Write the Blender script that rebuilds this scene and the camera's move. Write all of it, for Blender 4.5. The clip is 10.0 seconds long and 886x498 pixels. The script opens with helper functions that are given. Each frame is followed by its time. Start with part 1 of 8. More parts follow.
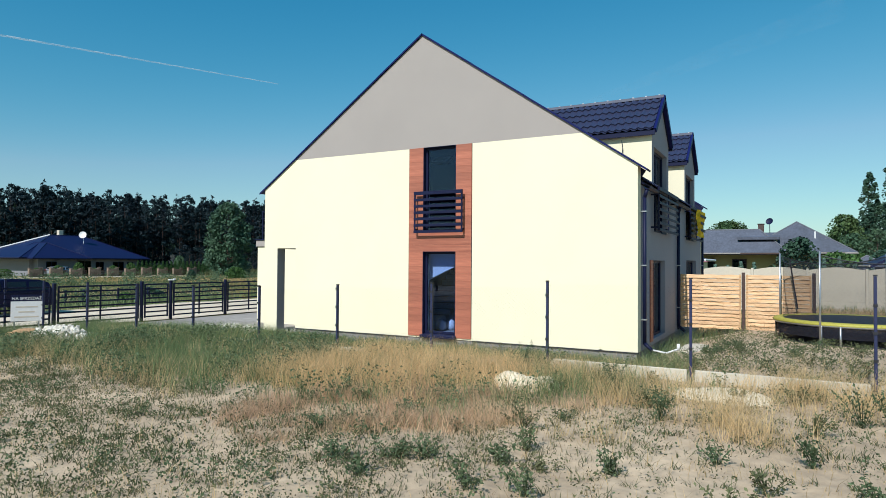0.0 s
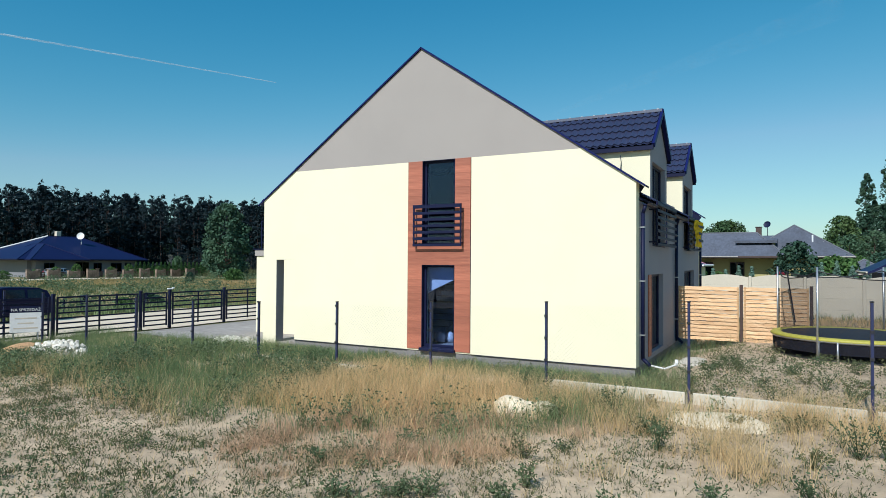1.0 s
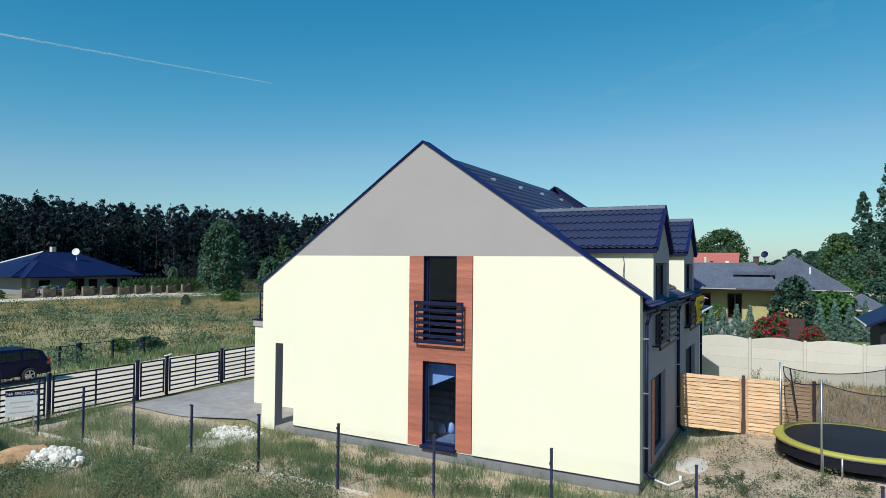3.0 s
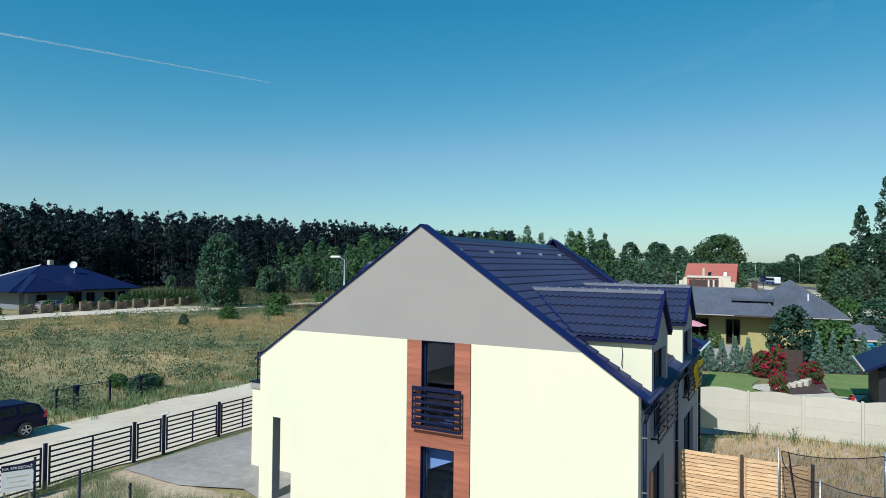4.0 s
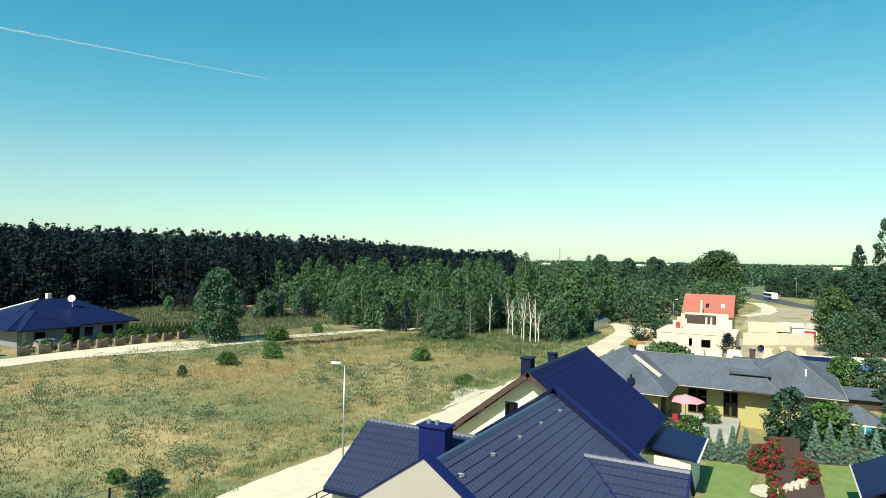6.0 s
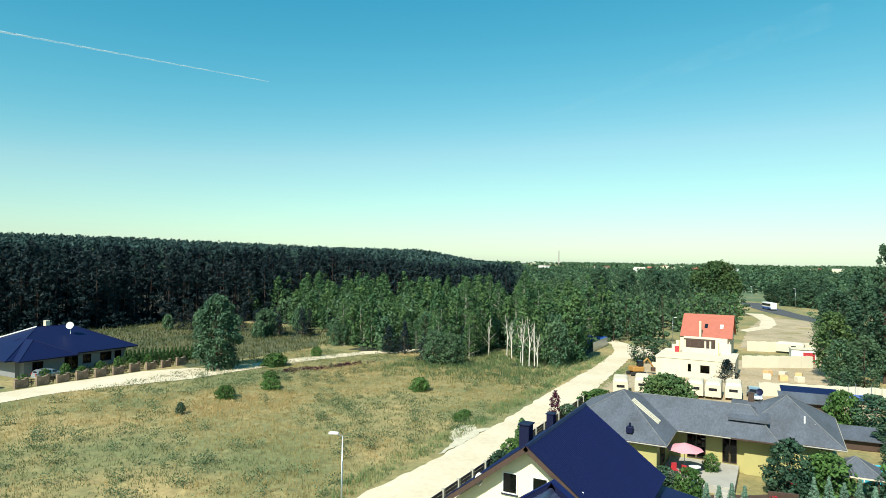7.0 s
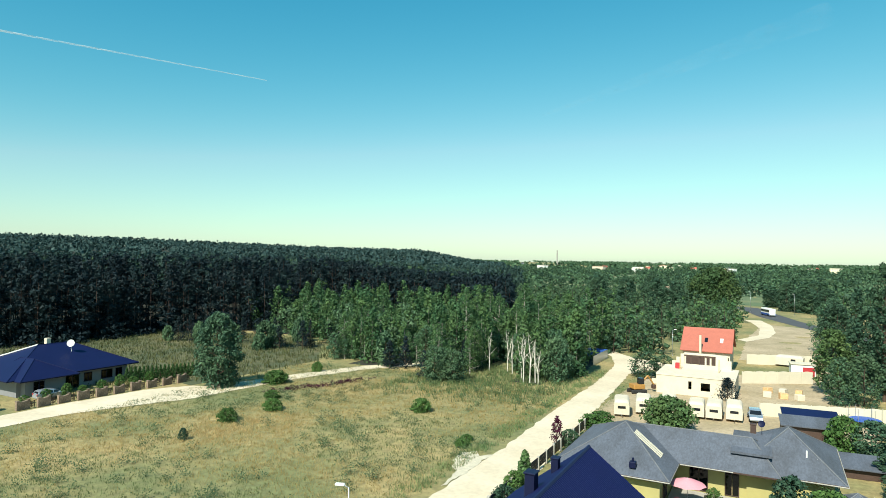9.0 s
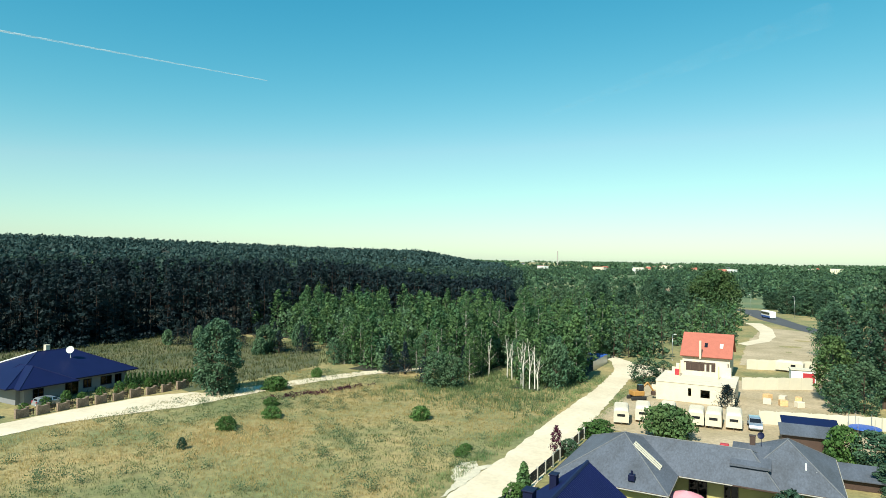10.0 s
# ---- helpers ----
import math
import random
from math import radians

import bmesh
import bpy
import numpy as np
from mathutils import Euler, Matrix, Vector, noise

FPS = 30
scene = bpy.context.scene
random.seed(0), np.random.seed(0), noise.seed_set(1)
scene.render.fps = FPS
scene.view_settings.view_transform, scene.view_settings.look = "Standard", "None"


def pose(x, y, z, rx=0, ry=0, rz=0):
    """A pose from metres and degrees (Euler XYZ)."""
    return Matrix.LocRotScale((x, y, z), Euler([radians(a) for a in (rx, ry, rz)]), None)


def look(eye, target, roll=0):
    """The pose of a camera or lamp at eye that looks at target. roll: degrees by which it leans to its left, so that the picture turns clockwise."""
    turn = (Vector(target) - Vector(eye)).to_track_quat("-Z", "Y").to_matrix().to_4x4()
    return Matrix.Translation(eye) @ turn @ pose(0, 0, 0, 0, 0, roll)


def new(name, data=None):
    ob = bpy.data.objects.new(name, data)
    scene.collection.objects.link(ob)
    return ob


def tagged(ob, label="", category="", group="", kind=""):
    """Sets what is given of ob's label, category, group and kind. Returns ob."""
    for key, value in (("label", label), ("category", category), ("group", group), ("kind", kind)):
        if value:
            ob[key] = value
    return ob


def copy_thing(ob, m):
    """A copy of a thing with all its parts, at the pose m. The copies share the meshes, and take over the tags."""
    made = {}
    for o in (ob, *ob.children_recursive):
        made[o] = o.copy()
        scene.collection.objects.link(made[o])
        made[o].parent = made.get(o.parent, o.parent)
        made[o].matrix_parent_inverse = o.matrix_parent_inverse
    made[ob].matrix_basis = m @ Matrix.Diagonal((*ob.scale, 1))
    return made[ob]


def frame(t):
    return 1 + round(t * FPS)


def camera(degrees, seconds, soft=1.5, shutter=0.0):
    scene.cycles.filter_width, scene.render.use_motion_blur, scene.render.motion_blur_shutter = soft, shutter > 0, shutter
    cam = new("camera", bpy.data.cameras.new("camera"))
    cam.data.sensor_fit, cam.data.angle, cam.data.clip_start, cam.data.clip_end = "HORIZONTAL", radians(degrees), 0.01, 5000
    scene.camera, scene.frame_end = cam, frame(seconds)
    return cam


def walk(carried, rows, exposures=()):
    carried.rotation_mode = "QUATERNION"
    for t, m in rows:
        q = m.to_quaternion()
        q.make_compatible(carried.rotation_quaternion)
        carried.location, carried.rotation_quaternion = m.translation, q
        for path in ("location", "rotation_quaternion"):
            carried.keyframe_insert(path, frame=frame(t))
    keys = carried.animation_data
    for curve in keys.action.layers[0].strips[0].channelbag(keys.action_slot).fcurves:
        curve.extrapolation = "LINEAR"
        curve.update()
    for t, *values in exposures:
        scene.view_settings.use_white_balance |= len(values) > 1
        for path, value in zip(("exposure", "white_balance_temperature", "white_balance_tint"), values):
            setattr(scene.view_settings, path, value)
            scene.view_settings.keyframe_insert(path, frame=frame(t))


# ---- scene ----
cam = camera(70.1, 10.0, soft=0.85)
PATH = [
    (0, (3.194, -15.239, 2.326), (2.225, -13.49, 2.372), 0.4),
    (0.5, (3.197, -15.275, 2.506), (2.23, -13.525, 2.552), 0.5),
    (1, (3.197, -15.297, 2.734), (2.233, -13.545, 2.776), 0.4),
    (1.5, (3.204, -15.329, 2.92), (2.243, -13.576, 2.964), 0.3),
    (2, (3.154, -15.302, 3.501), (2.194, -13.548, 3.544), 0.4),
    (2.5, (3.109, -15.291, 4.345), (2.154, -13.535, 4.391), 0.5),
    (2.7, (3.063, -15.307, 4.732), (2.109, -13.55, 4.778), 0.6),
    (3.8, (2.965, -15.286, 7.279), (2.015, -13.526, 7.322), 0.4),
    (4, (2.994, -15.294, 7.754), (2.045, -13.534, 7.797), 0.6),
    (4.5, (2.612, -15.236, 9.131), (1.661, -13.477, 9.173), 0.7),
    (5, (2.625, -15.642, 10.634), (1.679, -13.881, 10.675), 0.7),
    (5.5, (2.822, -15.546, 12.37), (1.877, -13.784, 12.407), 0.7),
    (5.7, (2.884, -15.578, 13.135), (1.939, -13.815, 13.17), 1.0),
    (6.8, (2.763, -15.59, 17.794), (1.821, -13.826, 17.823), 1.1),
    (7, (2.879, -15.577, 18.518), (1.938, -13.812, 18.555), 0.9),
    (7.5, (2.803, -15.703, 20.085), (1.864, -13.937, 20.118), 0.8),
    (8, (2.817, -15.731, 20.633), (1.878, -13.965, 20.664), 0.8),
    (8.5, (2.62, -15.82, 21.189), (1.684, -14.053, 21.22), 0.8),
    (9, (2.503, -15.945, 21.733), (1.567, -14.178, 21.765), 0.9),
    (9.5, (2.539, -15.883, 22.289), (1.603, -14.116, 22.319), 0.9),
    (10, (2.596, -15.82, 22.825), (1.659, -14.054, 22.857), 0.9),
]
EXPOSURES = [(0, 0.0, 5980, 13), (2.5, -0.08, 5720, 12), (4.0, -0.10, 5720, 10), (5.0, 0.27, 6430, 5), (5.7, 0.48, 6850, 2), (7.0, 0.56, 6830, 1), (10, 0.56, 6830, 1)]
walk(cam, [(t, look(eye, target, roll)) for t, eye, target, roll in PATH],
     [(t, stops + 0.1, kelvin, tint) for t, stops, kelvin, tint in EXPOSURES])

# ---------------------------------------------------------------- light
SUN_FROM = Vector((-0.025, -0.72, 0.69)).normalized()
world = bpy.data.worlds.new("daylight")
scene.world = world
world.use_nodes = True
wn = world.node_tree.nodes
sky = wn.new("ShaderNodeTexSky")
sky.sky_type = 'NISHITA'
sky.sun_disc = False
sky.sun_elevation = math.asin(SUN_FROM.z)
sky.sun_rotation = math.atan2(SUN_FROM.x, SUN_FROM.y)
sky.air_density, sky.dust_density, sky.ozone_density = 1.2, 0.4, 4.0
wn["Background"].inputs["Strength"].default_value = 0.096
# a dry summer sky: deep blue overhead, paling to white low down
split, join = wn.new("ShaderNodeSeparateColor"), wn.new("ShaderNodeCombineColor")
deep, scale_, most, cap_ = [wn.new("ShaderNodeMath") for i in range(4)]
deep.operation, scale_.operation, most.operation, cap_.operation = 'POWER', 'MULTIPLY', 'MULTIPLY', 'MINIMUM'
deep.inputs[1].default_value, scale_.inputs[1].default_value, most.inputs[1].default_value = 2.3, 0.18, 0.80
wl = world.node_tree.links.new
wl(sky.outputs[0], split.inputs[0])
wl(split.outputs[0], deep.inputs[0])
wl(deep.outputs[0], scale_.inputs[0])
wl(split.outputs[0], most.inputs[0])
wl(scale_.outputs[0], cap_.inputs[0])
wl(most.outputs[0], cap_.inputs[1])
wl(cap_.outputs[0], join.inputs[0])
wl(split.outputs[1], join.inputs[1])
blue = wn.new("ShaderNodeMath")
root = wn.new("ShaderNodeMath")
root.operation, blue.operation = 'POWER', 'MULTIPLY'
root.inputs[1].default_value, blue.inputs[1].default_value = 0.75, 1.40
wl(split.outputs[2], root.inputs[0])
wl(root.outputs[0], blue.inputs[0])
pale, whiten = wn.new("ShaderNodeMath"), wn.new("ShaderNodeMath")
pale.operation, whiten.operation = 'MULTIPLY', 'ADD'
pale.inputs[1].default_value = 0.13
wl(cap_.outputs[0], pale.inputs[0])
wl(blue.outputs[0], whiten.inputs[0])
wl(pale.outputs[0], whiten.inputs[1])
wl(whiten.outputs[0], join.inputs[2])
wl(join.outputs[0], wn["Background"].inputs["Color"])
sun = new("sun", bpy.data.lights.new("sun", 'SUN'))
sun.data.energy, sun.data.angle, sun.data.color = 4.6, radians(0.53), (1.0, 0.965, 0.905)
sun.matrix_world = look(SUN_FROM * 60, (0, 0, 0))


# ---------------------------------------------------------------- materials
def links(m):
    t = m.node_tree
    return t.nodes, t.links.new


def surface(name, col, rough=0.7, vary=0.25, grain=8.0, big=0.6, bump=0.15, metal=0.0, second=None, mix=0.5, stretch=(1, 1, 1),
            island=0.0, spec=0.5, coat=0.0, obj=0.0):
    """A procedural surface: its colour varies at two scales, with fine relief."""
    m = bpy.data.materials.new(name)
    m.use_nodes = True
    n, link = links(m)
    p = n["Principled BSDF"]
    p.inputs["Roughness"].default_value, p.inputs["Metallic"].default_value = rough, metal
    p.inputs["Specular IOR Level"].default_value = spec
    p.inputs["Coat Weight"].default_value = coat
    tc, mp = n.new("ShaderNodeTexCoord"), n.new("ShaderNodeMapping")
    mp.inputs["Scale"].default_value = stretch
    link(tc.outputs["Object"], mp.inputs["Vector"])
    fine, wide = n.new("ShaderNodeTexNoise"), n.new("ShaderNodeTexNoise")
    for t, s, d in ((fine, grain, 5), (wide, big, 4)):
        t.inputs["Scale"].default_value, t.inputs["Detail"].default_value, t.inputs["Roughness"].default_value = s, d, 0.65
        link(mp.outputs[0], t.inputs["Vector"])
    base = n.new("ShaderNodeMix")
    base.data_type = 'RGBA'
    base.inputs["A"].default_value = (*col, 1)
    base.inputs["B"].default_value = (*(second or [c * (1 - vary) for c in col]), 1)
    ramp = n.new("ShaderNodeMapRange")
    ramp.inputs["From Min"].default_value, ramp.inputs["From Max"].default_value = mix - 0.14, mix + 0.14
    link(wide.outputs["Fac"], ramp.inputs["Value"])
    link(ramp.outputs[0], base.inputs["Factor"])
    hsv = n.new("ShaderNodeHueSaturation")
    val = n.new("ShaderNodeMapRange")
    val.inputs["From Min"].default_value, val.inputs["From Max"].default_value = 0.25, 0.75
    val.inputs["To Min"].default_value, val.inputs["To Max"].default_value = 1 - vary, 1 + vary
    link(fine.outputs["Fac"], val.inputs["Value"])
    last = val.outputs[0]
    for amount, kind, socket in ((island, "ShaderNodeNewGeometry", "Random Per Island"), (obj, "ShaderNodeObjectInfo", "Random")):
        if amount:
            g, r, mul = n.new(kind), n.new("ShaderNodeMapRange"), n.new("ShaderNodeMath")
            r.inputs["To Min"].default_value, r.inputs["To Max"].default_value = 1 - amount, 1 + amount
            mul.operation = 'MULTIPLY'
            link(g.outputs[socket], r.inputs["Value"])
            link(last, mul.inputs[0])
            link(r.outputs[0], mul.inputs[1])
            last = mul.outputs[0]
    link(base.outputs["Result"], hsv.inputs["Color"])
    link(last, hsv.inputs["Value"])
    link(hsv.outputs[0], p.inputs["Base Color"])
    if bump:
        b = n.new("ShaderNodeBump")
        b.inputs["Strength"].default_value, b.inputs["Distance"].default_value = bump, 0.02
        link(fine.outputs["Fac"], b.inputs["Height"])
        link(b.outputs[0], p.inputs["Normal"])
    return m


def leafy(name, col, second, vary=0.3, through_light=0.3):
    """Leaves or blades: each its own shade, and some light comes through them."""
    m = bpy.data.materials.new(name)
    m.use_nodes = True
    n, link = links(m)
    p, out = n["Principled BSDF"], n["Material Output"]
    p.inputs["Roughness"].default_value = 0.6
    p.inputs["Specular IOR Level"].default_value = 0.12
    g, mixc, hsv, r = n.new("ShaderNodeNewGeometry"), n.new("ShaderNodeMix"), n.new("ShaderNodeHueSaturation"), n.new("ShaderNodeMapRange")
    info = n.new("ShaderNodeObjectInfo")
    mixc.data_type = 'RGBA'
    mixc.inputs["A"].default_value, mixc.inputs["B"].default_value = (*col, 1), (*second, 1)
    tc, tex = n.new("ShaderNodeNewGeometry"), n.new("ShaderNodeTexNoise")
    tex.inputs["Scale"].default_value, tex.inputs["Detail"].default_value = 0.22, 3
    link(tc.outputs["Position"], tex.inputs["Vector"])
    w = n.new("ShaderNodeMapRange")
    w.inputs["From Min"].default_value, w.inputs["From Max"].default_value = 0.35, 0.65
    link(tex.outputs["Fac"], w.inputs["Value"])
    link(w.outputs[0], mixc.inputs["Factor"])
    r.inputs["To Min"].default_value, r.inputs["To Max"].default_value = 1 - vary, 1 + vary
    link(g.outputs["Random Per Island"], r.inputs["Value"])
    o = n.new("ShaderNodeMapRange")
    o.inputs["To Min"].default_value, o.inputs["To Max"].default_value = 0.8, 1.2
    link(info.outputs["Random"], o.inputs["Value"])
    mul = n.new("ShaderNodeMath")
    mul.operation = 'MULTIPLY'
    link(r.outputs[0], mul.inputs[0])
    link(o.outputs[0], mul.inputs[1])
    link(mixc.outputs["Result"], hsv.inputs["Color"])
    link(mul.outputs[0], hsv.inputs["Value"])
    link(hsv.outputs[0], p.inputs["Base Color"])
    tr, ms = n.new("ShaderNodeBsdfTranslucent"), n.new("ShaderNodeMixShader")
    link(hsv.outputs[0], tr.inputs["Color"])
    ms.inputs[0].default_value = through_light
    link(p.outputs[0], ms.inputs[1])
    link(tr.outputs[0], ms.inputs[2])
    link(ms.outputs[0], out.inputs["Surface"])
    return m


def see_through(name, tint, ior=1.45, rough=0.0):
    """A thin pane: clear, with the gloss of glass."""
    m = bpy.data.materials.new(name)
    m.use_nodes = True
    n, link = links(m)
    n.remove(n["Principled BSDF"])
    clear, gloss, fr, ms = n.new("ShaderNodeBsdfTransparent"), n.new("ShaderNodeBsdfGlossy"), n.new("ShaderNodeFresnel"), n.new("ShaderNodeMixShader")
    clear.inputs[0].default_value = (*tint, 1)
    gloss.inputs["Roughness"].default_value = rough
    fr.inputs[0].default_value = ior
    link(fr.outputs[0], ms.inputs[0])
    link(clear.outputs[0], ms.inputs[1])
    link(gloss.outputs[0], ms.inputs[2])
    link(ms.outputs[0], n["Material Output"].inputs["Surface"])
    return m


def veil(name, col, cover):
    """A fine net: partly open."""
    m = bpy.data.materials.new(name)
    m.use_nodes = True
    n, link = links(m)
    p, t, ms = n["Principled BSDF"], n.new("ShaderNodeBsdfTransparent"), n.new("ShaderNodeMixShader")
    p.inputs["Base Color"].default_value = (*col, 1)
    p.inputs["Roughness"].default_value = 0.9
    ms.inputs[0].default_value = cover
    link(t.outputs[0], ms.inputs[1])
    link(p.outputs[0], ms.inputs[2])
    link(ms.outputs[0], n["Material Output"].inputs["Surface"])
    return m


CREAM = surface("cream_render", (0.80, 0.74, 0.52), 0.9, 0.04, 60, 0.5, 0.12)
# Cream render with the shade of the garden side put into its colour.
SHADECREAM = surface("shaded_cream_render", (0.30, 0.295, 0.32), 0.9, 0.06, 60, 0.5, 0.12)
TAUPE = surface("taupe_render", (0.345, 0.308, 0.272), 0.9, 0.05, 60, 0.5, 0.12)
PLINTH = surface("grey_plinth_render", (0.22, 0.21, 0.20), 0.9, 0.15, 40, 1.0, 0.3)
CLAD = surface("reddish_wood_cladding", (0.45, 0.155, 0.085), 0.6, 0.2, 7, 3.0, 0.1, second=(0.32, 0.10, 0.056), stretch=(0.3, 1, 6), obj=0.16)
TILE = surface("anthracite_metal_tile", (0.036, 0.042, 0.084), 0.33, 0.12, 30, 0.5, 0.03, spec=0.5)
FLASH = surface("dark_blue_grey_flashing", (0.007, 0.012, 0.085), 0.5, 0.1, 10, 0.5, 0.0, spec=0.15)
GRAPH = surface("graphite_paint", (0.008, 0.011, 0.040), 0.5, 0.12, 20, 1, 0.02, spec=0.2)
POSTPAINT = surface("slate_blue_post_paint", (0.026, 0.032, 0.080), 0.5, 0.12, 20, 1, 0.02, spec=0.3)
# Blue tint stands in for the sky reflected in the panes.
GLASS = see_through("window_glass", (0.52, 0.66, 0.92), 1.5)
DARKGLASS = see_through("tinted_glass", (0.08, 0.09, 0.1))
# Plaster darkened and blued: room shade and sky reflection put into the colour.
INNER = surface("dimmed_blue_plaster", (0.075, 0.10, 0.18), 0.9, 0.08, 8, 0.6, 0.1)
CONC = surface("weathered_concrete", (0.40, 0.375, 0.33), 0.92, 0.14, 14, 0.5, 0.25)
CONCW = surface("pale_concrete_panel", (0.56, 0.51, 0.40), 0.92, 0.06, 16, 0.8, 0.2, obj=0.05)
PAVE = surface("grey_screed", (0.37, 0.335, 0.29), 0.9, 0.2, 3, 0.35, 0.1, second=(0.27, 0.245, 0.215))
PINE_BOARD = surface("fresh_pine_board", (0.70, 0.47, 0.25), 0.65, 0.24, 9, 3.0, 0.15, second=(0.50, 0.28, 0.115), stretch=(0.6, 1, 8), obj=0.16)
BROWNWOOD = surface("stained_wood", (0.07, 0.04, 0.03), 0.6, 0.2, 9, 2, 0.15)
STEEL = surface("galvanised_steel", (0.50, 0.51, 0.52), 0.35, 0.1, 20, 2, 0.02, metal=0.8)
WHITE = surface("white_paint", (0.78, 0.77, 0.73), 0.5, 0.06, 12, 1, 0.03, obj=0.05)
BLACK = surface("black_plastic", (0.015, 0.015, 0.017), 0.6, 0.2, 20, 1, 0.05)
NAVY = surface("navy_car_paint", (0.004, 0.006, 0.034), 0.5, 0.06, 4, 0.5, 0.0, spec=0.15)
SILVER = surface("silver_car_paint", (0.42, 0.45, 0.50), 0.25, 0.05, 4, 0.5, 0.0, metal=0.5, coat=0.6)
RUBBER = surface("tyre_rubber", (0.02, 0.02, 0.02), 0.85, 0.2, 20, 1, 0.1)
YELLOW = surface("yellow_plastic", (0.40, 0.36, 0.05), 0.6, 0.1, 8, 1, 0.05)
BANNERCLOTH = leafy("yellow_banner_cloth", (0.88, 0.66, 0.03), (0.84, 0.60, 0.03), 0.05, 0.4)
RED = surface("red_plastic", (0.42, 0.03, 0.04), 0.5, 0.1, 8, 1, 0.05)
PINK = surface("pink_canvas", (0.72, 0.30, 0.34), 0.8, 0.08, 8, 1, 0.05)
BLUE = surface("blue_sheet", (0.02, 0.09, 0.38), 0.5, 0.1, 8, 1, 0.05)
AQUA = surface("pool_water_blue", (0.06, 0.42, 0.55), 0.15, 0.1, 8, 1, 0.05)
REDTILE = surface("red_clay_tile", (0.42, 0.125, 0.085), 0.7, 0.12, 6, 1, 0.2)
BLOCKW = surface("white_building_block", (0.62, 0.54, 0.42), 0.92, 0.10, 9, 1, 0.2, obj=0.05)
SHINGLE = surface("grey_bitumen_shingle", (0.100, 0.112, 0.142), 0.85, 0.3, 6, 0.4, 0.4, second=(0.070, 0.076, 0.092), stretch=(1, 0.35, 1))
HIPCAP = surface("worn_hip_shingle", (0.145, 0.15, 0.165), 0.85, 0.2, 6, 1, 0.3)
OLIVE = surface("olive_yellow_render", (0.42, 0.37, 0.15), 0.9, 0.08, 30, 0.7, 0.1)
BRICK = surface("sandstone_brick", (0.27, 0.195, 0.14), 0.85, 0.45, 5, 1.5, 0.5, obj=0.12)
ASPHALT = surface("asphalt", (0.075, 0.075, 0.08), 0.85, 0.15, 8, 0.2, 0.2)
DIRT = surface("pale_dirt_road", (0.66, 0.56, 0.415), 0.95, 0.12, 1.6, 0.14, 0.3, second=(0.57, 0.47, 0.335))
SAND = surface("trampled_sand", (0.52, 0.395, 0.255), 0.95, 0.26, 5.0, 0.35, 0.9, second=(0.38, 0.285, 0.18))
LAWN = surface("mown_lawn", (0.13, 0.20, 0.045), 0.9, 0.3, 14, 0.9, 0.5, second=(0.19, 0.235, 0.07))
MULCH = surface("dark_bark_mulch", (0.075, 0.045, 0.035), 0.95, 0.3, 10, 1, 0.6)
RUBBLE = surface("broken_white_rubble", (0.74, 0.70, 0.60), 0.95, 0.25, 5, 2.0, 0.5, second=(0.50, 0.45, 0.36), island=0.2)
PALESTONE = surface("bleached_lime_stone", (0.76, 0.64, 0.44), 0.9, 0.14, 7, 1.5, 0.5)
STONE = surface("pale_stone", (0.60, 0.53, 0.40), 0.9, 0.18, 6, 1.2, 0.5)
FIELD = surface("dry_meadow_soil", (0.37, 0.27, 0.118), 0.95, 0.4, 1.2, 0.06, 0.5, second=(0.16, 0.165, 0.066), mix=0.46)
PASTURE = surface("green_pasture", (0.095, 0.135, 0.060), 0.95, 0.3, 0.3, 0.012, 0.3, second=(0.20, 0.19, 0.085), mix=0.56)
OLIVESOIL = surface("rough_olive_turf", (0.070, 0.082, 0.036), 0.95, 0.35, 1.4, 0.09, 0.5, second=(0.15, 0.13, 0.06), mix=0.55)
ORANGESAND = surface("orange_sand", (0.50, 0.29, 0.14), 0.95, 0.2, 12, 1.5, 0.6)
# Needle litter with the shade of the forest put into its colour.
LITTER = surface("shaded_needle_litter", (0.030, 0.024, 0.018), 0.95, 0.3, 3, 0.2, 0.5, second=(0.022, 0.028, 0.014))
DRYGRASS = surface("dry_trodden_grass", (0.44, 0.34, 0.225), 0.95, 0.3, 2.0, 0.12, 0.4, second=(0.31, 0.245, 0.145))
# White house render, darkened to hold the shade on its walls.
SHADEWHITE = surface("shaded_white_render", (0.21, 0.21, 0.22), 0.9, 0.06, 30, 0.6, 0.1)
RIDGECAP = surface("pale_worn_ridge_cap", (0.095, 0.10, 0.125), 0.5, 0.15, 10, 1, 0.0)
BARK = surface("dark_bark", (0.075, 0.05, 0.035), 0.95, 0.3, 8, 1, 0.5, stretch=(1, 1, 0.3))
PINEBARK = surface("orange_pine_bark", (0.085, 0.052, 0.042), 0.95, 0.3, 6, 0.3, 0.5, stretch=(1, 1, 0.3))
BIRCHBARK = surface("white_birch_bark", (0.46, 0.43, 0.37), 0.85, 0.3, 5, 1, 0.3, second=(0.14, 0.125, 0.11), mix=0.5)
DEADWOOD = surface("bleached_dead_wood", (0.66, 0.61, 0.53), 0.9, 0.15, 6, 1, 0.3)
# Two copies of pine needles: shade put into the first, sunlight into the second.
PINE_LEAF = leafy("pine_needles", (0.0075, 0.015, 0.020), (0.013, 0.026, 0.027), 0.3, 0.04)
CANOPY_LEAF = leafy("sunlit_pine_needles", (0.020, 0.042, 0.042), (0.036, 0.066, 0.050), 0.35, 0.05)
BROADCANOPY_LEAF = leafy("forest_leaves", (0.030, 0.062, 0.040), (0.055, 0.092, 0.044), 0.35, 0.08)
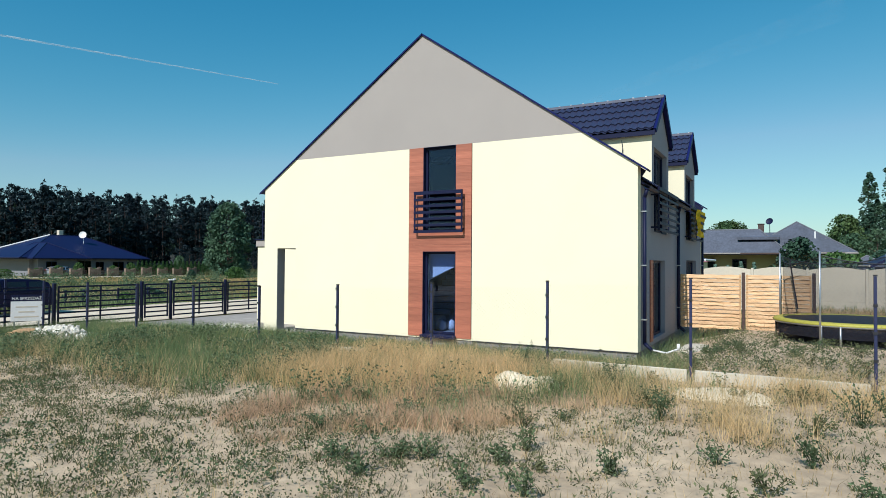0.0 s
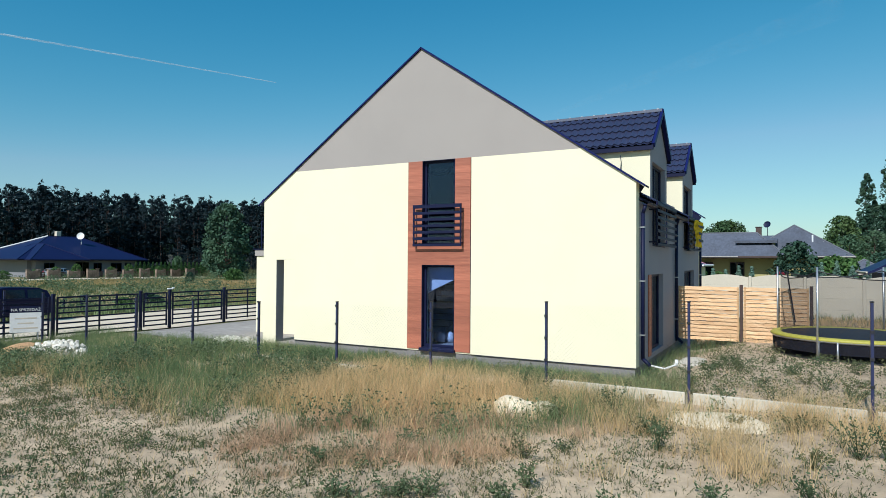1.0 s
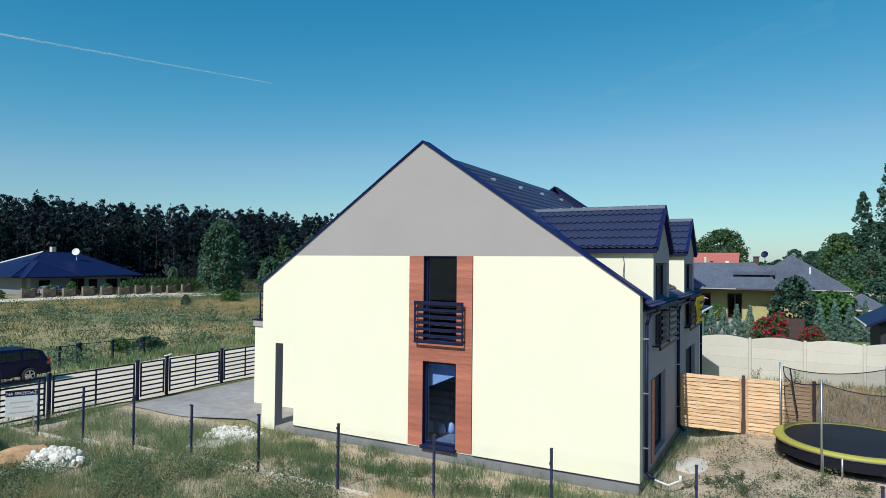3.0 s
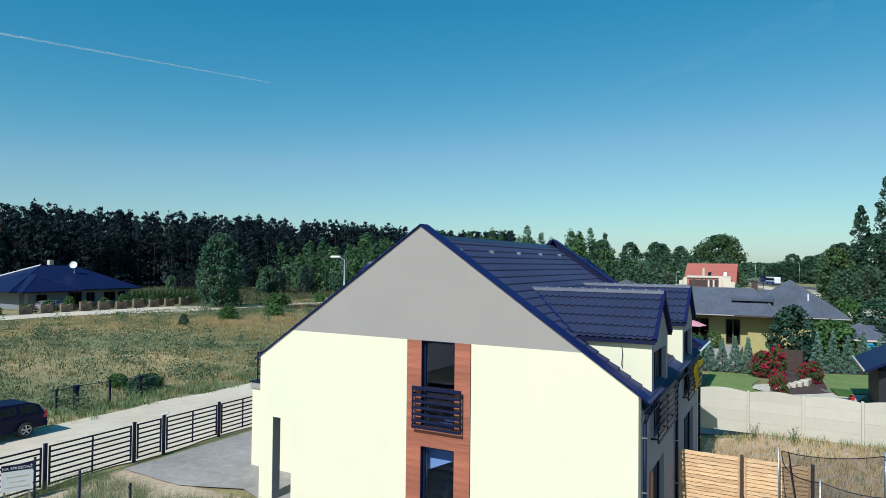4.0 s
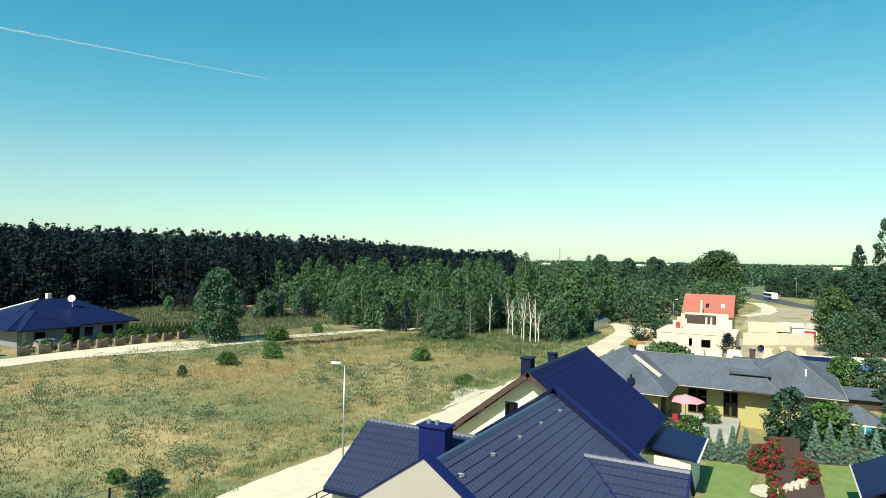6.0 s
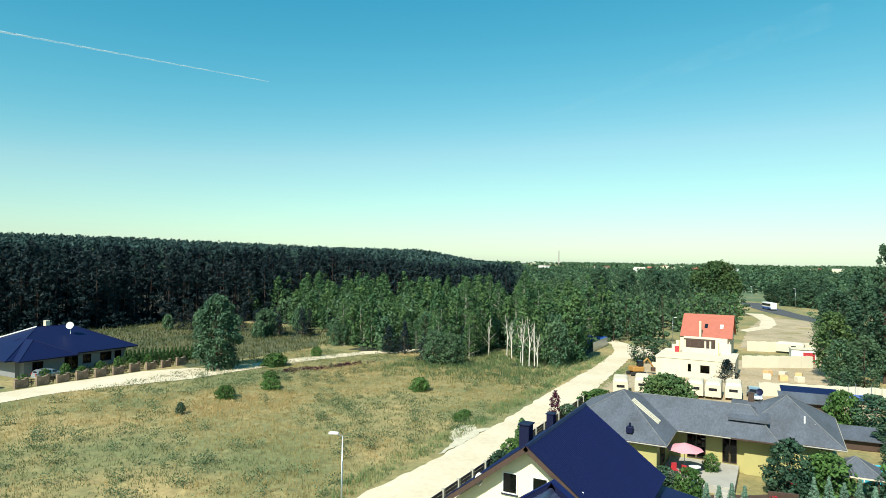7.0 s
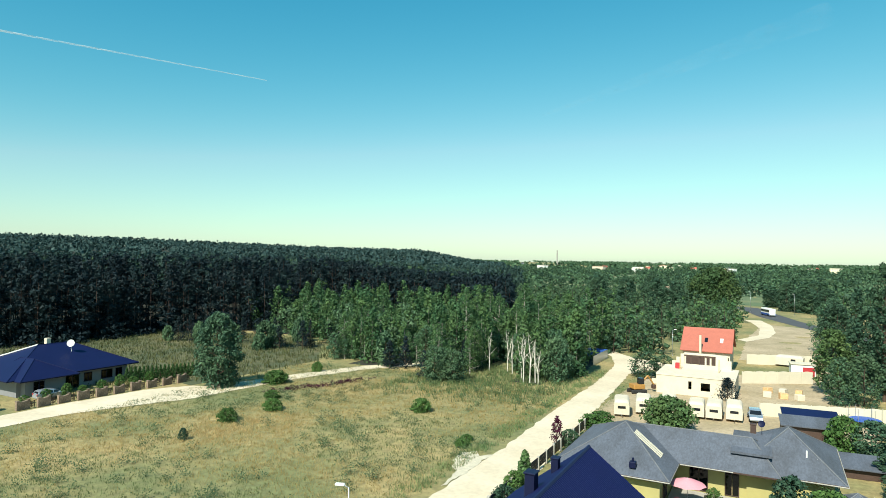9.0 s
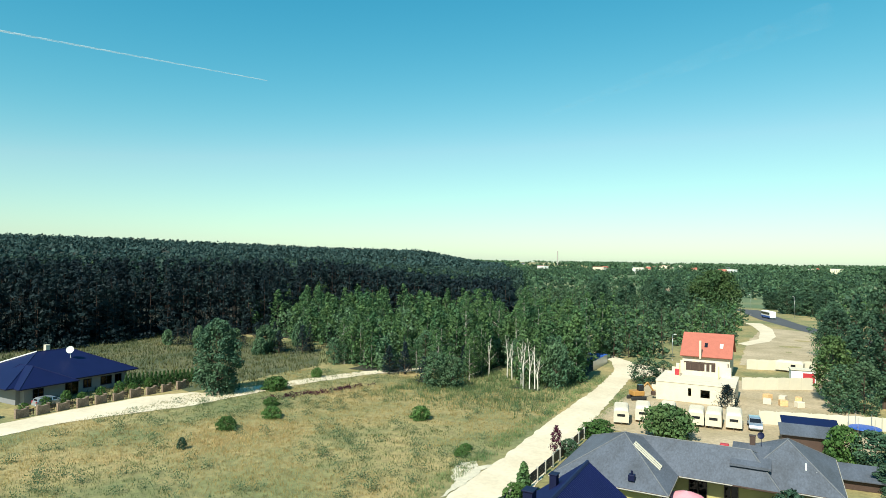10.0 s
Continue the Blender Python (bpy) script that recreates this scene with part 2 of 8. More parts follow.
# Crowns of the far rise: haze of distance put in as blue-green.
RISE_LEAF = leafy("hazed_forest_crowns", (0.028, 0.056, 0.056), (0.042, 0.076, 0.068), 0.3, 0.05)
BIRCH_LEAF = leafy("birch_leaves", (0.042, 0.100, 0.046), (0.098, 0.168, 0.062), 0.38, 0.2)
WILLOW_LEAF = leafy("grey_green_leaves", (0.052, 0.106, 0.060), (0.092, 0.152, 0.078), 0.38, 0.18)
OAK_LEAF = leafy("broad_leaves", (0.048, 0.094, 0.036), (0.080, 0.125, 0.044), 0.35, 0.12)
POPLAR_LEAF = leafy("poplar_leaves", (0.033, 0.072, 0.046), (0.056, 0.102, 0.056), 0.35, 0.1)
CYPRESS_LEAF = leafy("blue_green_scale_leaves", (0.13, 0.22, 0.17), (0.17, 0.27, 0.19), 0.3, 0.15)
THUJA_LEAF = leafy("dark_hedge_leaves", (0.030, 0.075, 0.022), (0.045, 0.095, 0.03), 0.3, 0.1)
HEDGE_LEAF = leafy("bright_hedge_leaves", (0.060, 0.125, 0.035), (0.085, 0.155, 0.045), 0.3, 0.25)
RED_LEAF = leafy("red_blossom", (0.42, 0.018, 0.06), (0.32, 0.02, 0.04), 0.5, 0.2)
PURPLE_LEAF = leafy("purple_leaves", (0.05, 0.012, 0.03), (0.08, 0.02, 0.04), 0.4, 0.2)
STRAW = leafy("dry_grass_blades", (0.80, 0.585, 0.31), (0.66, 0.49, 0.25), 0.35, 0.5)
RUST = leafy("reddish_dry_grass_blades", (0.68, 0.46, 0.29), (0.84, 0.63, 0.40), 0.4, 0.5)
GREEN = leafy("green_grass_blades", (0.125, 0.20, 0.085), (0.25, 0.29, 0.13), 0.4, 0.4)
MEADOW_STRAW = leafy("bleached_meadow_blades", (0.53, 0.395, 0.165), (0.44, 0.335, 0.140), 0.22, 0.55)
MEADOW_GREEN = leafy("meadow_green_blades", (0.118, 0.160, 0.066), (0.180, 0.205, 0.084), 0.22, 0.55)
MEADOW_WEED = leafy("dark_meadow_weed_leaves", (0.070, 0.112, 0.058), (0.110, 0.150, 0.075), 0.3, 0.3)
CLEARING = leafy("rough_olive_blades", (0.055, 0.075, 0.034), (0.13, 0.125, 0.052), 0.35, 0.3)
PALESTRAW = leafy("pale_bleached_blades", (0.60, 0.44, 0.22), (0.52, 0.36, 0.165), 0.3, 0.4)
WEED = leafy("weed_leaves", (0.11, 0.135, 0.060), (0.19, 0.19, 0.095), 0.4, 0.35)
DARKWEED = leafy("dark_weed_leaves", (0.09, 0.135, 0.065), (0.13, 0.165, 0.08), 0.4, 0.3)


# ---------------------------------------------------------------- building tools
class Shape:
    """Gathers the pieces of one mesh."""

    def __init__(self):
        self.v, self.f = [], []

    def add(self, verts, faces, m=None):
        k = len(self.v)
        self.v += [tuple(m @ Vector(v)) if m else tuple(v) for v in verts]
        self.f += [tuple(i + k for i in f) for f in faces]
        return self

    def box(self, x0, y0, z0, x1, y1, z1, c=0.0, m=None):
        """A block with its edges broken by c."""
        if not c:
            v = [(x, y, z) for x in (x0, x1) for y in (y0, y1) for z in (z0, z1)]
            return self.add(v, [(0, 1, 3, 2), (4, 6, 7, 5), (0, 4, 5, 1), (2, 3, 7, 6), (0, 2, 6, 4), (1, 5, 7, 3)], m)
        v = []
        for x, sx in ((x0, 1), (x1, -1)):
            for y, sy in ((y0, 1), (y1, -1)):
                for z, sz in ((z0, 1), (z1, -1)):
                    v += [(x, y + sy * c, z + sz * c), (x + sx * c, y, z + sz * c), (x + sx * c, y + sy * c, z)]
        q = lambda i, a: 3 * i + a
        f = []
        for a, ring in ((0, (0, 1, 3, 2)), (0, (4, 6, 7, 5)), (1, (0, 4, 5, 1)), (1, (2, 3, 7, 6)), (2, (0, 2, 6, 4)), (2, (1, 5, 7, 3))):
            f.append(tuple(q(i, a) for i in ring))
        for i in range(8):
            for bit, (a, b) in ((1, (0, 1)), (2, (0, 2)), (4, (1, 2))):
                j = i | bit
                if j != i:
                    f.append((q(i, a), q(i, b), q(j, b), q(j, a)))
            f.append((q(i, 0), q(i, 1), q(i, 2)))
        return self.add(v, f, m)

    def prism(self, poly, a, b, axis="y", m=None):
        """A flat outline drawn out from a to b along an axis."""
        put = {"y": lambda p, d: (p[0], d, p[1]), "x": lambda p, d: (d, p[0], p[1]), "z": lambda p, d: (p[0], p[1], d)}[axis]
        n = len(poly)
        v = [put(p, a) for p in poly] + [put(p, b) for p in poly]
        f = [tuple(range(n)), tuple(range(2 * n - 1, n - 1, -1))] + [(i, (i + 1) % n, n + (i + 1) % n, n + i) for i in range(n)]
        return self.add(v, f, m)

    def rod(self, p, q, r, r2=None, n=8, m=None):
        """A round bar from p to q, tapering from r to r2."""
        p, q = Vector(p), Vector(q)
        d = (q - p).normalized()
        a = d.orthogonal().normalized()
        b = d.cross(a)
        r2 = r if r2 is None else r2
        ring = [a * math.cos(2 * math.pi * i / n) + b * math.sin(2 * math.pi * i / n) for i in range(n)]
        v = [p + o * r for o in ring] + [q + o * r2 for o in ring]
        f = [(i, (i + 1) % n, n + (i + 1) % n, n + i) for i in range(n)] + [tuple(range(n - 1, -1, -1)), tuple(range(n, 2 * n))]
        return self.add(v, f, m)

    def spin(self, profile, n=20, m=None):
        """A turned shape: (radius, height) pairs about the z axis."""
        k = len(profile)
        v = [(r * math.cos(2 * math.pi * i / n), r * math.sin(2 * math.pi * i / n), z) for i in range(n) for r, z in profile]
        f = [(i * k + j, ((i + 1) % n) * k + j, ((i + 1) % n) * k + j + 1, i * k + j + 1) for i in range(n) for j in range(k - 1)]
        return self.add(v, f, m)

    def slab(self, corners, t, m=None):
        """A plate: a flat outline in space, thickened downwards by t."""
        c = [Vector(p) for p in corners]
        nrm = (c[1] - c[0]).cross(c[2] - c[0]).normalized()
        if nrm.z < 0:
            nrm = -nrm
        n = len(c)
        v = c + [p - nrm * t for p in c]
        f = [tuple(range(n)), tuple(range(2 * n - 1, n - 1, -1))] + [(i, (i + 1) % n, n + (i + 1) % n, n + i) for i in range(n)]
        return self.add(v, f, m)

    weld = False

    def mesh(self, name, material, smooth=False, fix=True):
        me = bpy.data.meshes.new(name)
        me.from_pydata(self.v, [], self.f)
        me.materials.append(material)
        if fix and len(self.f) < 30000:
            bm = bmesh.new()
            bm.from_mesh(me)
            if self.weld:
                bmesh.ops.remove_doubles(bm, verts=bm.verts, dist=0.0005)
            bmesh.ops.recalc_face_normals(bm, faces=bm.faces)
            bm.to_mesh(me)
            bm.free()
        if smooth:
            me.polygons.foreach_set("use_smooth", [True] * len(me.polygons))
        return me


def thing(name, label, category, at=(0, 0, 0), turn=0, group="", kind=""):
    ob = new(name)
    ob.empty_display_size = 0.2
    ob.matrix_basis = pose(*at, 0, 0, turn)
    return tagged(ob, label, category, group, kind)


def part(name, shape, material, parent, label="", smooth=False):
    ob = new(name, shape if isinstance(shape, bpy.types.Mesh) else shape.mesh(name, material, smooth))
    ob.parent = parent
    return tagged(ob, label) if label else ob


def single(name, shape, material, label, category, kind="", smooth=False, group="", at=(0, 0, 0), turn=0):
    ob = new(name, shape if isinstance(shape, bpy.types.Mesh) else shape.mesh(name, material, smooth))
    ob.matrix_basis = pose(*at, 0, 0, turn)
    return tagged(ob, label, category, group, kind)


def raw_mesh(name, verts, faces, material):
    """A mesh straight from arrays; faces is an (n, 3) or (n, 4) array."""
    me = bpy.data.meshes.new(name)
    n, k = faces.shape
    me.vertices.add(len(verts))
    me.vertices.foreach_set("co", np.asarray(verts, np.float32).ravel())
    me.loops.add(n * k)
    me.loops.foreach_set("vertex_index", faces.astype(np.int32).ravel())
    me.polygons.add(n)
    me.polygons.foreach_set("loop_start", np.arange(0, n * k, k, dtype=np.int32))
    me.polygons.foreach_set("loop_total", np.full(n, k, np.int32))
    me.materials.append(material)
    me.update(calc_edges=True)
    return me


rng = np.random.default_rng(7)


# ---------------------------------------------------------------- ground
def ease(v, a, b):
    t = min(1.0, max(0.0, (v - a) / (b - a)))
    return t * t * (3 - 2 * t)


def ground_z(x, y):
    """The lie of the land: the building plot a little above the street, a wooded rise far off beyond it."""
    front = ease(-y, 0.3, 4.0)
    side = ease(x, 0.2, 2.4)
    plot = 0.42 * max(front, side) * ease(x, -19, -8) * (1 - ease(y, 17, 26)) * (1 - 0.6 * ease(x, 40, 90))
    d, a = math.hypot(x, y), math.degrees(math.atan2(-x, y))
    hill = (26 * ease(a, 23.5, 31) + 14 * ease(a, 31, 62)) * ease(d, 480, 1450) if y > -900 else 0.0
    ditch = 0.6 * ease(-x, 28.8, 30.6) * (1 - ease(-x, 34, 44)) * ease(y, -12, -4) * (1 - ease(y, 12, 24))
    swell = 0.05 * noise.noise((x * 0.16, y * 0.16, 0)) * ease(d, 0, 12)
    far = 9.0 * ease(d, 2200, 4200)
    return plot + hill + swell + far - ditch - 0.03


def axis(near, far, step, grow):
    v, s = [near[0]], step
    out = list(np.arange(near[0], near[1] + 0.01, step))
    p, s = near[1], step
    while p < far[1]:
        s *= grow
        p += s
        out.append(p)
    p, s = near[0], step
    while p > far[0]:
        s *= grow
        p -= s
        out.insert(0, p)
    return out


gx, gy = axis((-40, 20), (-4300, 4300), 0.5, 1.10), axis((-16, 30), (-3000, 4400), 0.5, 1.10)
gv = np.array([(x, y, ground_z(x, y)) for y in gy for x in gx])
k = len(gx)
gf = np.array([(j * k + i, j * k + i + 1, (j + 1) * k + i + 1, (j + 1) * k + i) for j in range(len(gy) - 1) for i in range(k - 1)])
ground = tagged(new("ground", raw_mesh("ground", gv, gf, FIELD)), "dry summer meadow soil that reaches the horizon", "ground", kind="structure")


def edge(points, wobble, step=0.8, closed=True):
    """An outline through points, cut into short steps and made uneven."""
    out, n = [], len(points)
    for i in range(n if closed else n - 1):
        a, b = Vector(points[i]), Vector(points[(i + 1) % n])
        m = max(1, int((b - a).length / step))
        nrm = Vector((-(b - a).y, (b - a).x)).normalized()
        for j in range(m):
            p = a.lerp(b, j / m)
            s = noise.noise((p.x * 0.5, p.y * 0.5, 3)) + 0.6 * noise.noise((p.x * 1.9, p.y * 1.9, 7))
            out.append(tuple(p + nrm * s * wobble))
    return out


def sheet(name, points, lift, material, label, category, wobble=0.25, step=0.8):
    """A surface laid on the ground, with uneven edges."""
    line = edge(points, wobble, step)
    bm = bmesh.new()
    vs = [bm.verts.new((x, y, 0)) for x, y in line]
    bm.faces.new(vs)
    bmesh.ops.triangulate(bm, faces=bm.faces)
    for cut in range(2):
        long = [e for e in bm.edges if e.calc_length() > 4]
        if long and len(bm.verts) < 6000:
            bmesh.ops.subdivide_edges(bm, edges=long, cuts=3, use_grid_fill=False)
            bmesh.ops.triangulate(bm, faces=bm.faces)
    for v in bm.verts:
        v.co.z = ground_z(v.co.x, v.co.y) + lift
    bmesh.ops.recalc_face_normals(bm, faces=bm.faces)
    if sum(f.normal.z for f in bm.faces) < 0:
        bmesh.ops.reverse_faces(bm, faces=bm.faces)
    me = bpy.data.meshes.new(name)
    bm.to_mesh(me)
    bm.free()
    me.materials.append(material)
    return tagged(new(name, me), label, category, kind="structure")


sheet("road", [(-19.1, -70), (-18.9, 20), (-18.5, 34), (-19.0, 46), (-20.4, 60), (-21.0, 82), (-22.8, 110), (-18, 121), (-18, 127), (-26, 131), (-33, 140), (-38, 152), (-41, 150), (-36, 137),
               (-31, 131), (-27.4, 118), (-26.2, 98), (-26.0, 72), (-25.3, 50), (-25.5, 34), (-26.4, 20), (-26.9, 8), (-26.8, -70)], 0.05, DIRT,
      "pale compacted dirt road with ragged grassy edges", "road", 0.3)
sheet("gravel", [(-25.6, 38), (-26.6, 42), (-28.4, 45.5), (-29.0, 48.5), (-27.6, 49.6), (-26.6, 47.6), (-25.2, 50)], 0.065, STONE, "pale gravel spilled along the road edge", "gravel", 0.5, 0.5)
sheet("road_2", [(-82.6, -60), (-82.4, 35), (-79.2, 43.5), (-75.6, 52), (-74.2, 64), (-72.3, 75), (-68, 87), (-61, 97), (-50, 103), (-50, 105.4), (-62.5, 100),
                 (-71, 89.5), (-75, 79), (-79, 66), (-81.5, 58.5), (-83.4, 58), (-87.2, 51.4), (-88.5, 38), (-89, -60)], 0.05, DIRT,
      "pale dirt road along the garden walls", "road", 0.3)


def on_plot(x, y):
    """The sandy building plot, in front of and beside the house."""
    return (-18.6 < x + 0.4 * noise.noise((0, y * 0.5, 1)) and y < -0.1) or (x > 0 and y < 15.6)


def soil_relief(x, y):
    """Lumps and footprints of loose sand, a few centimetres high."""
    return 0.020 * noise.noise((x * 1.3, y * 1.3, 5)) + 0.022 * noise.noise((x * 4.1, y * 4.1, 6)) + 0.012 * noise.noise((x * 11, y * 11, 7))


def fine_axis(a, b, near, step, wide):
    """Steps along one axis: fine between the two near values, coarse outside them."""
    return list(np.arange(a, near[0], wide)) + list(np.arange(near[0], near[1], step)) + list(np.arange(near[1], b, wide))


px, py = fine_axis(-19.6, 17.0, (-7, 6), 0.09, 0.4), fine_axis(-22.0, 15.8, (-11.5, 0), 0.09, 0.4)
sv = np.array([(x, y, ground_z(x, y) + 0.03 + soil_relief(x, y)) for y in py for x in px])
k = len(px)
sf = np.array([(j * k + i, j * k + i + 1, (j + 1) * k + i + 1, (j + 1) * k + i) for j in range(len(py) - 1) for i in range(k - 1)
               if on_plot(px[i] + 0.05, py[j] + 0.05) and px[i] < 16 + 4 * noise.noise((py[j] * 0.12, 4.0, 0)) and py[j] > -20.5 + 4 * noise.noise((px[i] * 0.11, 9.0, 0))])
used, sf = np.unique(sf, return_inverse=True)
soil_mesh = raw_mesh("soil", sv[used], sf.reshape(-1, 4), SAND)
soil_mesh.polygons.foreach_set("use_smooth", [True] * len(soil_mesh.polygons))
tagged(new("soil", soil_mesh), "trampled pale sandy soil with sparse weeds", "soil", kind="structure")
sheet("soil_6", [(-84, 58), (-83, 90), (-100, 112), (-140, 118), (-168, 90), (-176, 40), (-118, 40), (-95, 62)], 0.035, OLIVESOIL,
      "rough olive-green turf before the pine forest", "turf", 0.6, 2)
sheet("pavement", [(-18.4, -0.2), (-18.1, 12), (-12.1, 12), (-12.0, 0.1), (-13.1, 0.5), (-15.3, -0.3)], 0.06, PAVE,
      "grey concrete forecourt with dusty stains", "pavement", 0.06)
sheet("road_3", [(-40, 330), (-14, 322), (-4, 276), (4, 252), (12, 229), (50, 150), (56, 152), (18, 236), (10, 262), (4, 288), (-6, 334), (-38, 342)], 0.06, ASPHALT,
      "grey asphalt road bending past a dry verge", "road", 0.1, 3)
sheet("path", [(-7.5, 184), (-2.4, 199), (-2.6, 222), (-6, 245), (-9, 255), (-3, 256), (1, 236), (2.2, 210), (0.6, 194), (-5, 180)], 0.07, DIRT,
      "pale sandy path that joins the asphalt road", "path", 0.4, 2)
sheet("soil_2", [(-21, 72), (-19, 120), (9, 122), (12, 142), (15, 86), (12, 70), (-3, 68)], 0.03, DRYGRASS,
      "bleached sandy building site with tyre marks", "soil", 0.5, 2)
sheet("field_1", [(-600, 345), (-150, 345), (-45, 352), (-10, 350), (40, 330), (420, 345), (900, 2200), (-1200, 2200)], 0.03, PASTURE, "green pasture beyond the asphalt road", "field", 0.6, 40)
sheet("soil_3", [(-5, 142), (-5, 190), (-2, 240), (12, 232), (18, 150)], 0.03, DRYGRASS, "dry bleached verge beside the asphalt road", "soil", 0.6, 2)
sheet("pavement_2", [(-1.2, 16.2), (12, 16.2), (12, 24.5), (5.6, 25.4), (3, 25), (-1.0, 23.6)], 0.04, PAVE, "grey paved garden path along the wall", "pavement", 0.08)
sheet("lawn", [(-1.1, 24.6), (-1.8, 34.6), (0.9, 34.6), (1.6, 32.6), (1.2, 30.8), (1.4, 28.6), (2.3, 27.4), (1.6, 26.2)], 0.05, LAWN, "short mown green lawn", "lawn", 0.1)
sheet("lawn_2", [(5.45, 30.4), (5.45, 38.2), (10.8, 40.2), (12, 31.6), (8.6, 31.2)], 0.05, LAWN, "short mown green lawn beside the flower bed", "lawn", 0.1)
sheet("flower_bed", [(2.5, 27.6), (2.0, 36), (5.4, 38.2), (5.45, 30.2), (4.4, 28.8)], 0.03, MULCH, "dark bark mulch flower bed", "flower bed", 0.15)
sheet("flower_bed_2", [(-2.6, 35.1), (-2.6, 39.5), (4, 43.5), (12, 46.5), (12.4, 40.8), (5.5, 38.2), (1.5, 35.1)], 0.025, MULCH, "dark mulch bed under the conifer row", "flower bed", 0.15)
sheet("soil_4", [(1.3, 29.2), (1.9, 28.6), (2.7, 28.8), (2.8, 30.6), (2.0, 31.3), (1.35, 30.6)], 0.07, STONE, "round pale gravel patch in the garden", "gravel", 0.1, 0.4)
sheet("soil_5", [(2.6, 26.6), (6.6, 27.4), (7.4, 30.4), (5.6, 30.0), (4.4, 28.9), (3.0, 27.9)], 0.07, STONE, "pale flagstone terrace edge", "terrace", 0.1, 0.4)

# ---------------------------------------------------------------- the new semi-detached house
EAVE, RIDGE, W, L = 4.70, 8.80, 11.92, 11.9
MID = -W / 2
PITCH = (RIDGE - EAVE) / (W / 2)
BAND = 5.58
DROP = 0.36  # the tiles lie between raised gable copings
HEAD = EAVE - 0.44


def roof_z(x):
    return RIDGE - PITCH * abs(x - MID)


def pane_unit(parent, m, w, h, split=(), frame_m=None, sill=True, depth=0.07, glass=None, name="window"):
    """A window in the plane x-z, its outer face at y = 0: frame, bars, panes and sill."""
    fr, t = Shape(), 0.07
    for a in ((0, 0, w, t), (0, h - t, w, h), (0, t, t, h - t), (w - t, t, w, h - t)):
        fr.box(a[0], 0, a[1], a[2], depth, a[3], 0.008, m)
    for s in split:
        fr.box(s * w - 0.045, 0.005, t, s * w + 0.045, depth - 0.005, h - t, 0.008, m)
    ob = part(name, fr, frame_m or GRAPH, parent)
    cuts = [0, *split, 1]
    for a, b in zip(cuts, cuts[1:]):
        part("pane", Shape().box(a * w + 0.06, 0.03, t - 0.01, b * w - 0.06, 0.042, h - t + 0.01, 0, m), glass or GLASS, ob).visible_shadow = False
    if sill:
        part("sill", Shape().box(-0.06, -0.07, -0.05, w + 0.06, 0.05, -0.003, 0.01, m), GRAPH, ob)
    return ob


def rail_unit(parent, m, w, h, bars, out=0.16, posts=2):
    """A flat-bar balustrade in the plane x-z in front of an opening."""
    ob = part("balustrade", Shape().box(0.0, -out - 0.02, h + 0.002, w, -out + 0.03, h + 0.03, 0.005, m), GRAPH, parent, "graphite steel balustrade")
    for i in range(posts):
        x = i * (w - 0.05) / (posts - 1)
        rail = Shape().box(x, -out, 0, x + 0.05, -out + 0.03, h, 0.006, m)
        rail.box(x + 0.005, -out + 0.02, 0.08, x + 0.045, 0.0, 0.12, 0, m)
        rail.box(x + 0.005, -out + 0.02, h - 0.2, x + 0.045, 0.0, h - 0.16, 0, m)
        part("post", rail, GRAPH, ob)
    for i in range(bars):
        z = i * (h - 0.07) / (bars - 1)
        part("bar", Shape().box(0.004, -out - 0.022, z, w - 0.004, -out - 0.003, z + 0.075, 0.005, m), GRAPH, ob)
    return ob


def tile_slope(origin, along, down, width, length, course=0.36, wave=0.215, lift=0.034, clip=None):
    """Pressed metal tiles: waves across, a step at every course."""
    o, u, d = Vector(origin), Vector(along).normalized(), Vector(down).normalized()
    nrm = u.cross(d).normalized()
    if nrm.z < 0:
        nrm = -nrm
    n = max(2, int(width / wave * 5))
    rows = []
    c = 0.0
    while c < length:
        e = min(length, c + course)
        rows += [(c, 0.004), (e, 0.004 + lift)]
        c = e
    v, f = [], []
    for s, h in rows:
        for i in range(n + 1):
            a = width * i / n
            v.append(o + u * a + d * s + nrm * (h + 0.034 * (1 + math.cos(2 * math.pi * a / wave)) ** 1.4 / 2))
    k = n + 1
    for r in range(len(rows) - 1):
        f += [(r * k + i, r * k + i + 1, (r + 1) * k + i + 1, (r + 1) * k + i) for i in range(n)]
    return Shape().add(v, f)


house = thing("semi_detached_house", "new cream house with taupe gable, dark roof and wood cladding", "house")
T = 0.34
DX0, DX1 = -5.88, -4.85
cream = Shape()
cream.weld = True
cream.prism([(-W, 0.0), (-11.36, 0.0), (-11.36, roof_z(-11.36)), (-W, EAVE)], 0, T)
cream.prism([(-11.36, 2.78), (-10.58, 2.78), (-10.58, BAND), (-10.64, BAND), (-11.36, roof_z(-11.36))], 0, T)
cream.prism([(-10.58, 0.26), (DX0, 0.26), (DX0, 2.66), (DX0, 3.2), (DX0, BAND), (-10.58, BAND), (-10.58, 2.78)], 0, T)
cream.prism([(DX0, 2.66), (DX1, 2.66), (DX1, 3.2), (DX0, 3.2)], 0, T)
cream.prism([(DX1, 0.26), (0, 0.26), (0, EAVE), (-1.28, BAND), (DX1, BAND), (DX1, 3.2), (DX1, 2.66)], 0, T)
part("wall", cream, CREAM, house, "cream rendered gable wall")
part("gable", Shape().prism([(-10.64, BAND), (-1.28, BAND), (MID, RIDGE - 0.02)], 0, T), TAUPE, house, "taupe rendered gable top")
part("plinth", Shape().box(-10.58, 0.03, -0.3, -0.03, T, 0.257).box(-T, T, -0.3, -0.03, L, 0.257), PLINTH, house, "grey plinth strip")
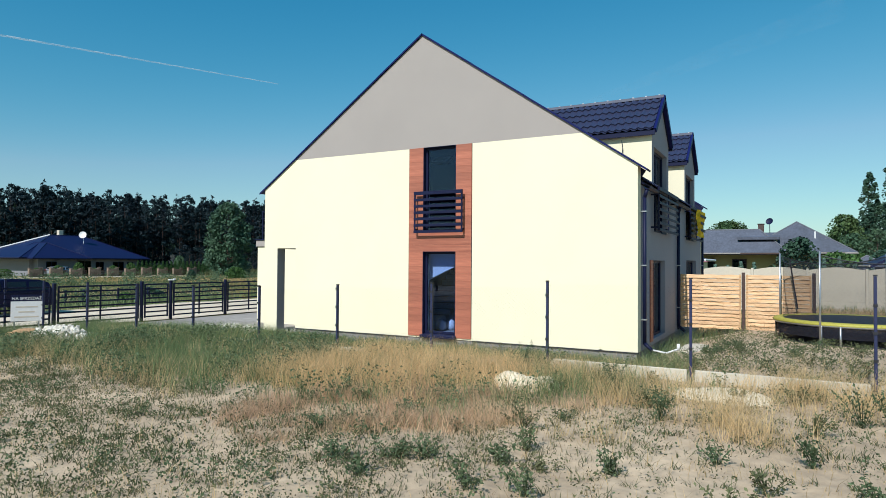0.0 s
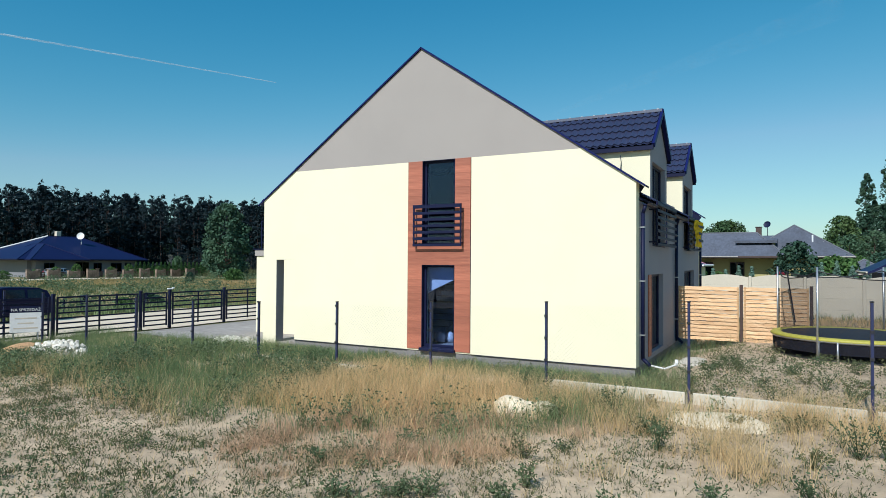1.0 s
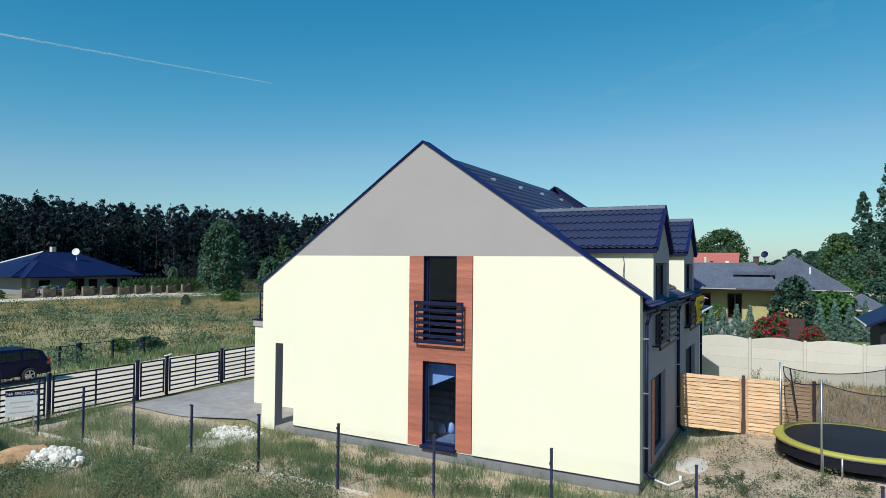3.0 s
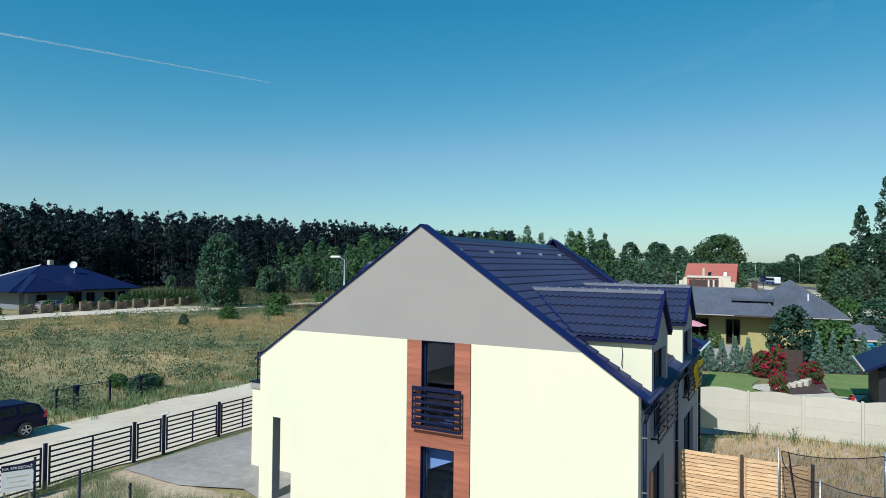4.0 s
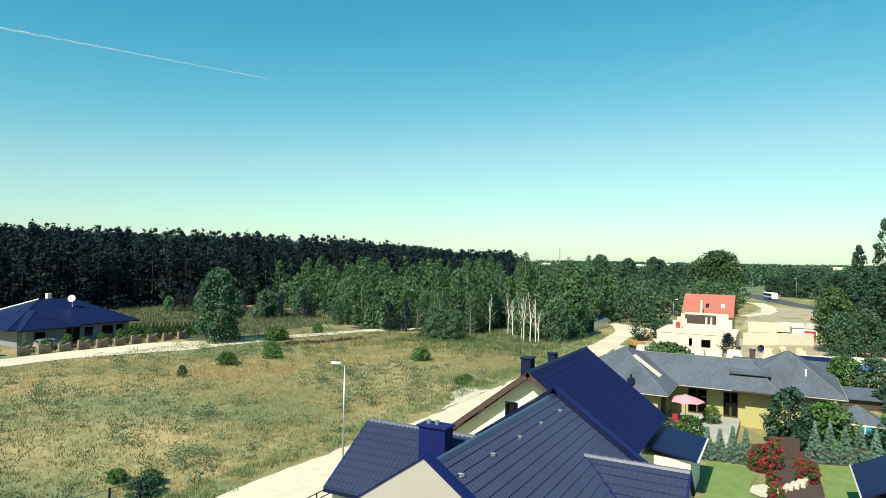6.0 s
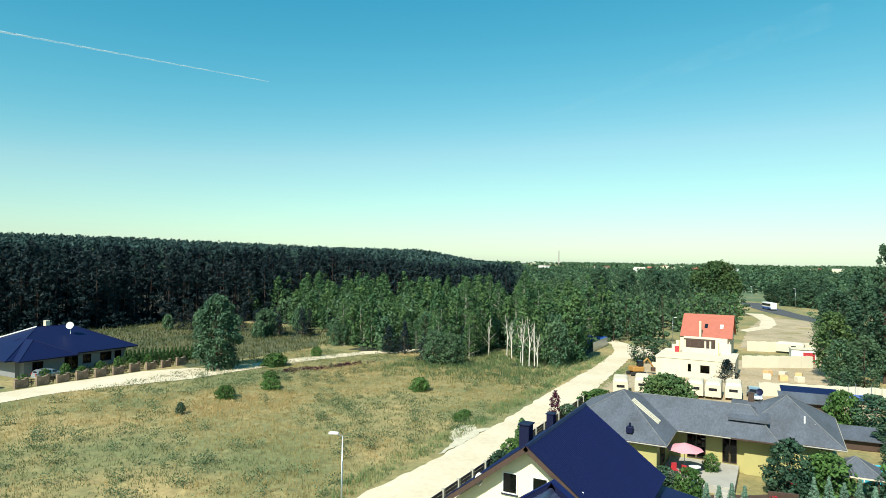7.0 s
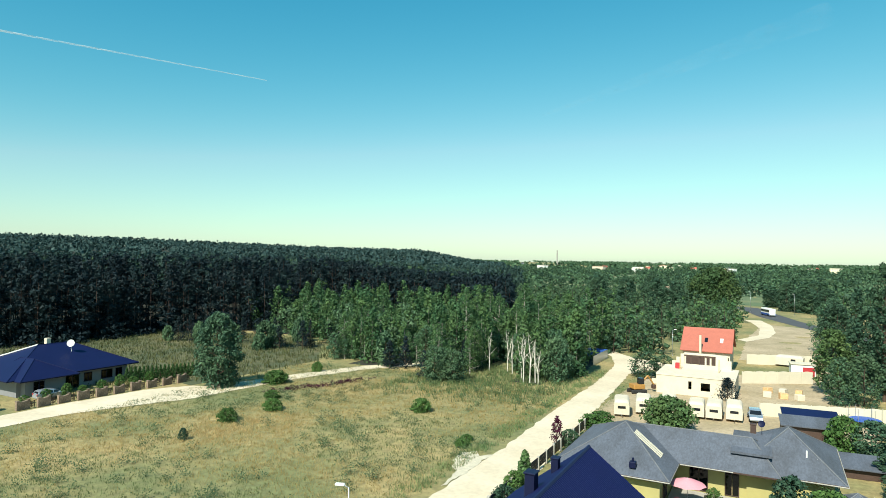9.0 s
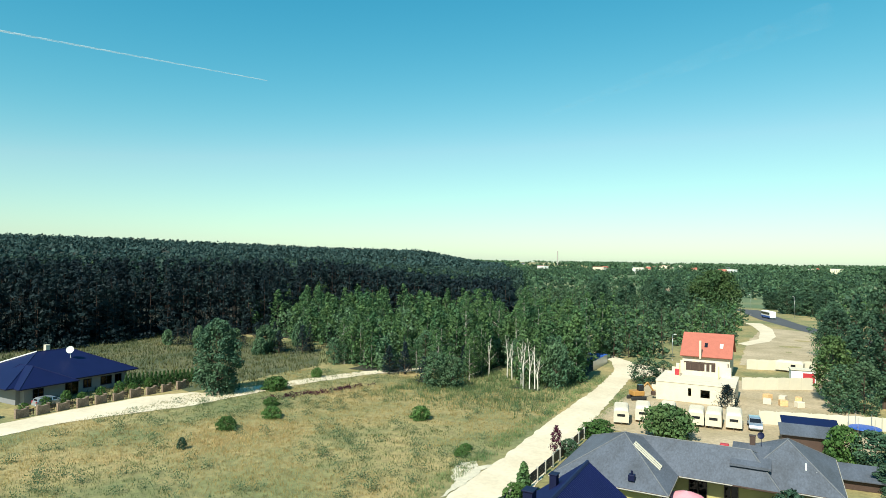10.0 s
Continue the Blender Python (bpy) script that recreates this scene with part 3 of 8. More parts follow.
part("plinth_trim", Shape().box(-10.58, -0.012, 0.248, DX0 - 0.5, 0.06, 0.262).box(DX1 + 0.5, -0.012, 0.248, 0.012, 0.06, 0.262), GRAPH, house)

# garden side: openings (y0, y1, z0, z1) in the wall at x = 0
OPEN = [(1.75, 3.6, 0.4, 2.45), (2.0, 3.9, 3.2, 5.45), (7.75, 10.2, 0.4, 2.5), (7.65, 9.55, 3.2, 5.45)]
D1, D2, DW = 2.95, 8.6, 1.36
side = Shape()
side.weld = True


def fill(shape, y0, y1, z0, z1, holes, x0, x1):
    """A wall strip between two heights with openings cut through it."""
    ys = sorted({y0, y1, *[h[0] for h in holes], *[h[1] for h in holes]})
    for a, b in zip(ys, ys[1:]):
        cuts = sorted((h[2], h[3]) for h in holes if h[0] <= a and h[1] >= b)
        z = z0
        for c, d in cuts:
            if c > z:
                shape.box(x0, a, z, x1, b, min(c, z1))
            z = d
        if z < z1:
            shape.box(x0, a, z, x1, b, z1)


fill(side, T, L - T, 0.26, HEAD, [(a, b, c, min(d, HEAD)) for a, b, c, d in OPEN], -T, 0)
for c, (a, b, _, z1) in ((D1, OPEN[1]), (D2, OPEN[3])):
    lo, hi = c - DW + 0.12, c + DW - 0.12
    top = 6.98
    def gz(y, c=c, top=top):
        return top - 0.06 - abs(y - c) * 0.87
    side.prism([(lo, HEAD), (a, HEAD), (a, z1), (b, z1), (b, HEAD), (hi, HEAD), (hi, gz(hi)), (c, top - 0.06), (lo, gz(lo))], -T, 0, "x")
    for y in (lo - 0.005, hi - 0.245):
        part("dormer_cheek", Shape().prism([(-0.004, HEAD), (-0.004, gz(lo) - 0.01), (-2.4, gz(lo) - 0.01), (-2.4, HEAD)], y, y + 0.25, "y"), CREAM, house, "cream rendered dormer cheek")
# The grey of this wall is shade on cream, held in the colour.
part("wall", side, SHADECREAM, house, "garden wall with dormer fronts, cream greyed to stand for shade")
back = Shape().prism([(-W, 0), (0, 0), (0, EAVE), (MID, RIDGE - 0.05), (-W, EAVE)], L - T, L)
part("wall", back, CREAM, house)
part("wall", Shape().box(-W, 2.5 + T, 0, -W + T, L - T, HEAD), CREAM, house)
# Porch walls and ceiling get the same greyed cream for their shade.
part("wall", Shape().box(-10.58, T, 0.1, -10.58 + T, 2.5, 2.78), SHADECREAM, house)
part("wall", Shape().box(-W, 2.5, 0.1, -10.58, 2.5 + T, 2.78), SHADECREAM, house)
part("porch_ceiling", Shape().box(-W, T, 2.78, -10.58, 2.5, 2.9), SHADECREAM, house)
# Added plate: its grey stands for the shade on the cream reveal.
part("reveal_lining", Shape().box(-11.356, 0.006, 0.13, -11.35, T, 2.776), SHADECREAM, house, "thin grey plate that darkens the shaded porch reveal")
part("porch_floor", Shape().box(-W + 0.1, 0.06, -0.1, -10.58, 2.5, 0.13), PAVE, house)

# entrance block with a terrace on its roof
block = Shape().box(-14.75, 2.5, 0, -W, 9.6, 2.92)
part("entrance_block", block, CREAM, house)
part("parapet", Shape().box(-14.80, 2.44, 2.924, -W, 9.66, 3.16, 0.01), TAUPE, house)
part("parapet_cap", Shape().box(-14.84, 2.40, 3.164, -W - 0.004, 9.70, 3.20, 0.006), GRAPH, house)
for (a, b) in (((-14.6, 2.6), (-12.1, 2.6)), ((-14.6, 2.6), (-14.6, 9.4))):
    n = 3 if a[1] == b[1] else 5
    for i in range(n):
        p = Vector(a).lerp(Vector(b), i / (n - 1))
        if a[1] != b[1] or i:
            part("post", Shape().box(p.x - 0.02, p.y - 0.02, 3.2, p.x + 0.02, p.y + 0.02, 4.28), GRAPH, house)
    for z in (3.45, 3.72, 3.99, 4.26):
        part("rail", Shape().rod((*a, z), (*b, z), 0.022, n=6), GRAPH, house)

# roof
roof = Shape()
for s in (-1, 1):
    ex = MID + s * (W / 2 + 0.10)
    top, low = RIDGE + 0.03 - DROP, roof_z(ex) + 0.03 - DROP
    roof.slab([(MID, T, top), (ex, T, low), (ex, L - T, low), (MID, L - T, top)], 0.05)
roof_ob = part("roof", roof, GRAPH, house, "dark pressed-metal tile roof between raised gables")
slope_len = (W / 2 + 0.10) * math.hypot(1, PITCH)
for s in (-1, 1):
    part("tile_sheet", tile_slope((MID, T + 0.05, RIDGE + 0.04 - DROP), (0, 1, 0), Vector((s, 0, -PITCH)), L - 2 * T - 0.1, slope_len, 0.345, 0.19, 0.040), TILE, roof_ob)


def coping(s, y0, y1):
    """Folded metal coping over a raised gable: overlapping lengths with drip edges, and the upstand towards the tiles."""
    ex = MID + s * (W / 2 + 0.22)
    n = 4
    for k in range(n):
        a, b = MID + (ex - MID) * k / n, MID + (ex - MID) * (k + 1) / n
        za, zb = roof_z(a) + 0.038, roof_z(b) + 0.038 + 0.006
        c = Shape().slab([(a, y0, za), (b, y0, zb), (b, y1, zb), (a, y1, za)], 0.025)
        for y in (y0, y1 - 0.02):
            c.slab([(a, y, za - 0.026), (b, y, zb - 0.026), (b, y + 0.02, zb - 0.026), (a, y + 0.02, za - 0.026)], 0.022)
        part("coping", c, FLASH, roof_ob, "folded dark-blue metal coping of the raised gable")


for s in (-1, 1):
    ex = MID + s * (W / 2 + 0.12)
    for y0, y1, face in ((-0.05, T + 0.06, T + 0.004), (L - T - 0.06, L + 0.05, L - T - 0.034)):
        coping(s, y0, y1)
        up = Shape().slab([(MID, face, RIDGE - 0.02), (ex, face, roof_z(ex) - 0.02), (ex, face + 0.03, roof_z(ex) - 0.02), (MID, face + 0.03, RIDGE - 0.02)], 0.34)
        part("upstand", up, GRAPH, roof_ob, "dark upstand flashing behind the coping")
part("ridge_cap", Shape().prism([(MID - 0.16, RIDGE + 0.0 - DROP), (MID - 0.07, RIDGE + 0.12 - DROP), (MID + 0.07, RIDGE + 0.12 - DROP), (MID + 0.16, RIDGE - DROP)], T + 0.06, L - T - 0.06), TILE, roof_ob)
for y in (1.12, 3.42, 5.78, 8.04, 10.45):
    x = MID + 0.64
    z = roof_z(x) - DROP
    part("roof_vent", Shape().box(x - 0.10, y - 0.06, z + 0.04, x + 0.09, y + 0.06, z + 0.16, 0.02), STEEL, roof_ob, "pale metal roof vent")


def dormer(cy, half, top, fx, s, reach):
    """A gabled dormer whose front stands over the eaves wall; s: towards +x or -x."""
    slope = 0.87 if s > 0 else 0.66
    d = Shape()
    for t in (-1, 1):
        ey = cy + t * half
        ez = top - half * slope
        d.slab([(fx, cy, top), (fx, ey, ez), (fx - s * reach, ey, ez), (fx - s * reach, cy, top)], 0.08)
    ob = part("dormer_roof", d, GRAPH, house, "small gabled dormer roof in dark tile")
    for t in (-1, 1):
        part("tile_sheet", tile_slope((fx - s * reach, cy, top + 0.012), (s, 0, 0), (0, t, -slope), reach - 0.04, half * math.hypot(1, slope) + 0.03, 0.345, 0.19, 0.040), TILE, ob)
        ey, ez = cy + t * half, top - half * slope
        part("verge", Shape().slab([(fx - s * 0.06, cy, top + 0.065), (fx + s * 0.03, cy, top + 0.065), (fx + s * 0.03, ey, ez + 0.065), (fx - s * 0.06, ey, ez + 0.065)], 0.13), FLASH, ob)
        part("fascia", Shape().box(min(fx, fx - s * (reach - 1.2)), ey - 0.03, ez - 0.10, max(fx, fx - s * (reach - 1.2)), ey + 0.03, ez + 0.02), GRAPH, ob)
    cap = Shape().prism([(cy - 0.13, top - 0.03), (cy - 0.07, top + 0.055), (cy, top + 0.08), (cy + 0.07, top + 0.055), (cy + 0.13, top - 0.03)], fx, fx - s * reach, "x")
    part("ridge_cap", cap, RIDGECAP, ob)
    for i in range(int(reach / 0.36)):
        x = fx - s * (i * 0.36 + 0.1)
        part("ridge_clip", Shape().box(min(x, x - s * 0.05), cy - 0.03, top + 0.06, max(x, x - s * 0.05), cy + 0.03, top + 0.09), STEEL, ob, "pale ridge clip")
    return ob


for cy in (D1, D2):
    for t in (-1, 1):
        part("valley", Shape().rod((-3.74, cy, 7.02), (-2.08, cy + t * DW, 5.90), 0.035, n=6), FLASH, roof_ob, "dark valley flashing")
dormer(D1, DW, 6.98, 0.10, 1, 3.85)
dormer(D2, DW, 6.98, 0.10, 1, 3.85)
dormer(6.3, 2.95, 7.68, -W - 0.22, -1, 5.2)
wd = Shape().prism([(3.6, HEAD), (9.0, HEAD), (9.0, 5.66), (6.3, 7.55), (3.6, 5.66)], -W, -W + 0.3, "x").box(-W + 0.3, 3.6, HEAD - 0.2, -W + 2.3, 3.85, 5.7).box(-W + 0.3, 8.75, HEAD - 0.2, -W + 2.3, 9.0, 5.7)
part("dormer_wall", wd, CREAM, house)
for c in (D1 - DW + 0.12, D2 - DW + 0.12):
    wire = Shape().rod((-0.75, c, 5.05), (-0.75, c - 0.12, 5.12), 0.012, n=6).rod((-0.75, c - 0.12, 5.12), (-0.74, c - 0.05, 5.42), 0.010, n=6).rod((-0.74, c - 0.05, 5.42), (-0.76, c - 0.08, 5.62), 0.008, n=6)
    part("cable", wire, GRAPH, house, "loose cable end for a wall lamp")

chim = thing("chimney", "dark clad roof chimney with a folded metal cap", "chimney", (-8.25, 4.9, 6.9))
part("shaft", Shape().box(-0.55, -0.32, -0.55, 0.55, 0.32, 1.36, 0.02), FLASH, chim)
part("cap", Shape().box(-0.62, -0.40, 1.364, 0.62, 0.40, 1.44, 0.02), FLASH, chim, "folded metal cap")
for x in (-0.3, 0.05):
    part("flue", Shape().rod((x, 0, 1.44), (x, 0, 1.58), 0.09, n=12), STEEL, chim)

# gutters and downpipes
for x, s in ((0.09, 1),):
    for a, b in ((T, D1 - DW), (D1 + DW, D2 - DW), (D2 + DW, L - T)):
        g = Shape()
        for i in range(7):
            t0, t1 = math.pi * i / 7, math.pi * (i + 1) / 7
            p = [(x + 0.05 - 0.075 * math.cos(t), 4.22 - 0.075 * math.sin(t)) for t in (t0, t1)]
            g.slab([(p[0][0], a, p[0][1]), (p[0][0], b, p[0][1]), (p[1][0], b, p[1][1]), (p[1][0], a, p[1][1])], 0.006)
        part("gutter", g, GRAPH, house, "graphite half-round gutter")
for y in (0.40, 5.55, 11.5):
    pipe = Shape().rod((0.14, y, 4.17), (0.075, y, 3.95), 0.045, n=10).rod((0.075, y, 3.97), (0.075, y, 0.42), 0.045, n=10).rod((0.075, y, 0.44), (0.26, y - 0.02, 0.28), 0.045, n=10)
    ob = part("downpipe", pipe, GRAPH, house, "graphite downpipe", True)
    for z in (3.6, 2.3, 1.0):
        part("bracket", Shape().box(0.0, y - 0.055, z, 0.125, y + 0.055, z + 0.03), STEEL, ob)
part("wall_joint", Shape().box(0.001, 5.80, 0.3, 0.05, 5.98, 4.2), GRAPH, house, "dark joint cover between the two homes")

# windows of the gable and the cladding round them
pane_unit(house, pose(DX0, 0.10, 0.37), DX1 - DX0, 2.29, (), sill=True, name="glazed_door")
pane_unit(house, pose(DX0, 0.10, 3.21), DX1 - DX0, 2.37, ())
reveal = Shape()
for z0, z1 in ((0.36, 2.66), (3.2, BAND)):
    reveal.box(DX0, -0.03, z0, DX0 + 0.012, 0.10, z1).box(DX1 - 0.012, -0.03, z0, DX1, 0.10, z1).box(DX0, -0.03, z1 - 0.012, DX1, 0.10, z1)
part("reveal", reveal, GRAPH, house)
clad_ob = part("cladding_frame", Shape().box(-6.36, -0.012, 0.30, -6.35, -0.002, BAND).box(-4.37, -0.012, 0.30, -4.36, -0.002, BAND), GRAPH, house)
rail_unit(house, pose(-6.10, 0, 3.17), 1.53, 1.13, 7, 0.17)
part("door_sill", Shape().box(DX0 - 0.04, -0.12, 0.27, DX1 + 0.04, 0.1, 0.35, 0.01), GRAPH, house)
for (a, b, c, d) in OPEN:
    m = Matrix.Translation((-0.12, a, c)) @ pose(0, 0, 0, 0, 0, 90)
    pane_unit(house, m, b - a, d - c, (0.5,), glass=GLASS)
part("cladding_panel", Shape().box(0.002, 1.40, 0.36, 0.03, 1.73, 2.45), CLAD, house, "narrow reddish wood panel beside the terrace door")
for a, b in ((1.55, 4.6), (7.35, 10.5)):
    rail_unit(house, Matrix.Translation((0, a, 3.2)) @ pose(0, 0, 0, 0, 0, 90), b - a, 1.12, 7, 0.2, 3)
# rooms behind the glass
part("floor_slab", Shape().box(-W + T, 2.9, 0.28, -T, L - T, 0.34).box(-10.58, T, 0.28, -T, 2.9, 0.34), CONC, house, "bare screed floor")
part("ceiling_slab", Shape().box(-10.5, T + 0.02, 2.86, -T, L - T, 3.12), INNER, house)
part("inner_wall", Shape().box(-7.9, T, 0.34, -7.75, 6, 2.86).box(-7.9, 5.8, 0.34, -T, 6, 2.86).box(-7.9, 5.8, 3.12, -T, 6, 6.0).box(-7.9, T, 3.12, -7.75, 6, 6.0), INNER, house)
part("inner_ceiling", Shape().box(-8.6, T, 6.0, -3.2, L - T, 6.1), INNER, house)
stair = Shape()
for i in range(14):
    stair.box(-7.4 + i * 0.02, 1.9 + i * 0.24, 0.34 + i * 0.18, -6.3, 2.2 + i * 0.24, 0.5 + i * 0.18)
stair.prism([(1.7, 0.34), (2.1, 0.34), (5.4, 2.75), (5.4, 2.45)], -6.3, -6.22, "x")
part("stairs", stair, WHITE, house, "pale inner stairs")
part("stair_soffit", Shape().prism([(-6.25, 1.72), (-6.25, 2.64), (-5.0, 2.64), (-5.0, 2.28)], 0.40, 0.50), WHITE, house, "white sloping stair soffit")

for i in range(4):
    s = Shape().spin([(0.02, 0), (0.12, 0.02), (0.13, 0.13), (0.10, 0.26), (0.03, 0.31), (0.0, 0.31)], 12)
    single("sack", s, WHITE, "white building sack on the bare floor behind the glass door", "sack", smooth=True, group="sacks", at=(-6.35 + 0.2 * i, 1.25 + 0.2 * (i % 2), 0.345))

banner = thing("banner", "yellow advertising banner with black marks on the balcony rail", "banner", (0.26, 8.35, 3.35))
cloth = Shape()
nn = 10
for i in range(nn):
    for j in range(6):
        def cp(a, b):
            return (0.05 * math.sin(a * 0.9 + b) + 0.03 * b / 6, a * 0.19, b * 0.155)
        cloth.add([cp(i, j), cp(i + 1, j), cp(i + 1, j + 1), cp(i, j + 1)], [(0, 1, 2, 3)])
part("cloth", cloth, BANNERCLOTH, banner)
for j, (a, b) in enumerate(((0.25, 1.5), (0.3, 1.2), (0.2, 1.6))):
    part("mark", Shape().box(0.10, a, 0.18 + j * 0.25, 0.115, b, 0.27 + j * 0.25), BLACK, banner, "unreadable black lettering bar")


# ---------------------------------------------------------------- fences and yard
def front_post(x):
    """A slim post of the plot fence, set in its plinth."""
    z = ground_z(x, -4.15)
    ob = thing("fence_post", "slim graphite steel post of an unfinished mesh fence", "fence post", (x, -4.15, z - 0.3), group="plot fence posts")
    top = max(1.70, 2.03 + 0.036 * x)
    part("post", Shape().box(-0.020, -0.03, 0, 0.020, 0.03, top - z + 0.3, 0.004), POSTPAINT, ob)
    part("cap", Shape().box(-0.027, -0.035, top - z + 0.302, 0.027, 0.035, top - z + 0.325, 0.006), BLACK, ob)
    for k in (0.55, 0.95, 1.35):
        part("clip", Shape().box(-0.03, -0.045, 0.3 + k, 0.03, -0.03, 0.34 + k), BLACK, ob)
    return ob


POSTS = [-19.2, -17.0, -14.76, -12.52, -10.25, -7.95, -5.60, -3.20, -0.75, 1.72, 4.24, 6.75]
for x in POSTS:
    front_post(x)
for a, b in zip(POSTS, POSTS[1:]):
    z = 0.5 * (ground_z(a, -4.15) + ground_z(b, -4.15))
    ob = single("plinth_board", Shape().box(a + 0.06, -4.18, z - 0.12, b - 0.06, -4.12, z + (0.22 if a > -1 else 0.10), 0.01), CONCW,
                "weathered concrete plinth board between fence posts", "plinth board", group="plinth boards")


def wire_bay(a, b):
    """Diamond wire mesh stretched between two posts."""
    z0 = 0.5 * (ground_z(a, -4.15) + ground_z(b, -4.15)) + 0.14
    z1, w, s = max(1.62, 1.95 + 0.036 * 0.5 * (a + b)), b - a - 0.06, 0.075
    h = z1 - z0
    sh = Shape()
    k = -h
    while k < w:
        for up in (False, True):
            p, q = max(0.0, k), min(w, k + h)
            if q - p > 0.01:
                za, zb = p - k, q - k
                sh.rod((p, 0, h - za if up else za), (q, 0, h - zb if up else zb), 0.0006, n=3)
        k += s
    single("wire_mesh", sh.mesh("wire_mesh", GRAPH, False, False), GRAPH, "thin diamond wire mesh stretched between the fence posts", "fence mesh", group="plot fence mesh", at=(a + 0.03, -4.112, z0))


for a, b in zip(POSTS[5:], POSTS[6:]):
    wire_bay(a, b)


def wood_panel(x0, x1, y, z0, z1):
    ob = thing("pine_fence", "fresh pine fence panel of overlapping wavy slats", "fence", (x0, y, z0), group="pine fence panels")
    n = 14
    w, h = x1 - x0, (z1 - z0) / n
    for i in range(n):
        s = Shape()
        v = []
        m = 14
        for k in range(m + 1):
            x = w * k / m
            bow = 0.004 * math.sin(k * 0.9 + i * 1.3)
            lo = i * h - 0.004 + 0.007 * math.sin(k * 1.7 + i * 2.1) + 0.006 * math.sin(k * 4.1 + i * 5.3)
            hi = i * h + h - 0.014 + 0.006 * math.sin(k * 1.3 + i * 3.3)
            v += [(x, bow - 0.034, lo), (x, bow - 0.018, lo), (x, bow + 0.012, hi), (x, bow - 0.004, hi)]
        f = [(4 * k + a, 4 * k + (a + 1) % 4, 4 * k + 4 + (a + 1) % 4, 4 * k + 4 + a) for k in range(m) for a in range(4)] + [(3, 2, 1, 0), (4 * m, 4 * m + 1, 4 * m + 2, 4 * m + 3)]
        part("slat", s.add(v, f), PINE_BOARD, ob)
    for x in (0.02, w - 0.05):
        part("batten", Shape().box(x, -0.055, 0, x + 0.045, -0.03, z1 - z0, 0.004), PINE_BOARD, ob)
    return ob


for x0, x1 in ((0.12, 1.84), (1.96, 3.66)):
    wood_panel(x0, x1, 5.62, 0.42, 2.06)
for x in (1.9, 3.72):
    single("fence_post", Shape().box(x - 0.045, 5.58, 0.1, x + 0.045, 5.67, 2.12, 0.006), BROWNWOOD, "dark stained square wooden post between pine panels", "fence post", group="pine fence posts")

# trampoline
TC, TR_, TZ = Vector((4.60, 4.10)), 1.87, 0.30
tramp = thing("trampoline", "round trampoline with yellow edge pad and black safety net", "trampoline", (TC.x, TC.y, TZ))


def ring_pt(a, r, z):
    return (r * math.cos(a), r * math.sin(a), z)


prof = [(TR_ - 0.26, 0.655), (TR_ - 0.14, 0.685), (TR_ - 0.02, 0.67), (TR_ + 0.03, 0.63), (TR_ + 0.0, 0.58), (TR_ - 0.26, 0.63)]
part("edge_pad", Shape().spin(prof, 40), YELLOW, tramp, "yellow foam edge pad", True)
part("mat", Shape().spin([(0.0, 0.655), (TR_ - 0.24, 0.66), (TR_ - 0.24, 0.65), (0.0, 0.645)], 40), BLACK, tramp, "black jumping mat")
part("frame", Shape().spin([(TR_ - 0.06, 0.60), (TR_ - 0.02, 0.64), (TR_ + 0.02, 0.60), (TR_ - 0.02, 0.56), (TR_ - 0.06, 0.60)], 40), STEEL, tramp, "", True)
NP = 4
ang = [math.radians(-116 + 90 * i) for i in range(NP)]
for i, a in enumerate(ang):
    part("pole", Shape().rod(ring_pt(a, TR_ + 0.05, 0.02), ring_pt(a, TR_ + 0.05, 2.38), 0.024, n=8), STEEL, tramp, "", True)
    b = a + 0.22
    part("leg", Shape().rod(ring_pt(a, TR_, 0.0), ring_pt(a, TR_, 0.60), 0.024, n=8).rod(ring_pt(a, TR_, 0.03), ring_pt(b, TR_, 0.03), 0.024, n=8).rod(ring_pt(b, TR_, 0.03), ring_pt(b, TR_, 0.60), 0.024, n=8), STEEL, tramp, "", True)
net, rimline = Shape(), Shape()
for i in range(NP):
    a0, a1 = ang[i], ang[i] + math.radians(90)
    p, q = Vector(ring_pt(a0, TR_ + 0.02, 2.28)), Vector(ring_pt(a1, TR_ + 0.02, 2.28))
    m, last = 10, None
    for k in range(m + 1):
        t = k / m
        am = a0 + (a1 - a0) * t
        flat, round_ = p.lerp(q, t), Vector(ring_pt(am, TR_ - 0.1, 2.28))
        top = flat.lerp(round_, 0.45) - Vector((0, 0, 0.20 * 4 * t * (1 - t)))
        low = Vector(ring_pt(am, TR_ - 0.22, 0.69))
        if last:
            net.add([last[0], top, low, last[1]], [(0, 1, 2, 3)])
            rimline.rod(last[0], top, 0.014, n=5)
        last = (top, low)
part("net", net, veil("black_safety_net", (0.010, 0.011, 0.020), 0.30), tramp, "thin black safety net")
part("net_rim", rimline, BLACK, tramp)
# Dark band added for the shade between edge pad and ground.
part("skirt", Shape().spin([(TR_ - 0.03, 0.57), (TR_ - 0.05, 0.30), (TR_ - 0.06, 0.30), (TR_ - 0.04, 0.57)], 40), veil("dark_shade_veil", (0.006, 0.006, 0.012), 0.7), tramp, "dark veil band for the shade under the edge pad")
part("zip_flap", Shape().rod(ring_pt(2.4, TR_ - 0.12, 0.8), ring_pt(2.5, TR_ - 0.02, 2.2), 0.02, n=5), BLACK, tramp)
part("label_sheet", Shape().box(-1.66, -0.5, 1.15, -1.65, -0.3, 1.32), GRAPH, tramp)


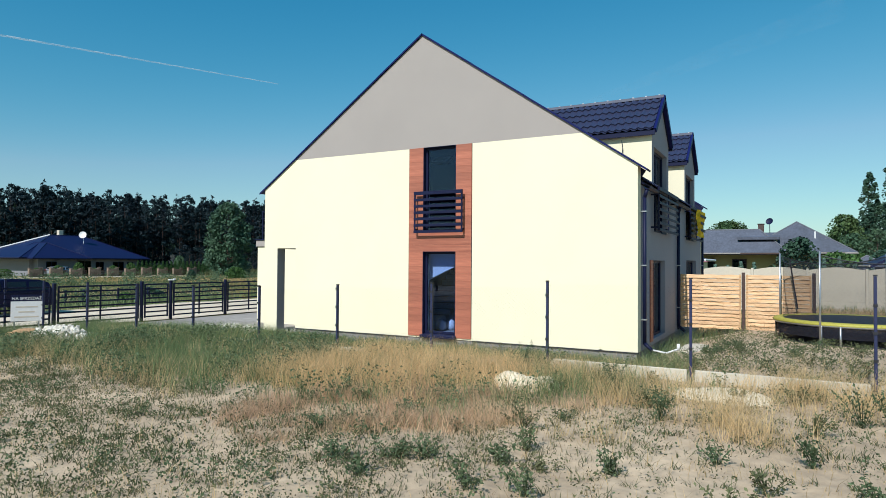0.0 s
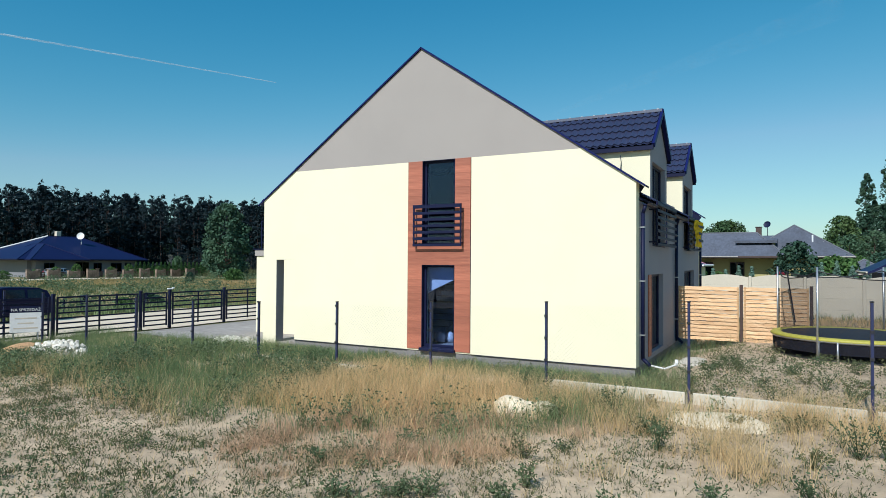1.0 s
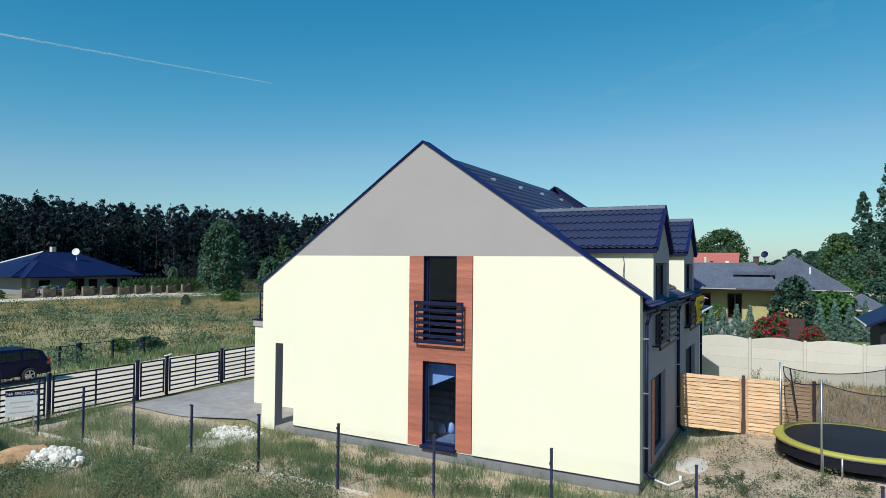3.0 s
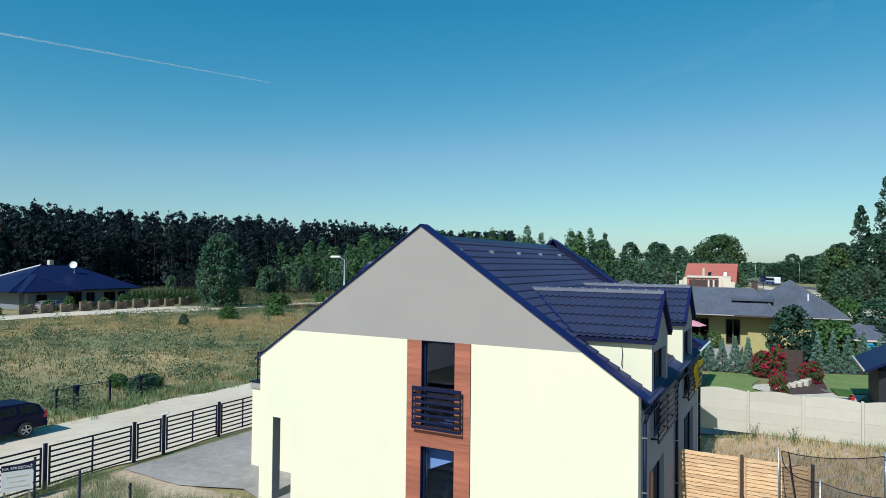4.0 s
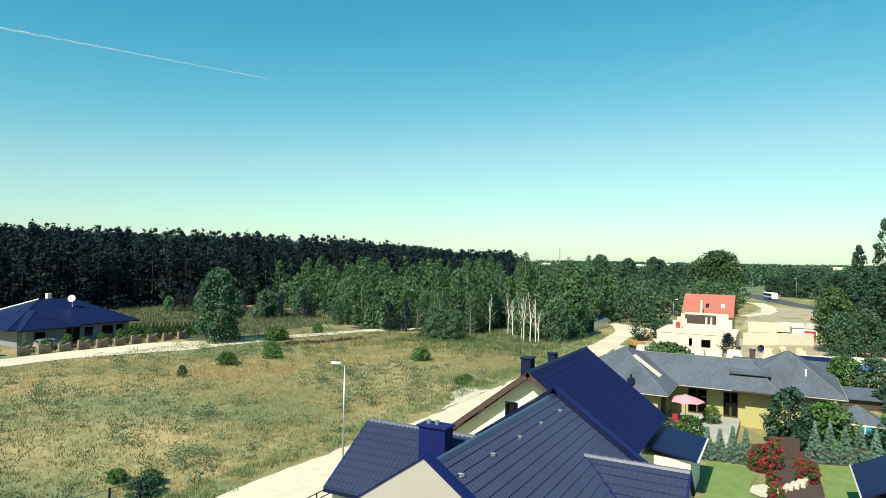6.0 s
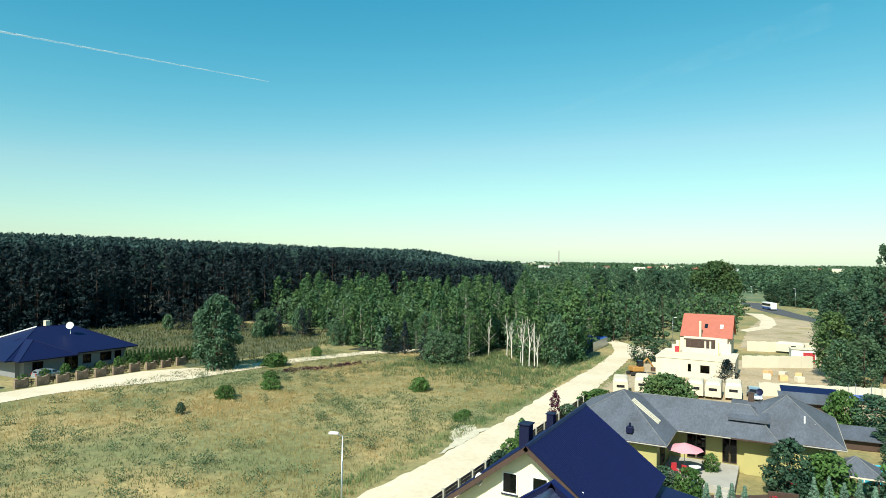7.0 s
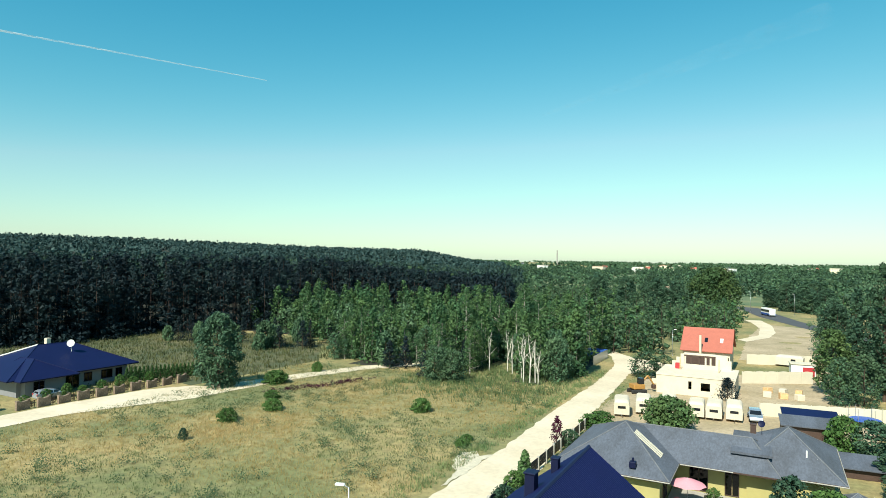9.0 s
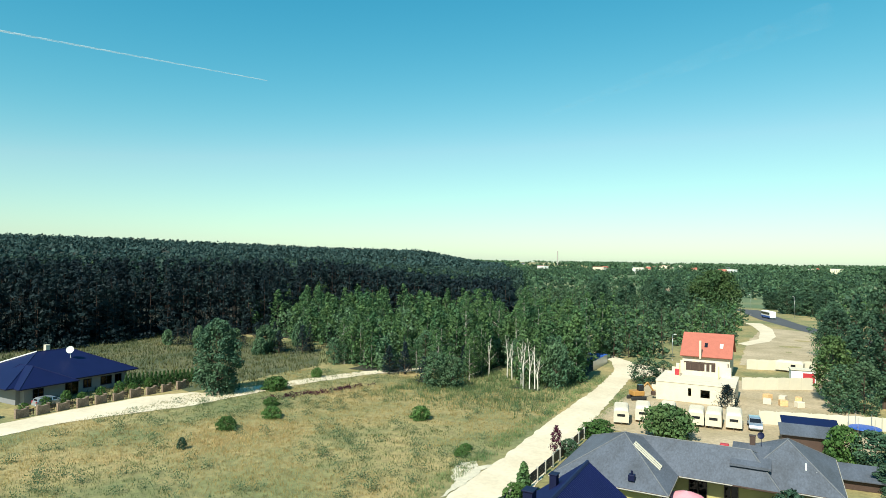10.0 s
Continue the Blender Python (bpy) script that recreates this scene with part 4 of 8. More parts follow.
# Black disc laid on the sand as the shadow below the trampoline.
single("ground_mat", Shape().spin([(0.0, 0.02), (1.85, 0.02), (1.87, 0.0), (0.0, 0.0)], 32), BLACK, "black disc standing in for the shadow under the trampoline", "mat", at=(TC.x, TC.y + 0.1, ground_z(TC.x, TC.y) + 0.03))


# precast concrete garden wall
def wall_bay(x0, x1, y, z0):
    ob = thing("wall_bay", "pale precast concrete wall bay with an arched top", "garden wall", (x0, y, z0), group="concrete wall bays")
    w = x1 - x0
    for i in range(3):
        part("slab", Shape().box(0.06, -0.025, i * 0.48 + 0.003, w - 0.06, 0.025, i * 0.48 + 0.4795, 0.002), CONCW, ob)
    arch = [(0.06, 1.443), (w - 0.06, 1.443)] + [(w - 0.06 - (w - 0.12) * k / 10, 1.80 + 0.12 * math.sin(math.pi * k / 10)) for k in range(11)]
    part("arched_slab", Shape().prism(arch, -0.025, 0.025), CONCW, ob)
    part("post", Shape().box(-0.055, -0.06, 0, 0.055, 0.06, 1.86, 0.015), CONCW, ob)
    return ob


first = wall_bay(-0.5, 1.62, 15.9, 0.36)
for i in range(1, 8):
    copy_thing(first, pose(-0.5 + 2.12 * i, 15.9, 0.36))


# gate and rails along the street
def rail_bay(y0, y1, name, label):
    ob = thing(name, label, "gate", (-18.75, y0, 0.04), group="street gates and rail bays")
    w = y1 - y0
    part("upright", Shape().box(-0.03, 0.02, 0.1, 0.03, 0.07, 1.42, 0.005), GRAPH, ob)
    part("upright", Shape().box(-0.03, w - 0.07, 0.1, 0.03, w - 0.02, 1.42, 0.005), GRAPH, ob)
    if w > 2:
        part("upright", Shape().box(-0.025, w / 2 - 0.025, 0.1, 0.025, w / 2 + 0.025, 1.42, 0.005), GRAPH, ob)
    for i in range(8):
        z = 0.12 + i * 0.178
        part("bar", Shape().box(-0.015, 0.07, z, 0.015, w - 0.07, z + 0.055, 0.004), GRAPH, ob)
    return ob


BAYS = [(-6.4, -2.95), (-2.75, 0.35), (0.55, 1.65), (1.85, 4.45), (4.65, 7.2), (7.4, 10.0)]
for i, (a, b) in enumerate(BAYS):
    rail_bay(a, b, "gate" if i in (2, 3) else "fence_bay", "graphite steel gate of level bars" if i in (2, 3) else "graphite steel fence bay of level bars")
for y in (-6.5, -2.85, 0.45, 1.75, 4.55, 7.3, 10.1):
    ob = thing("gate_post", "square graphite steel gate post on the forecourt edge", "gate post", (-18.75, y, 0.03), group="gate posts")
    part("post", Shape().box(-0.05, -0.05, 0, 0.05, 0.05, 1.5, 0.006), GRAPH, ob)
    part("cap", Shape().box(-0.06, -0.06, 1.503, 0.06, 0.06, 1.53, 0.008), GRAPH, ob)
glove = Shape().box(-0.05, -0.12, 0, 0.05, 0.14, 0.05, 0.02).box(-0.03, 0.1, 0.03, 0.03, 0.22, 0.08, 0.015)
single("rag", glove, WHITE, "white rag lying on top of the gate post", "rag", at=(-18.75, 1.75, 1.562))

# for-sale board
board = thing("sale_board", "white for-sale board with a dark heading on two posts", "sign", (-18.4, -3.9, 0.0), 62)
for x in (-0.33, 0.33):
    part("post", Shape().box(x - 0.025, 0.0, 0, x + 0.025, 0.04, 1.05), STEEL, board)
part("panel", Shape().box(-0.43, -0.02, 0.38, 0.43, 0.0, 1.02, 0.004), WHITE, board)
part("heading_strip", Shape().box(-0.43, -0.024, 1.024, 0.43, 0.0, 1.22, 0.004), GRAPH, board, "dark heading strip")
words = bpy.data.curves.new("heading", 'FONT')
words.body, words.size, words.align_x, words.extrude = "NA SPRZEDA\u017b", 0.125, 'CENTER', 0.002
tmp = new("heading", words)
bpy.context.view_layer.update()
wm = bpy.data.meshes.new_from_object(tmp)
bpy.data.objects.remove(tmp)
wm.transform(pose(0, -0.03, 1.07, 90, 0, 0))
wm.materials.clear()
wm.materials.append(WHITE)
part("heading", wm, WHITE, board, "white heading letters")
for i, w in enumerate((0.30, 0.22, 0.33)):
    part("text_bar", Shape().box(-w, -0.024, 0.82 - i * 0.16, w, -0.021, 0.86 - i * 0.16), BLOCKW, board, "faint unreadable line of text")


# ---------------------------------------------------------------- vehicles
def car(name, paint, label, at, turn, estate=True):
    """A family car, nose along +x, wheels on z = 0."""
    ob = thing(name, label, "car", at, turn)
    low = [(-2.2, 0.30), (2.2, 0.28), (2.24, 0.52), (2.1, 0.76), (1.25, 0.90), (-2.05, 0.98), (-2.24, 0.86), (-2.26, 0.5)]
    body = Shape()

    def ring(profile, half, zs):
        return [(x, s * (half - (0.10 if z < 0.4 else 0.0) - (0.06 if abs(x) > 2 else 0)), z) for s in (-1, 1) for x, z in profile]
    n = len(low)
    v = ring(low, 0.88, 0)
    body.add(v, [tuple(range(n)), tuple(range(2 * n - 1, n - 1, -1))] + [(i, (i + 1) % n, n + (i + 1) % n, n + i) for i in range(n)])
    part("body", body, paint, ob)
    cab = [(-2.12, 0.96), (1.15, 0.90), (0.35, 1.40), (-0.4, 1.48), (-1.55, 1.44), (-1.95, 1.30)]
    k = len(cab)
    v = [(x, s * (0.84 - 0.24 * (z - 0.9)), z) for s in (-1, 1) for x, z in cab]
    part("cabin", Shape().add(v, [tuple(range(k)), tuple(range(2 * k - 1, k - 1, -1))] + [(i, (i + 1) % k, k + (i + 1) % k, k + i) for i in range(k)]), paint, ob)
    for s in (-1, 1):
        for a, b, c, d in ((-1.9, -1.1, -1.72, -1.12), (-1.0, -0.1, -1.0, -0.12), (0.0, 0.95, 0.0, 0.38)):
            z0, z1 = 0.99, 1.36
            y0, y1 = s * (0.845 - 0.24 * (z0 - 0.9) + 0.004), s * (0.845 - 0.24 * (z1 - 0.9) + 0.004)
            part("side_window", Shape().add([(a, y0, z0), (b, y0, z0), (d, y1, z1), (c, y1, z1)], [(0, 1, 2, 3)]), BLACK_GLASS, ob)
        part("mirror", Shape().box(0.62, s * 0.86 - 0.02, 0.95, 0.74, s * 0.98 + 0.02, 1.07, 0.03), paint, ob)
        part("headlight", Shape().box(1.98, s * 0.64 - 0.17, 0.60, 2.225, s * 0.64 + 0.17, 0.74, 0.03), GLASSY, ob, "clear headlight")
        part("tail_light", Shape().box(-2.262, s * 0.72 - 0.09, 0.70, -2.1, s * 0.72 + 0.10, 1.0, 0.02), RED, ob, "red tail light")
        for x in (-1.35, 1.38):
            m = pose(x, s * 0.79, 0.32, 90 * s, 0, 0)
            w = part("wheel", Shape().spin([(0.20, -0.10), (0.30, -0.11), (0.32, -0.06), (0.32, 0.06), (0.30, 0.11), (0.20, 0.10)], 24, m), RUBBER, ob, "", True)
            rim = Shape()
            for t in range(5):
                rim.box(-0.025, 0.02, -0.10, 0.025, 0.2, -0.075, 0, m @ pose(0, 0, 0, 0, 0, 72 * t))
            rim.spin([(0.0, -0.095), (0.05, -0.1), (0.06, -0.07)], 10, m).spin([(0.19, -0.10), (0.215, -0.112), (0.215, -0.06)], 24, m)
            part("rim", rim, STEEL, w)
    part("rear_window", Shape().add([(-2.10, -0.62, 1.04), (-2.10, 0.62, 1.04), (-1.97, 0.56, 1.28), (-1.97, -0.56, 1.28)], [(0, 1, 2, 3)]), BLACK_GLASS, ob)
    part("windscreen", Shape().add([(1.10, -0.74, 0.955), (1.10, 0.74, 0.955), (0.43, 0.66, 1.375), (0.43, -0.66, 1.375)], [(0, 1, 2, 3)]), BLACK_GLASS, ob)
    part("front_bumper", Shape().box(2.1, -0.8, 0.3, 2.29, 0.8, 0.5, 0.05), paint, ob)
    part("rear_bumper", Shape().box(-2.32, -0.8, 0.32, -2.15, 0.8, 0.55, 0.05), paint, ob)
    return ob


BLACK_GLASS = surface("dark_car_glass", (0.012, 0.014, 0.018), 0.08, 0.05, 3, 0.5, 0.0)
GLASSY = surface("clear_lamp_glass", (0.55, 0.57, 0.6), 0.12, 0.05, 6, 0.5, 0.0)
car("car", NAVY, "navy estate car parked on the dirt road", (-26.5, -1.1, 0.06), -90)
car("car", NAVY, "dark blue car standing on the grass by the plot", (-17.2, -7.4, 0.18), 4)
car("car", SILVER, "pale silver car parked in the front garden drive", (-93.4, 40.6, 0.02), 82)
car("car", SILVER, "silver hatchback parked beside the caravans", (-0.1, 82.6, 0.04), -84)


def caravan(at, turn, w=2.1, l=4.6, h=2.35):
    ob = thing("caravan", "cream-white touring caravan with rounded ends and a small window", "caravan", at, turn, group="parked caravans")
    r = [(-w / 2, 0.35), (w / 2, 0.35), (w / 2, h * 0.82), (w / 2 - 0.12, h * 0.95), (w / 2 - 0.35, h), (-w / 2 + 0.35, h), (-w / 2 + 0.12, h * 0.95), (-w / 2, h * 0.82)]
    sh = Shape()
    n = len(r)
    rings = ((-l / 2 + 0.0, 0.82), (-l / 2 + 0.25, 0.95), (-l / 2 + 0.6, 1.0), (l / 2 - 0.6, 1.0), (l / 2 - 0.2, 0.94), (l / 2, 0.8))
    v = [(x * (0.94 + 0.06 * s), y, 0.35 + (z - 0.35) * s) for y, s in rings for x, z in r]
    f = [(k * n + i, k * n + (i + 1) % n, (k + 1) * n + (i + 1) % n, (k + 1) * n + i) for k in range(len(rings) - 1) for i in range(n)] + [tuple(range(n)), tuple(range(len(v) - 1, len(v) - n - 1, -1))]
    part("shell", sh.add(v, f), BLOCKW, ob)
    part("end_window", Shape().box(-w * 0.26, -l / 2 - 0.02, 1.15, w * 0.26, -l / 2 + 0.1, 1.55, 0.03), BLACK_GLASS, ob)
    for s in (-1, 1):
        part("side_window", Shape().box(s * w / 2 - 0.02, -1.2, 1.2, s * w / 2 + 0.02, -0.3, 1.7, 0.01), BLACK_GLASS, ob)
        part("wheel", Shape().spin([(0.0, -0.09), (0.26, -0.09), (0.3, 0), (0.26, 0.09), (0.0, 0.09)], 16, pose(s * (w / 2 - 0.12), 0.1, 0.3, 0, 90, 0)), RUBBER, ob)
    part("belt_line", Shape().box(-w / 2 - 0.006, -l / 2 + 0.7, 0.9, w / 2 + 0.006, l / 2 - 0.7, 0.95), CONCW, ob)
    part("hitch", Shape().rod((0, -l / 2 + 0.2, 0.42), (0, -l / 2 - 0.9, 0.42), 0.04, n=6), STEEL, ob)
    return ob


for x, y, tn, l in ((-17.1, 76.6, 12, 4.6), (-14.6, 79.4, 10, 4.6), (-11.4, 81.4, 6, 4.6), (-7.5, 80.8, 4, 4.2), (-5.2, 81.2, 2, 4.6), (-2.7, 81.9, 3, 4.8), (5.0, 138.0, 80, 5.2)):
    caravan((x, y, 0.02), tn, l=l)


# ---------------------------------------------------------------- street lamps
def street_lamp(at, h, turn):
    ob = thing("street_lamp", "slim grey steel street lamp with a flat pale head", "street lamp", at, turn, group="street lamps")
    part("pole", Shape().rod((0, 0, 0), (0, 0, h), 0.07, 0.04, 10), STEEL, ob, "", True)
    part("arm", Shape().rod((0, 0, h - 0.05), (-0.32, 0, h + 0.12), 0.03, 0.03, 8), STEEL, ob, "", True)
    part("head", Shape().box(-0.85, -0.14, h + 0.06, -0.25, 0.14, h + 0.2, 0.04), WHITE, ob, "flat pale lamp head")
    part("base", Shape().box(-0.13, -0.13, 0, 0.13, 0.13, 0.25, 0.02), CONC, ob)
    return ob


street_lamp((-20.25, 15.35, 0), 7.9, 20)
street_lamp((-44, 128, 0), 8.0, 0)
street_lamp((-19, 140, 0), 6.0, 200)
street_lamp((-8, 300, 0), 9.0, 0)
street_lamp((9, 292, 0), 9.0, 0)


# ---------------------------------------------------------------- neighbouring houses
def win(parent, m, w, h, split=(0.5,), fm=None):
    return pane_unit(parent, m, w, h, split, fm or WHITE, True, 0.06, DARKGLASS)


n2 = thing("gabled_house", "cream house with a steep navy metal roof", "house", (-9.7, 18.7, 0))
hw, hr, he, hl = 5.45, 8.08, 3.85, 11.9
part("wall", Shape().prism([(-hw + 0.4, 0), (hw - 0.4, 0), (hw - 0.4, he), (0, hr - 0.25), (-hw + 0.4, he)], 0.5, hl - 0.5), CREAM, n2)
rf = Shape()
for s in (-1, 1):
    rf.slab([(0, -0.35, hr), (s * (hw + 0.25), -0.35, he - 0.1), (s * (hw + 0.25), hl, he - 0.1), (0, hl, hr)], 0.16)
rob = part("roof", rf, BROWNWOOD, n2)
NAVYROOF = surface("navy_metal_roof", (0.006, 0.009, 0.052), 0.5, 0.1, 10, 0.5, 0.02, spec=0.25)
for s in (-1, 1):
    part("tile_sheet", tile_slope((0, -0.35, hr + 0.01), (0, 1, 0), (s, 0, -(hr - he + 0.1) / (hw + 0.25)), hl + 0.35, math.hypot(hw + 0.25, hr - he + 0.1), 0.4, 0.25, 0.02), NAVYROOF, rob)
    part("barge_board", Shape().slab([(0, -0.40, hr + 0.05), (s * (hw + 0.27), -0.40, he - 0.05), (s * (hw + 0.27), -0.36, he - 0.05), (0, -0.36, hr + 0.05)], 0.28), BROWNWOOD, rob)
part("ridge_cap", Shape().prism([(-0.15, hr - 0.02), (-0.06, hr + 0.12), (0.06, hr + 0.12), (0.15, hr - 0.02)], -0.35, hl), NAVYROOF, rob)
for x, z, w in ((-1.75, 4.95, 0.95), (0.1, 4.95, 0.95), (2.2, 4.6, 0.9), (-2.6, 1.0, 1.3), (1.2, 1.0, 1.6)):
    win(n2, pose(x, 0.44, z), w, 1.25, ())
part("chimney", Shape().box(-1.9, 3.5, 5.6, -1.25, 4.3, 8.2, 0.02).box(-1.98, 3.42, 8.204, -1.17, 4.38, 8.3, 0.02), GRAPH, n2, "dark clad chimney")
part("chimney", Shape().box(-1.6, 7.9, 5.6, -1.1, 8.5, 8.0, 0.02).box(-1.66, 7.84, 8.004, -1.04, 8.56, 8.08, 0.02), GRAPH, n2, "dark clad chimney")
part("satellite_dish", Shape().spin([(0.0, 0.0), (0.2, 0.03), (0.38, 0.11), (0.37, 0.12), (0.2, 0.045), (0.0, 0.015)], 18, pose(-3.0, 0.1, 5.6, 75, 0, -30)), WHITE, n2, "white satellite dish")
lean = Shape().slab([(5.0, 6.2, 3.25), (8.3, 6.2, 2.7), (8.3, 11.9, 2.7), (5.0, 11.9, 3.25)], 0.14)
part("lean_to_roof", lean, NAVYROOF, n2)
part("lean_to_wall", Shape().box(4.95, 6.5, 0, 7.9, 11.6, 2.55), CREAM, n2)
part("gutter", Shape().rod((8.36, 6.2, 2.66), (8.36, 11.9, 2.66), 0.06, n=8), WHITE, n2)


def hip_roof(name, x0, x1, y0, y1, ze, ra, rb, zr, parent, material, t=0.18, label="", board=None):
    """A hipped roof over a rectangle; ra and rb are the two ends of its ridge."""
    A, B, C, D = (x0, y0, ze), (x1, y0, ze), (x1, y1, ze), (x0, y1, ze)
    r1, r2 = (*ra, zr), (*rb, zr)
    s = Shape()
    along_y = abs(ra[1] - rb[1]) >= abs(ra[0] - rb[0])
    if ra == rb:
        fs = [(A, B, r1), (B, C, r1), (C, D, r1), (D, A, r1)]
    elif along_y:
        fs = [(A, B, r1), (B, C, r2, r1), (C, D, r2), (D, A, r1, r2)]
    else:
        fs = [(A, B, r2, r1), (B, C, r2), (C, D, r1, r2), (D, A, r1)]
    for q in fs:
        s.slab(q, t)
    ob = part(name, s, material, parent, label)
    hips = Shape()
    for p, r in ((A, r1), (B, r1 if along_y else r2), (C, r2), (D, r2 if along_y else r1)):
        hips.rod(p, r, 0.07, n=6)
    if ra != rb:
        hips.rod(r1, r2, 0.07, n=6)
    part("hip_cap", hips, HIPCAP if material is SHINGLE else material, ob)
    fas = Shape()
    for p, q in ((A, B), (B, C), (C, D), (D, A)):
        d = (Vector(q) - Vector(p)).normalized()
        nn_ = Vector((d.y, -d.x, 0))
        fas.add([Vector(p) + nn_ * 0.02 + Vector((0, 0, 0.02)), Vector(q) + nn_ * 0.02 + Vector((0, 0, 0.02)), Vector(q) + nn_ * 0.02 - Vector((0, 0, 0.11)), Vector(p) + nn_ * 0.02 - Vector((0, 0, 0.11))], [(0, 1, 2, 3)])
    part("fascia", fas, board or BLOCKW, ob, "eaves board")
    return ob


bung = thing("bungalow", "olive-yellow bungalow with grey hipped shingle roofs", "house", (0, 0, 0))
EV = 3.45
part("wall", Shape().box(-14.7, 40.4, 0, -6.2, 53.8, EV - 0.05), OLIVE, bung, "olive-yellow rendered wall")
part("wall", Shape().box(-6.2, 47.2, 0, 0.2, 53.2, EV - 0.05), OLIVE, bung)
part("wall", Shape().box(0.2, 46.9, 0, 6.9, 57.7, EV - 0.05), OLIVE, bung)
hip_roof("roof", -15.6, -5.3, 39.6, 54.6, EV, (-10.4, 46.9), (-10.4, 47.3), 6.25, bung, SHINGLE, label="grey bitumen shingle roof", board=BROWNWOOD)
hip_roof("roof", -13.0, 3.0, 45.4, 54.0, EV - 0.02, (-10.2, 49.4), (0.5, 49.4), 5.65, bung, SHINGLE, board=BROWNWOOD)
hip_roof("roof", -0.75, 7.8, 46.0, 58.6, EV + 0.02, (3.52, 51.9), (3.52, 52.4), 6.42, bung, SHINGLE, board=BROWNWOOD)
part("raised_roof", Shape().slab([(-1.15, 47.0, 4.85), (2.2, 47.0, 4.85), (2.2, 52.4, 5.5), (-1.15, 52.4, 5.5)], 0.22), SHINGLE, bung, "low raised shingle roof between the hipped roofs")
part("raised_wall", Shape().box(-0.85, 47.8, 3.4, 2.0, 52.2, 4.66), OLIVE, bung)
for side_x in (-15.6, -5.3):
    part("gutter", Shape().rod((side_x, 39.6, EV - 0.06), (side_x, 45.3, EV - 0.06), 0.05, n=6), CONC, bung, "pale eaves gutter")
part("gutter", Shape().rod((-15.6, 39.56, EV - 0.06), (-5.3, 39.56, EV - 0.06), 0.05, n=6), CONC, bung, "pale eaves gutter")
part("gutter", Shape().rod((-0.75, 45.94, EV - 0.04), (7.8, 45.94, EV - 0.04), 0.05, n=6), CONC, bung, "pale eaves gutter")
part("gutter", Shape().rod((7.86, 46.0, EV - 0.04), (7.86, 58.5, EV - 0.04), 0.05, n=6), CONC, bung, "pale eaves gutter")
part("gutter", Shape().rod((-5.2, 45.34, EV - 0.06), (-0.8, 45.34, EV - 0.06), 0.05, n=6), CONC, bung, "pale eaves gutter")


def left_wing_z(x):
    """Height of the eastern slope of the bungalow's first roof."""
    return EV + (6.25 - EV) * (x + 5.3) / -5.1


for y in (44.6, 45.1, 45.6):
    part("skylight", Shape().slab([(-9.3, y + 0.7, left_wing_z(-9.3) + 0.08), (-6.6, y - 0.9, left_wing_z(-6.6) + 0.08), (-6.6, y - 0.62, left_wing_z(-6.6) + 0.08), (-9.3, y + 0.98, left_wing_z(-9.3) + 0.08)], 0.05), CONCW, bung, "pale strip rooflight")
part("roof_vent", Shape().box(-8.75, 40.3, 3.9, -8.2, 40.9, 4.45, 0.05).rod((-8.47, 40.6, 4.4), (-8.47, 40.6, 4.75), 0.1, n=8), GRAPH, bung)
part("chimney", Shape().box(0.3, 52.0, 4.0, 0.8, 52.5, 6.25, 0.02).box(0.25, 51.95, 6.253, 0.85, 52.55, 6.34, 0.01), BROWNWOOD, bung, "dark brick chimney")
part("satellite_dish", Shape().spin([(0.0, 0.0), (0.18, 0.02), (0.33, 0.09), (0.32, 0.10), (0.18, 0.035), (0.0, 0.015)], 18, pose(1.3, 51.8, 6.5, 70, 0, -20)).rod((1.3, 52.0, 5.0), (1.3, 51.9, 6.5), 0.03, n=6), GRAPH, bung, "dark satellite dish")
for x, z in ((4.9, 5.0), (5.7, 4.4)):
    part("flue", Shape().rod((x, 48.6, z - 0.5), (x, 48.6, z + 0.35), 0.07, n=8), WHITE, bung)
for m, w in ((pose(-4.6, 47.12, 0.72), 1.6), (pose(-1.6, 47.12, 0.72), 1.2)):
    pane_unit(bung, m, w, 2.2, (0.5,) if w > 1 else (), BROWNWOOD, False, 0.06, DARKGLASS)
pane_unit(bung, Matrix.Translation((-6.12, 42.0, 0.9)) @ pose(0, 0, 0, 0, 0, 90), 2.2, 2.0, (0.5,), BROWNWOOD, False, 0.06, DARKGLASS)
terr = single("terrace", Shape().box(-6.1, 40.5, -0.05, -0.2, 47.15, 0.62, 0.02).box(-1.6, 39.8, -0.05, -0.3, 40.5, 0.4, 0.02).box(-1.6, 39.2, -0.05, -0.3, 39.8, 0.2, 0.02), CONC, "raised stone terrace with steps in front of the bungalow", "terrace", "structure")


def parasol(at):
    ob = thing("parasol", "pink garden parasol, open", "parasol", at)
    can = Shape()
    n = 8
    top = (0, 0, 2.55)
    for i in range(n):
        a, b = 2 * math.pi * i / n, 2 * math.pi * (i + 1) / n
        p, q = (1.55 * math.cos(a), 1.55 * math.sin(a), 2.0), (1.55 * math.cos(b), 1.55 * math.sin(b), 2.0)
        c = (0.85 * math.cos((a + b) / 2), 0.85 * math.sin((a + b) / 2), 2.30)
        mid = (1.45 * math.cos((a + b) / 2), 1.45 * math.sin((a + b) / 2), 2.03)
        can.add([top, p, c, q, mid], [(0, 1, 2), (0, 2, 3), (1, 4, 2), (4, 3, 2)])
    part("canopy", can, PINK, ob, "faded pink canopy", True)
    part("pole", Shape().rod((0, 0, 0), (0, 0, 2.6), 0.025, n=8), STEEL, ob)
    part("base", Shape().spin([(0, 0.08), (0.25, 0.06), (0.28, 0), (0, 0)], 16), CONC, ob)
    return ob


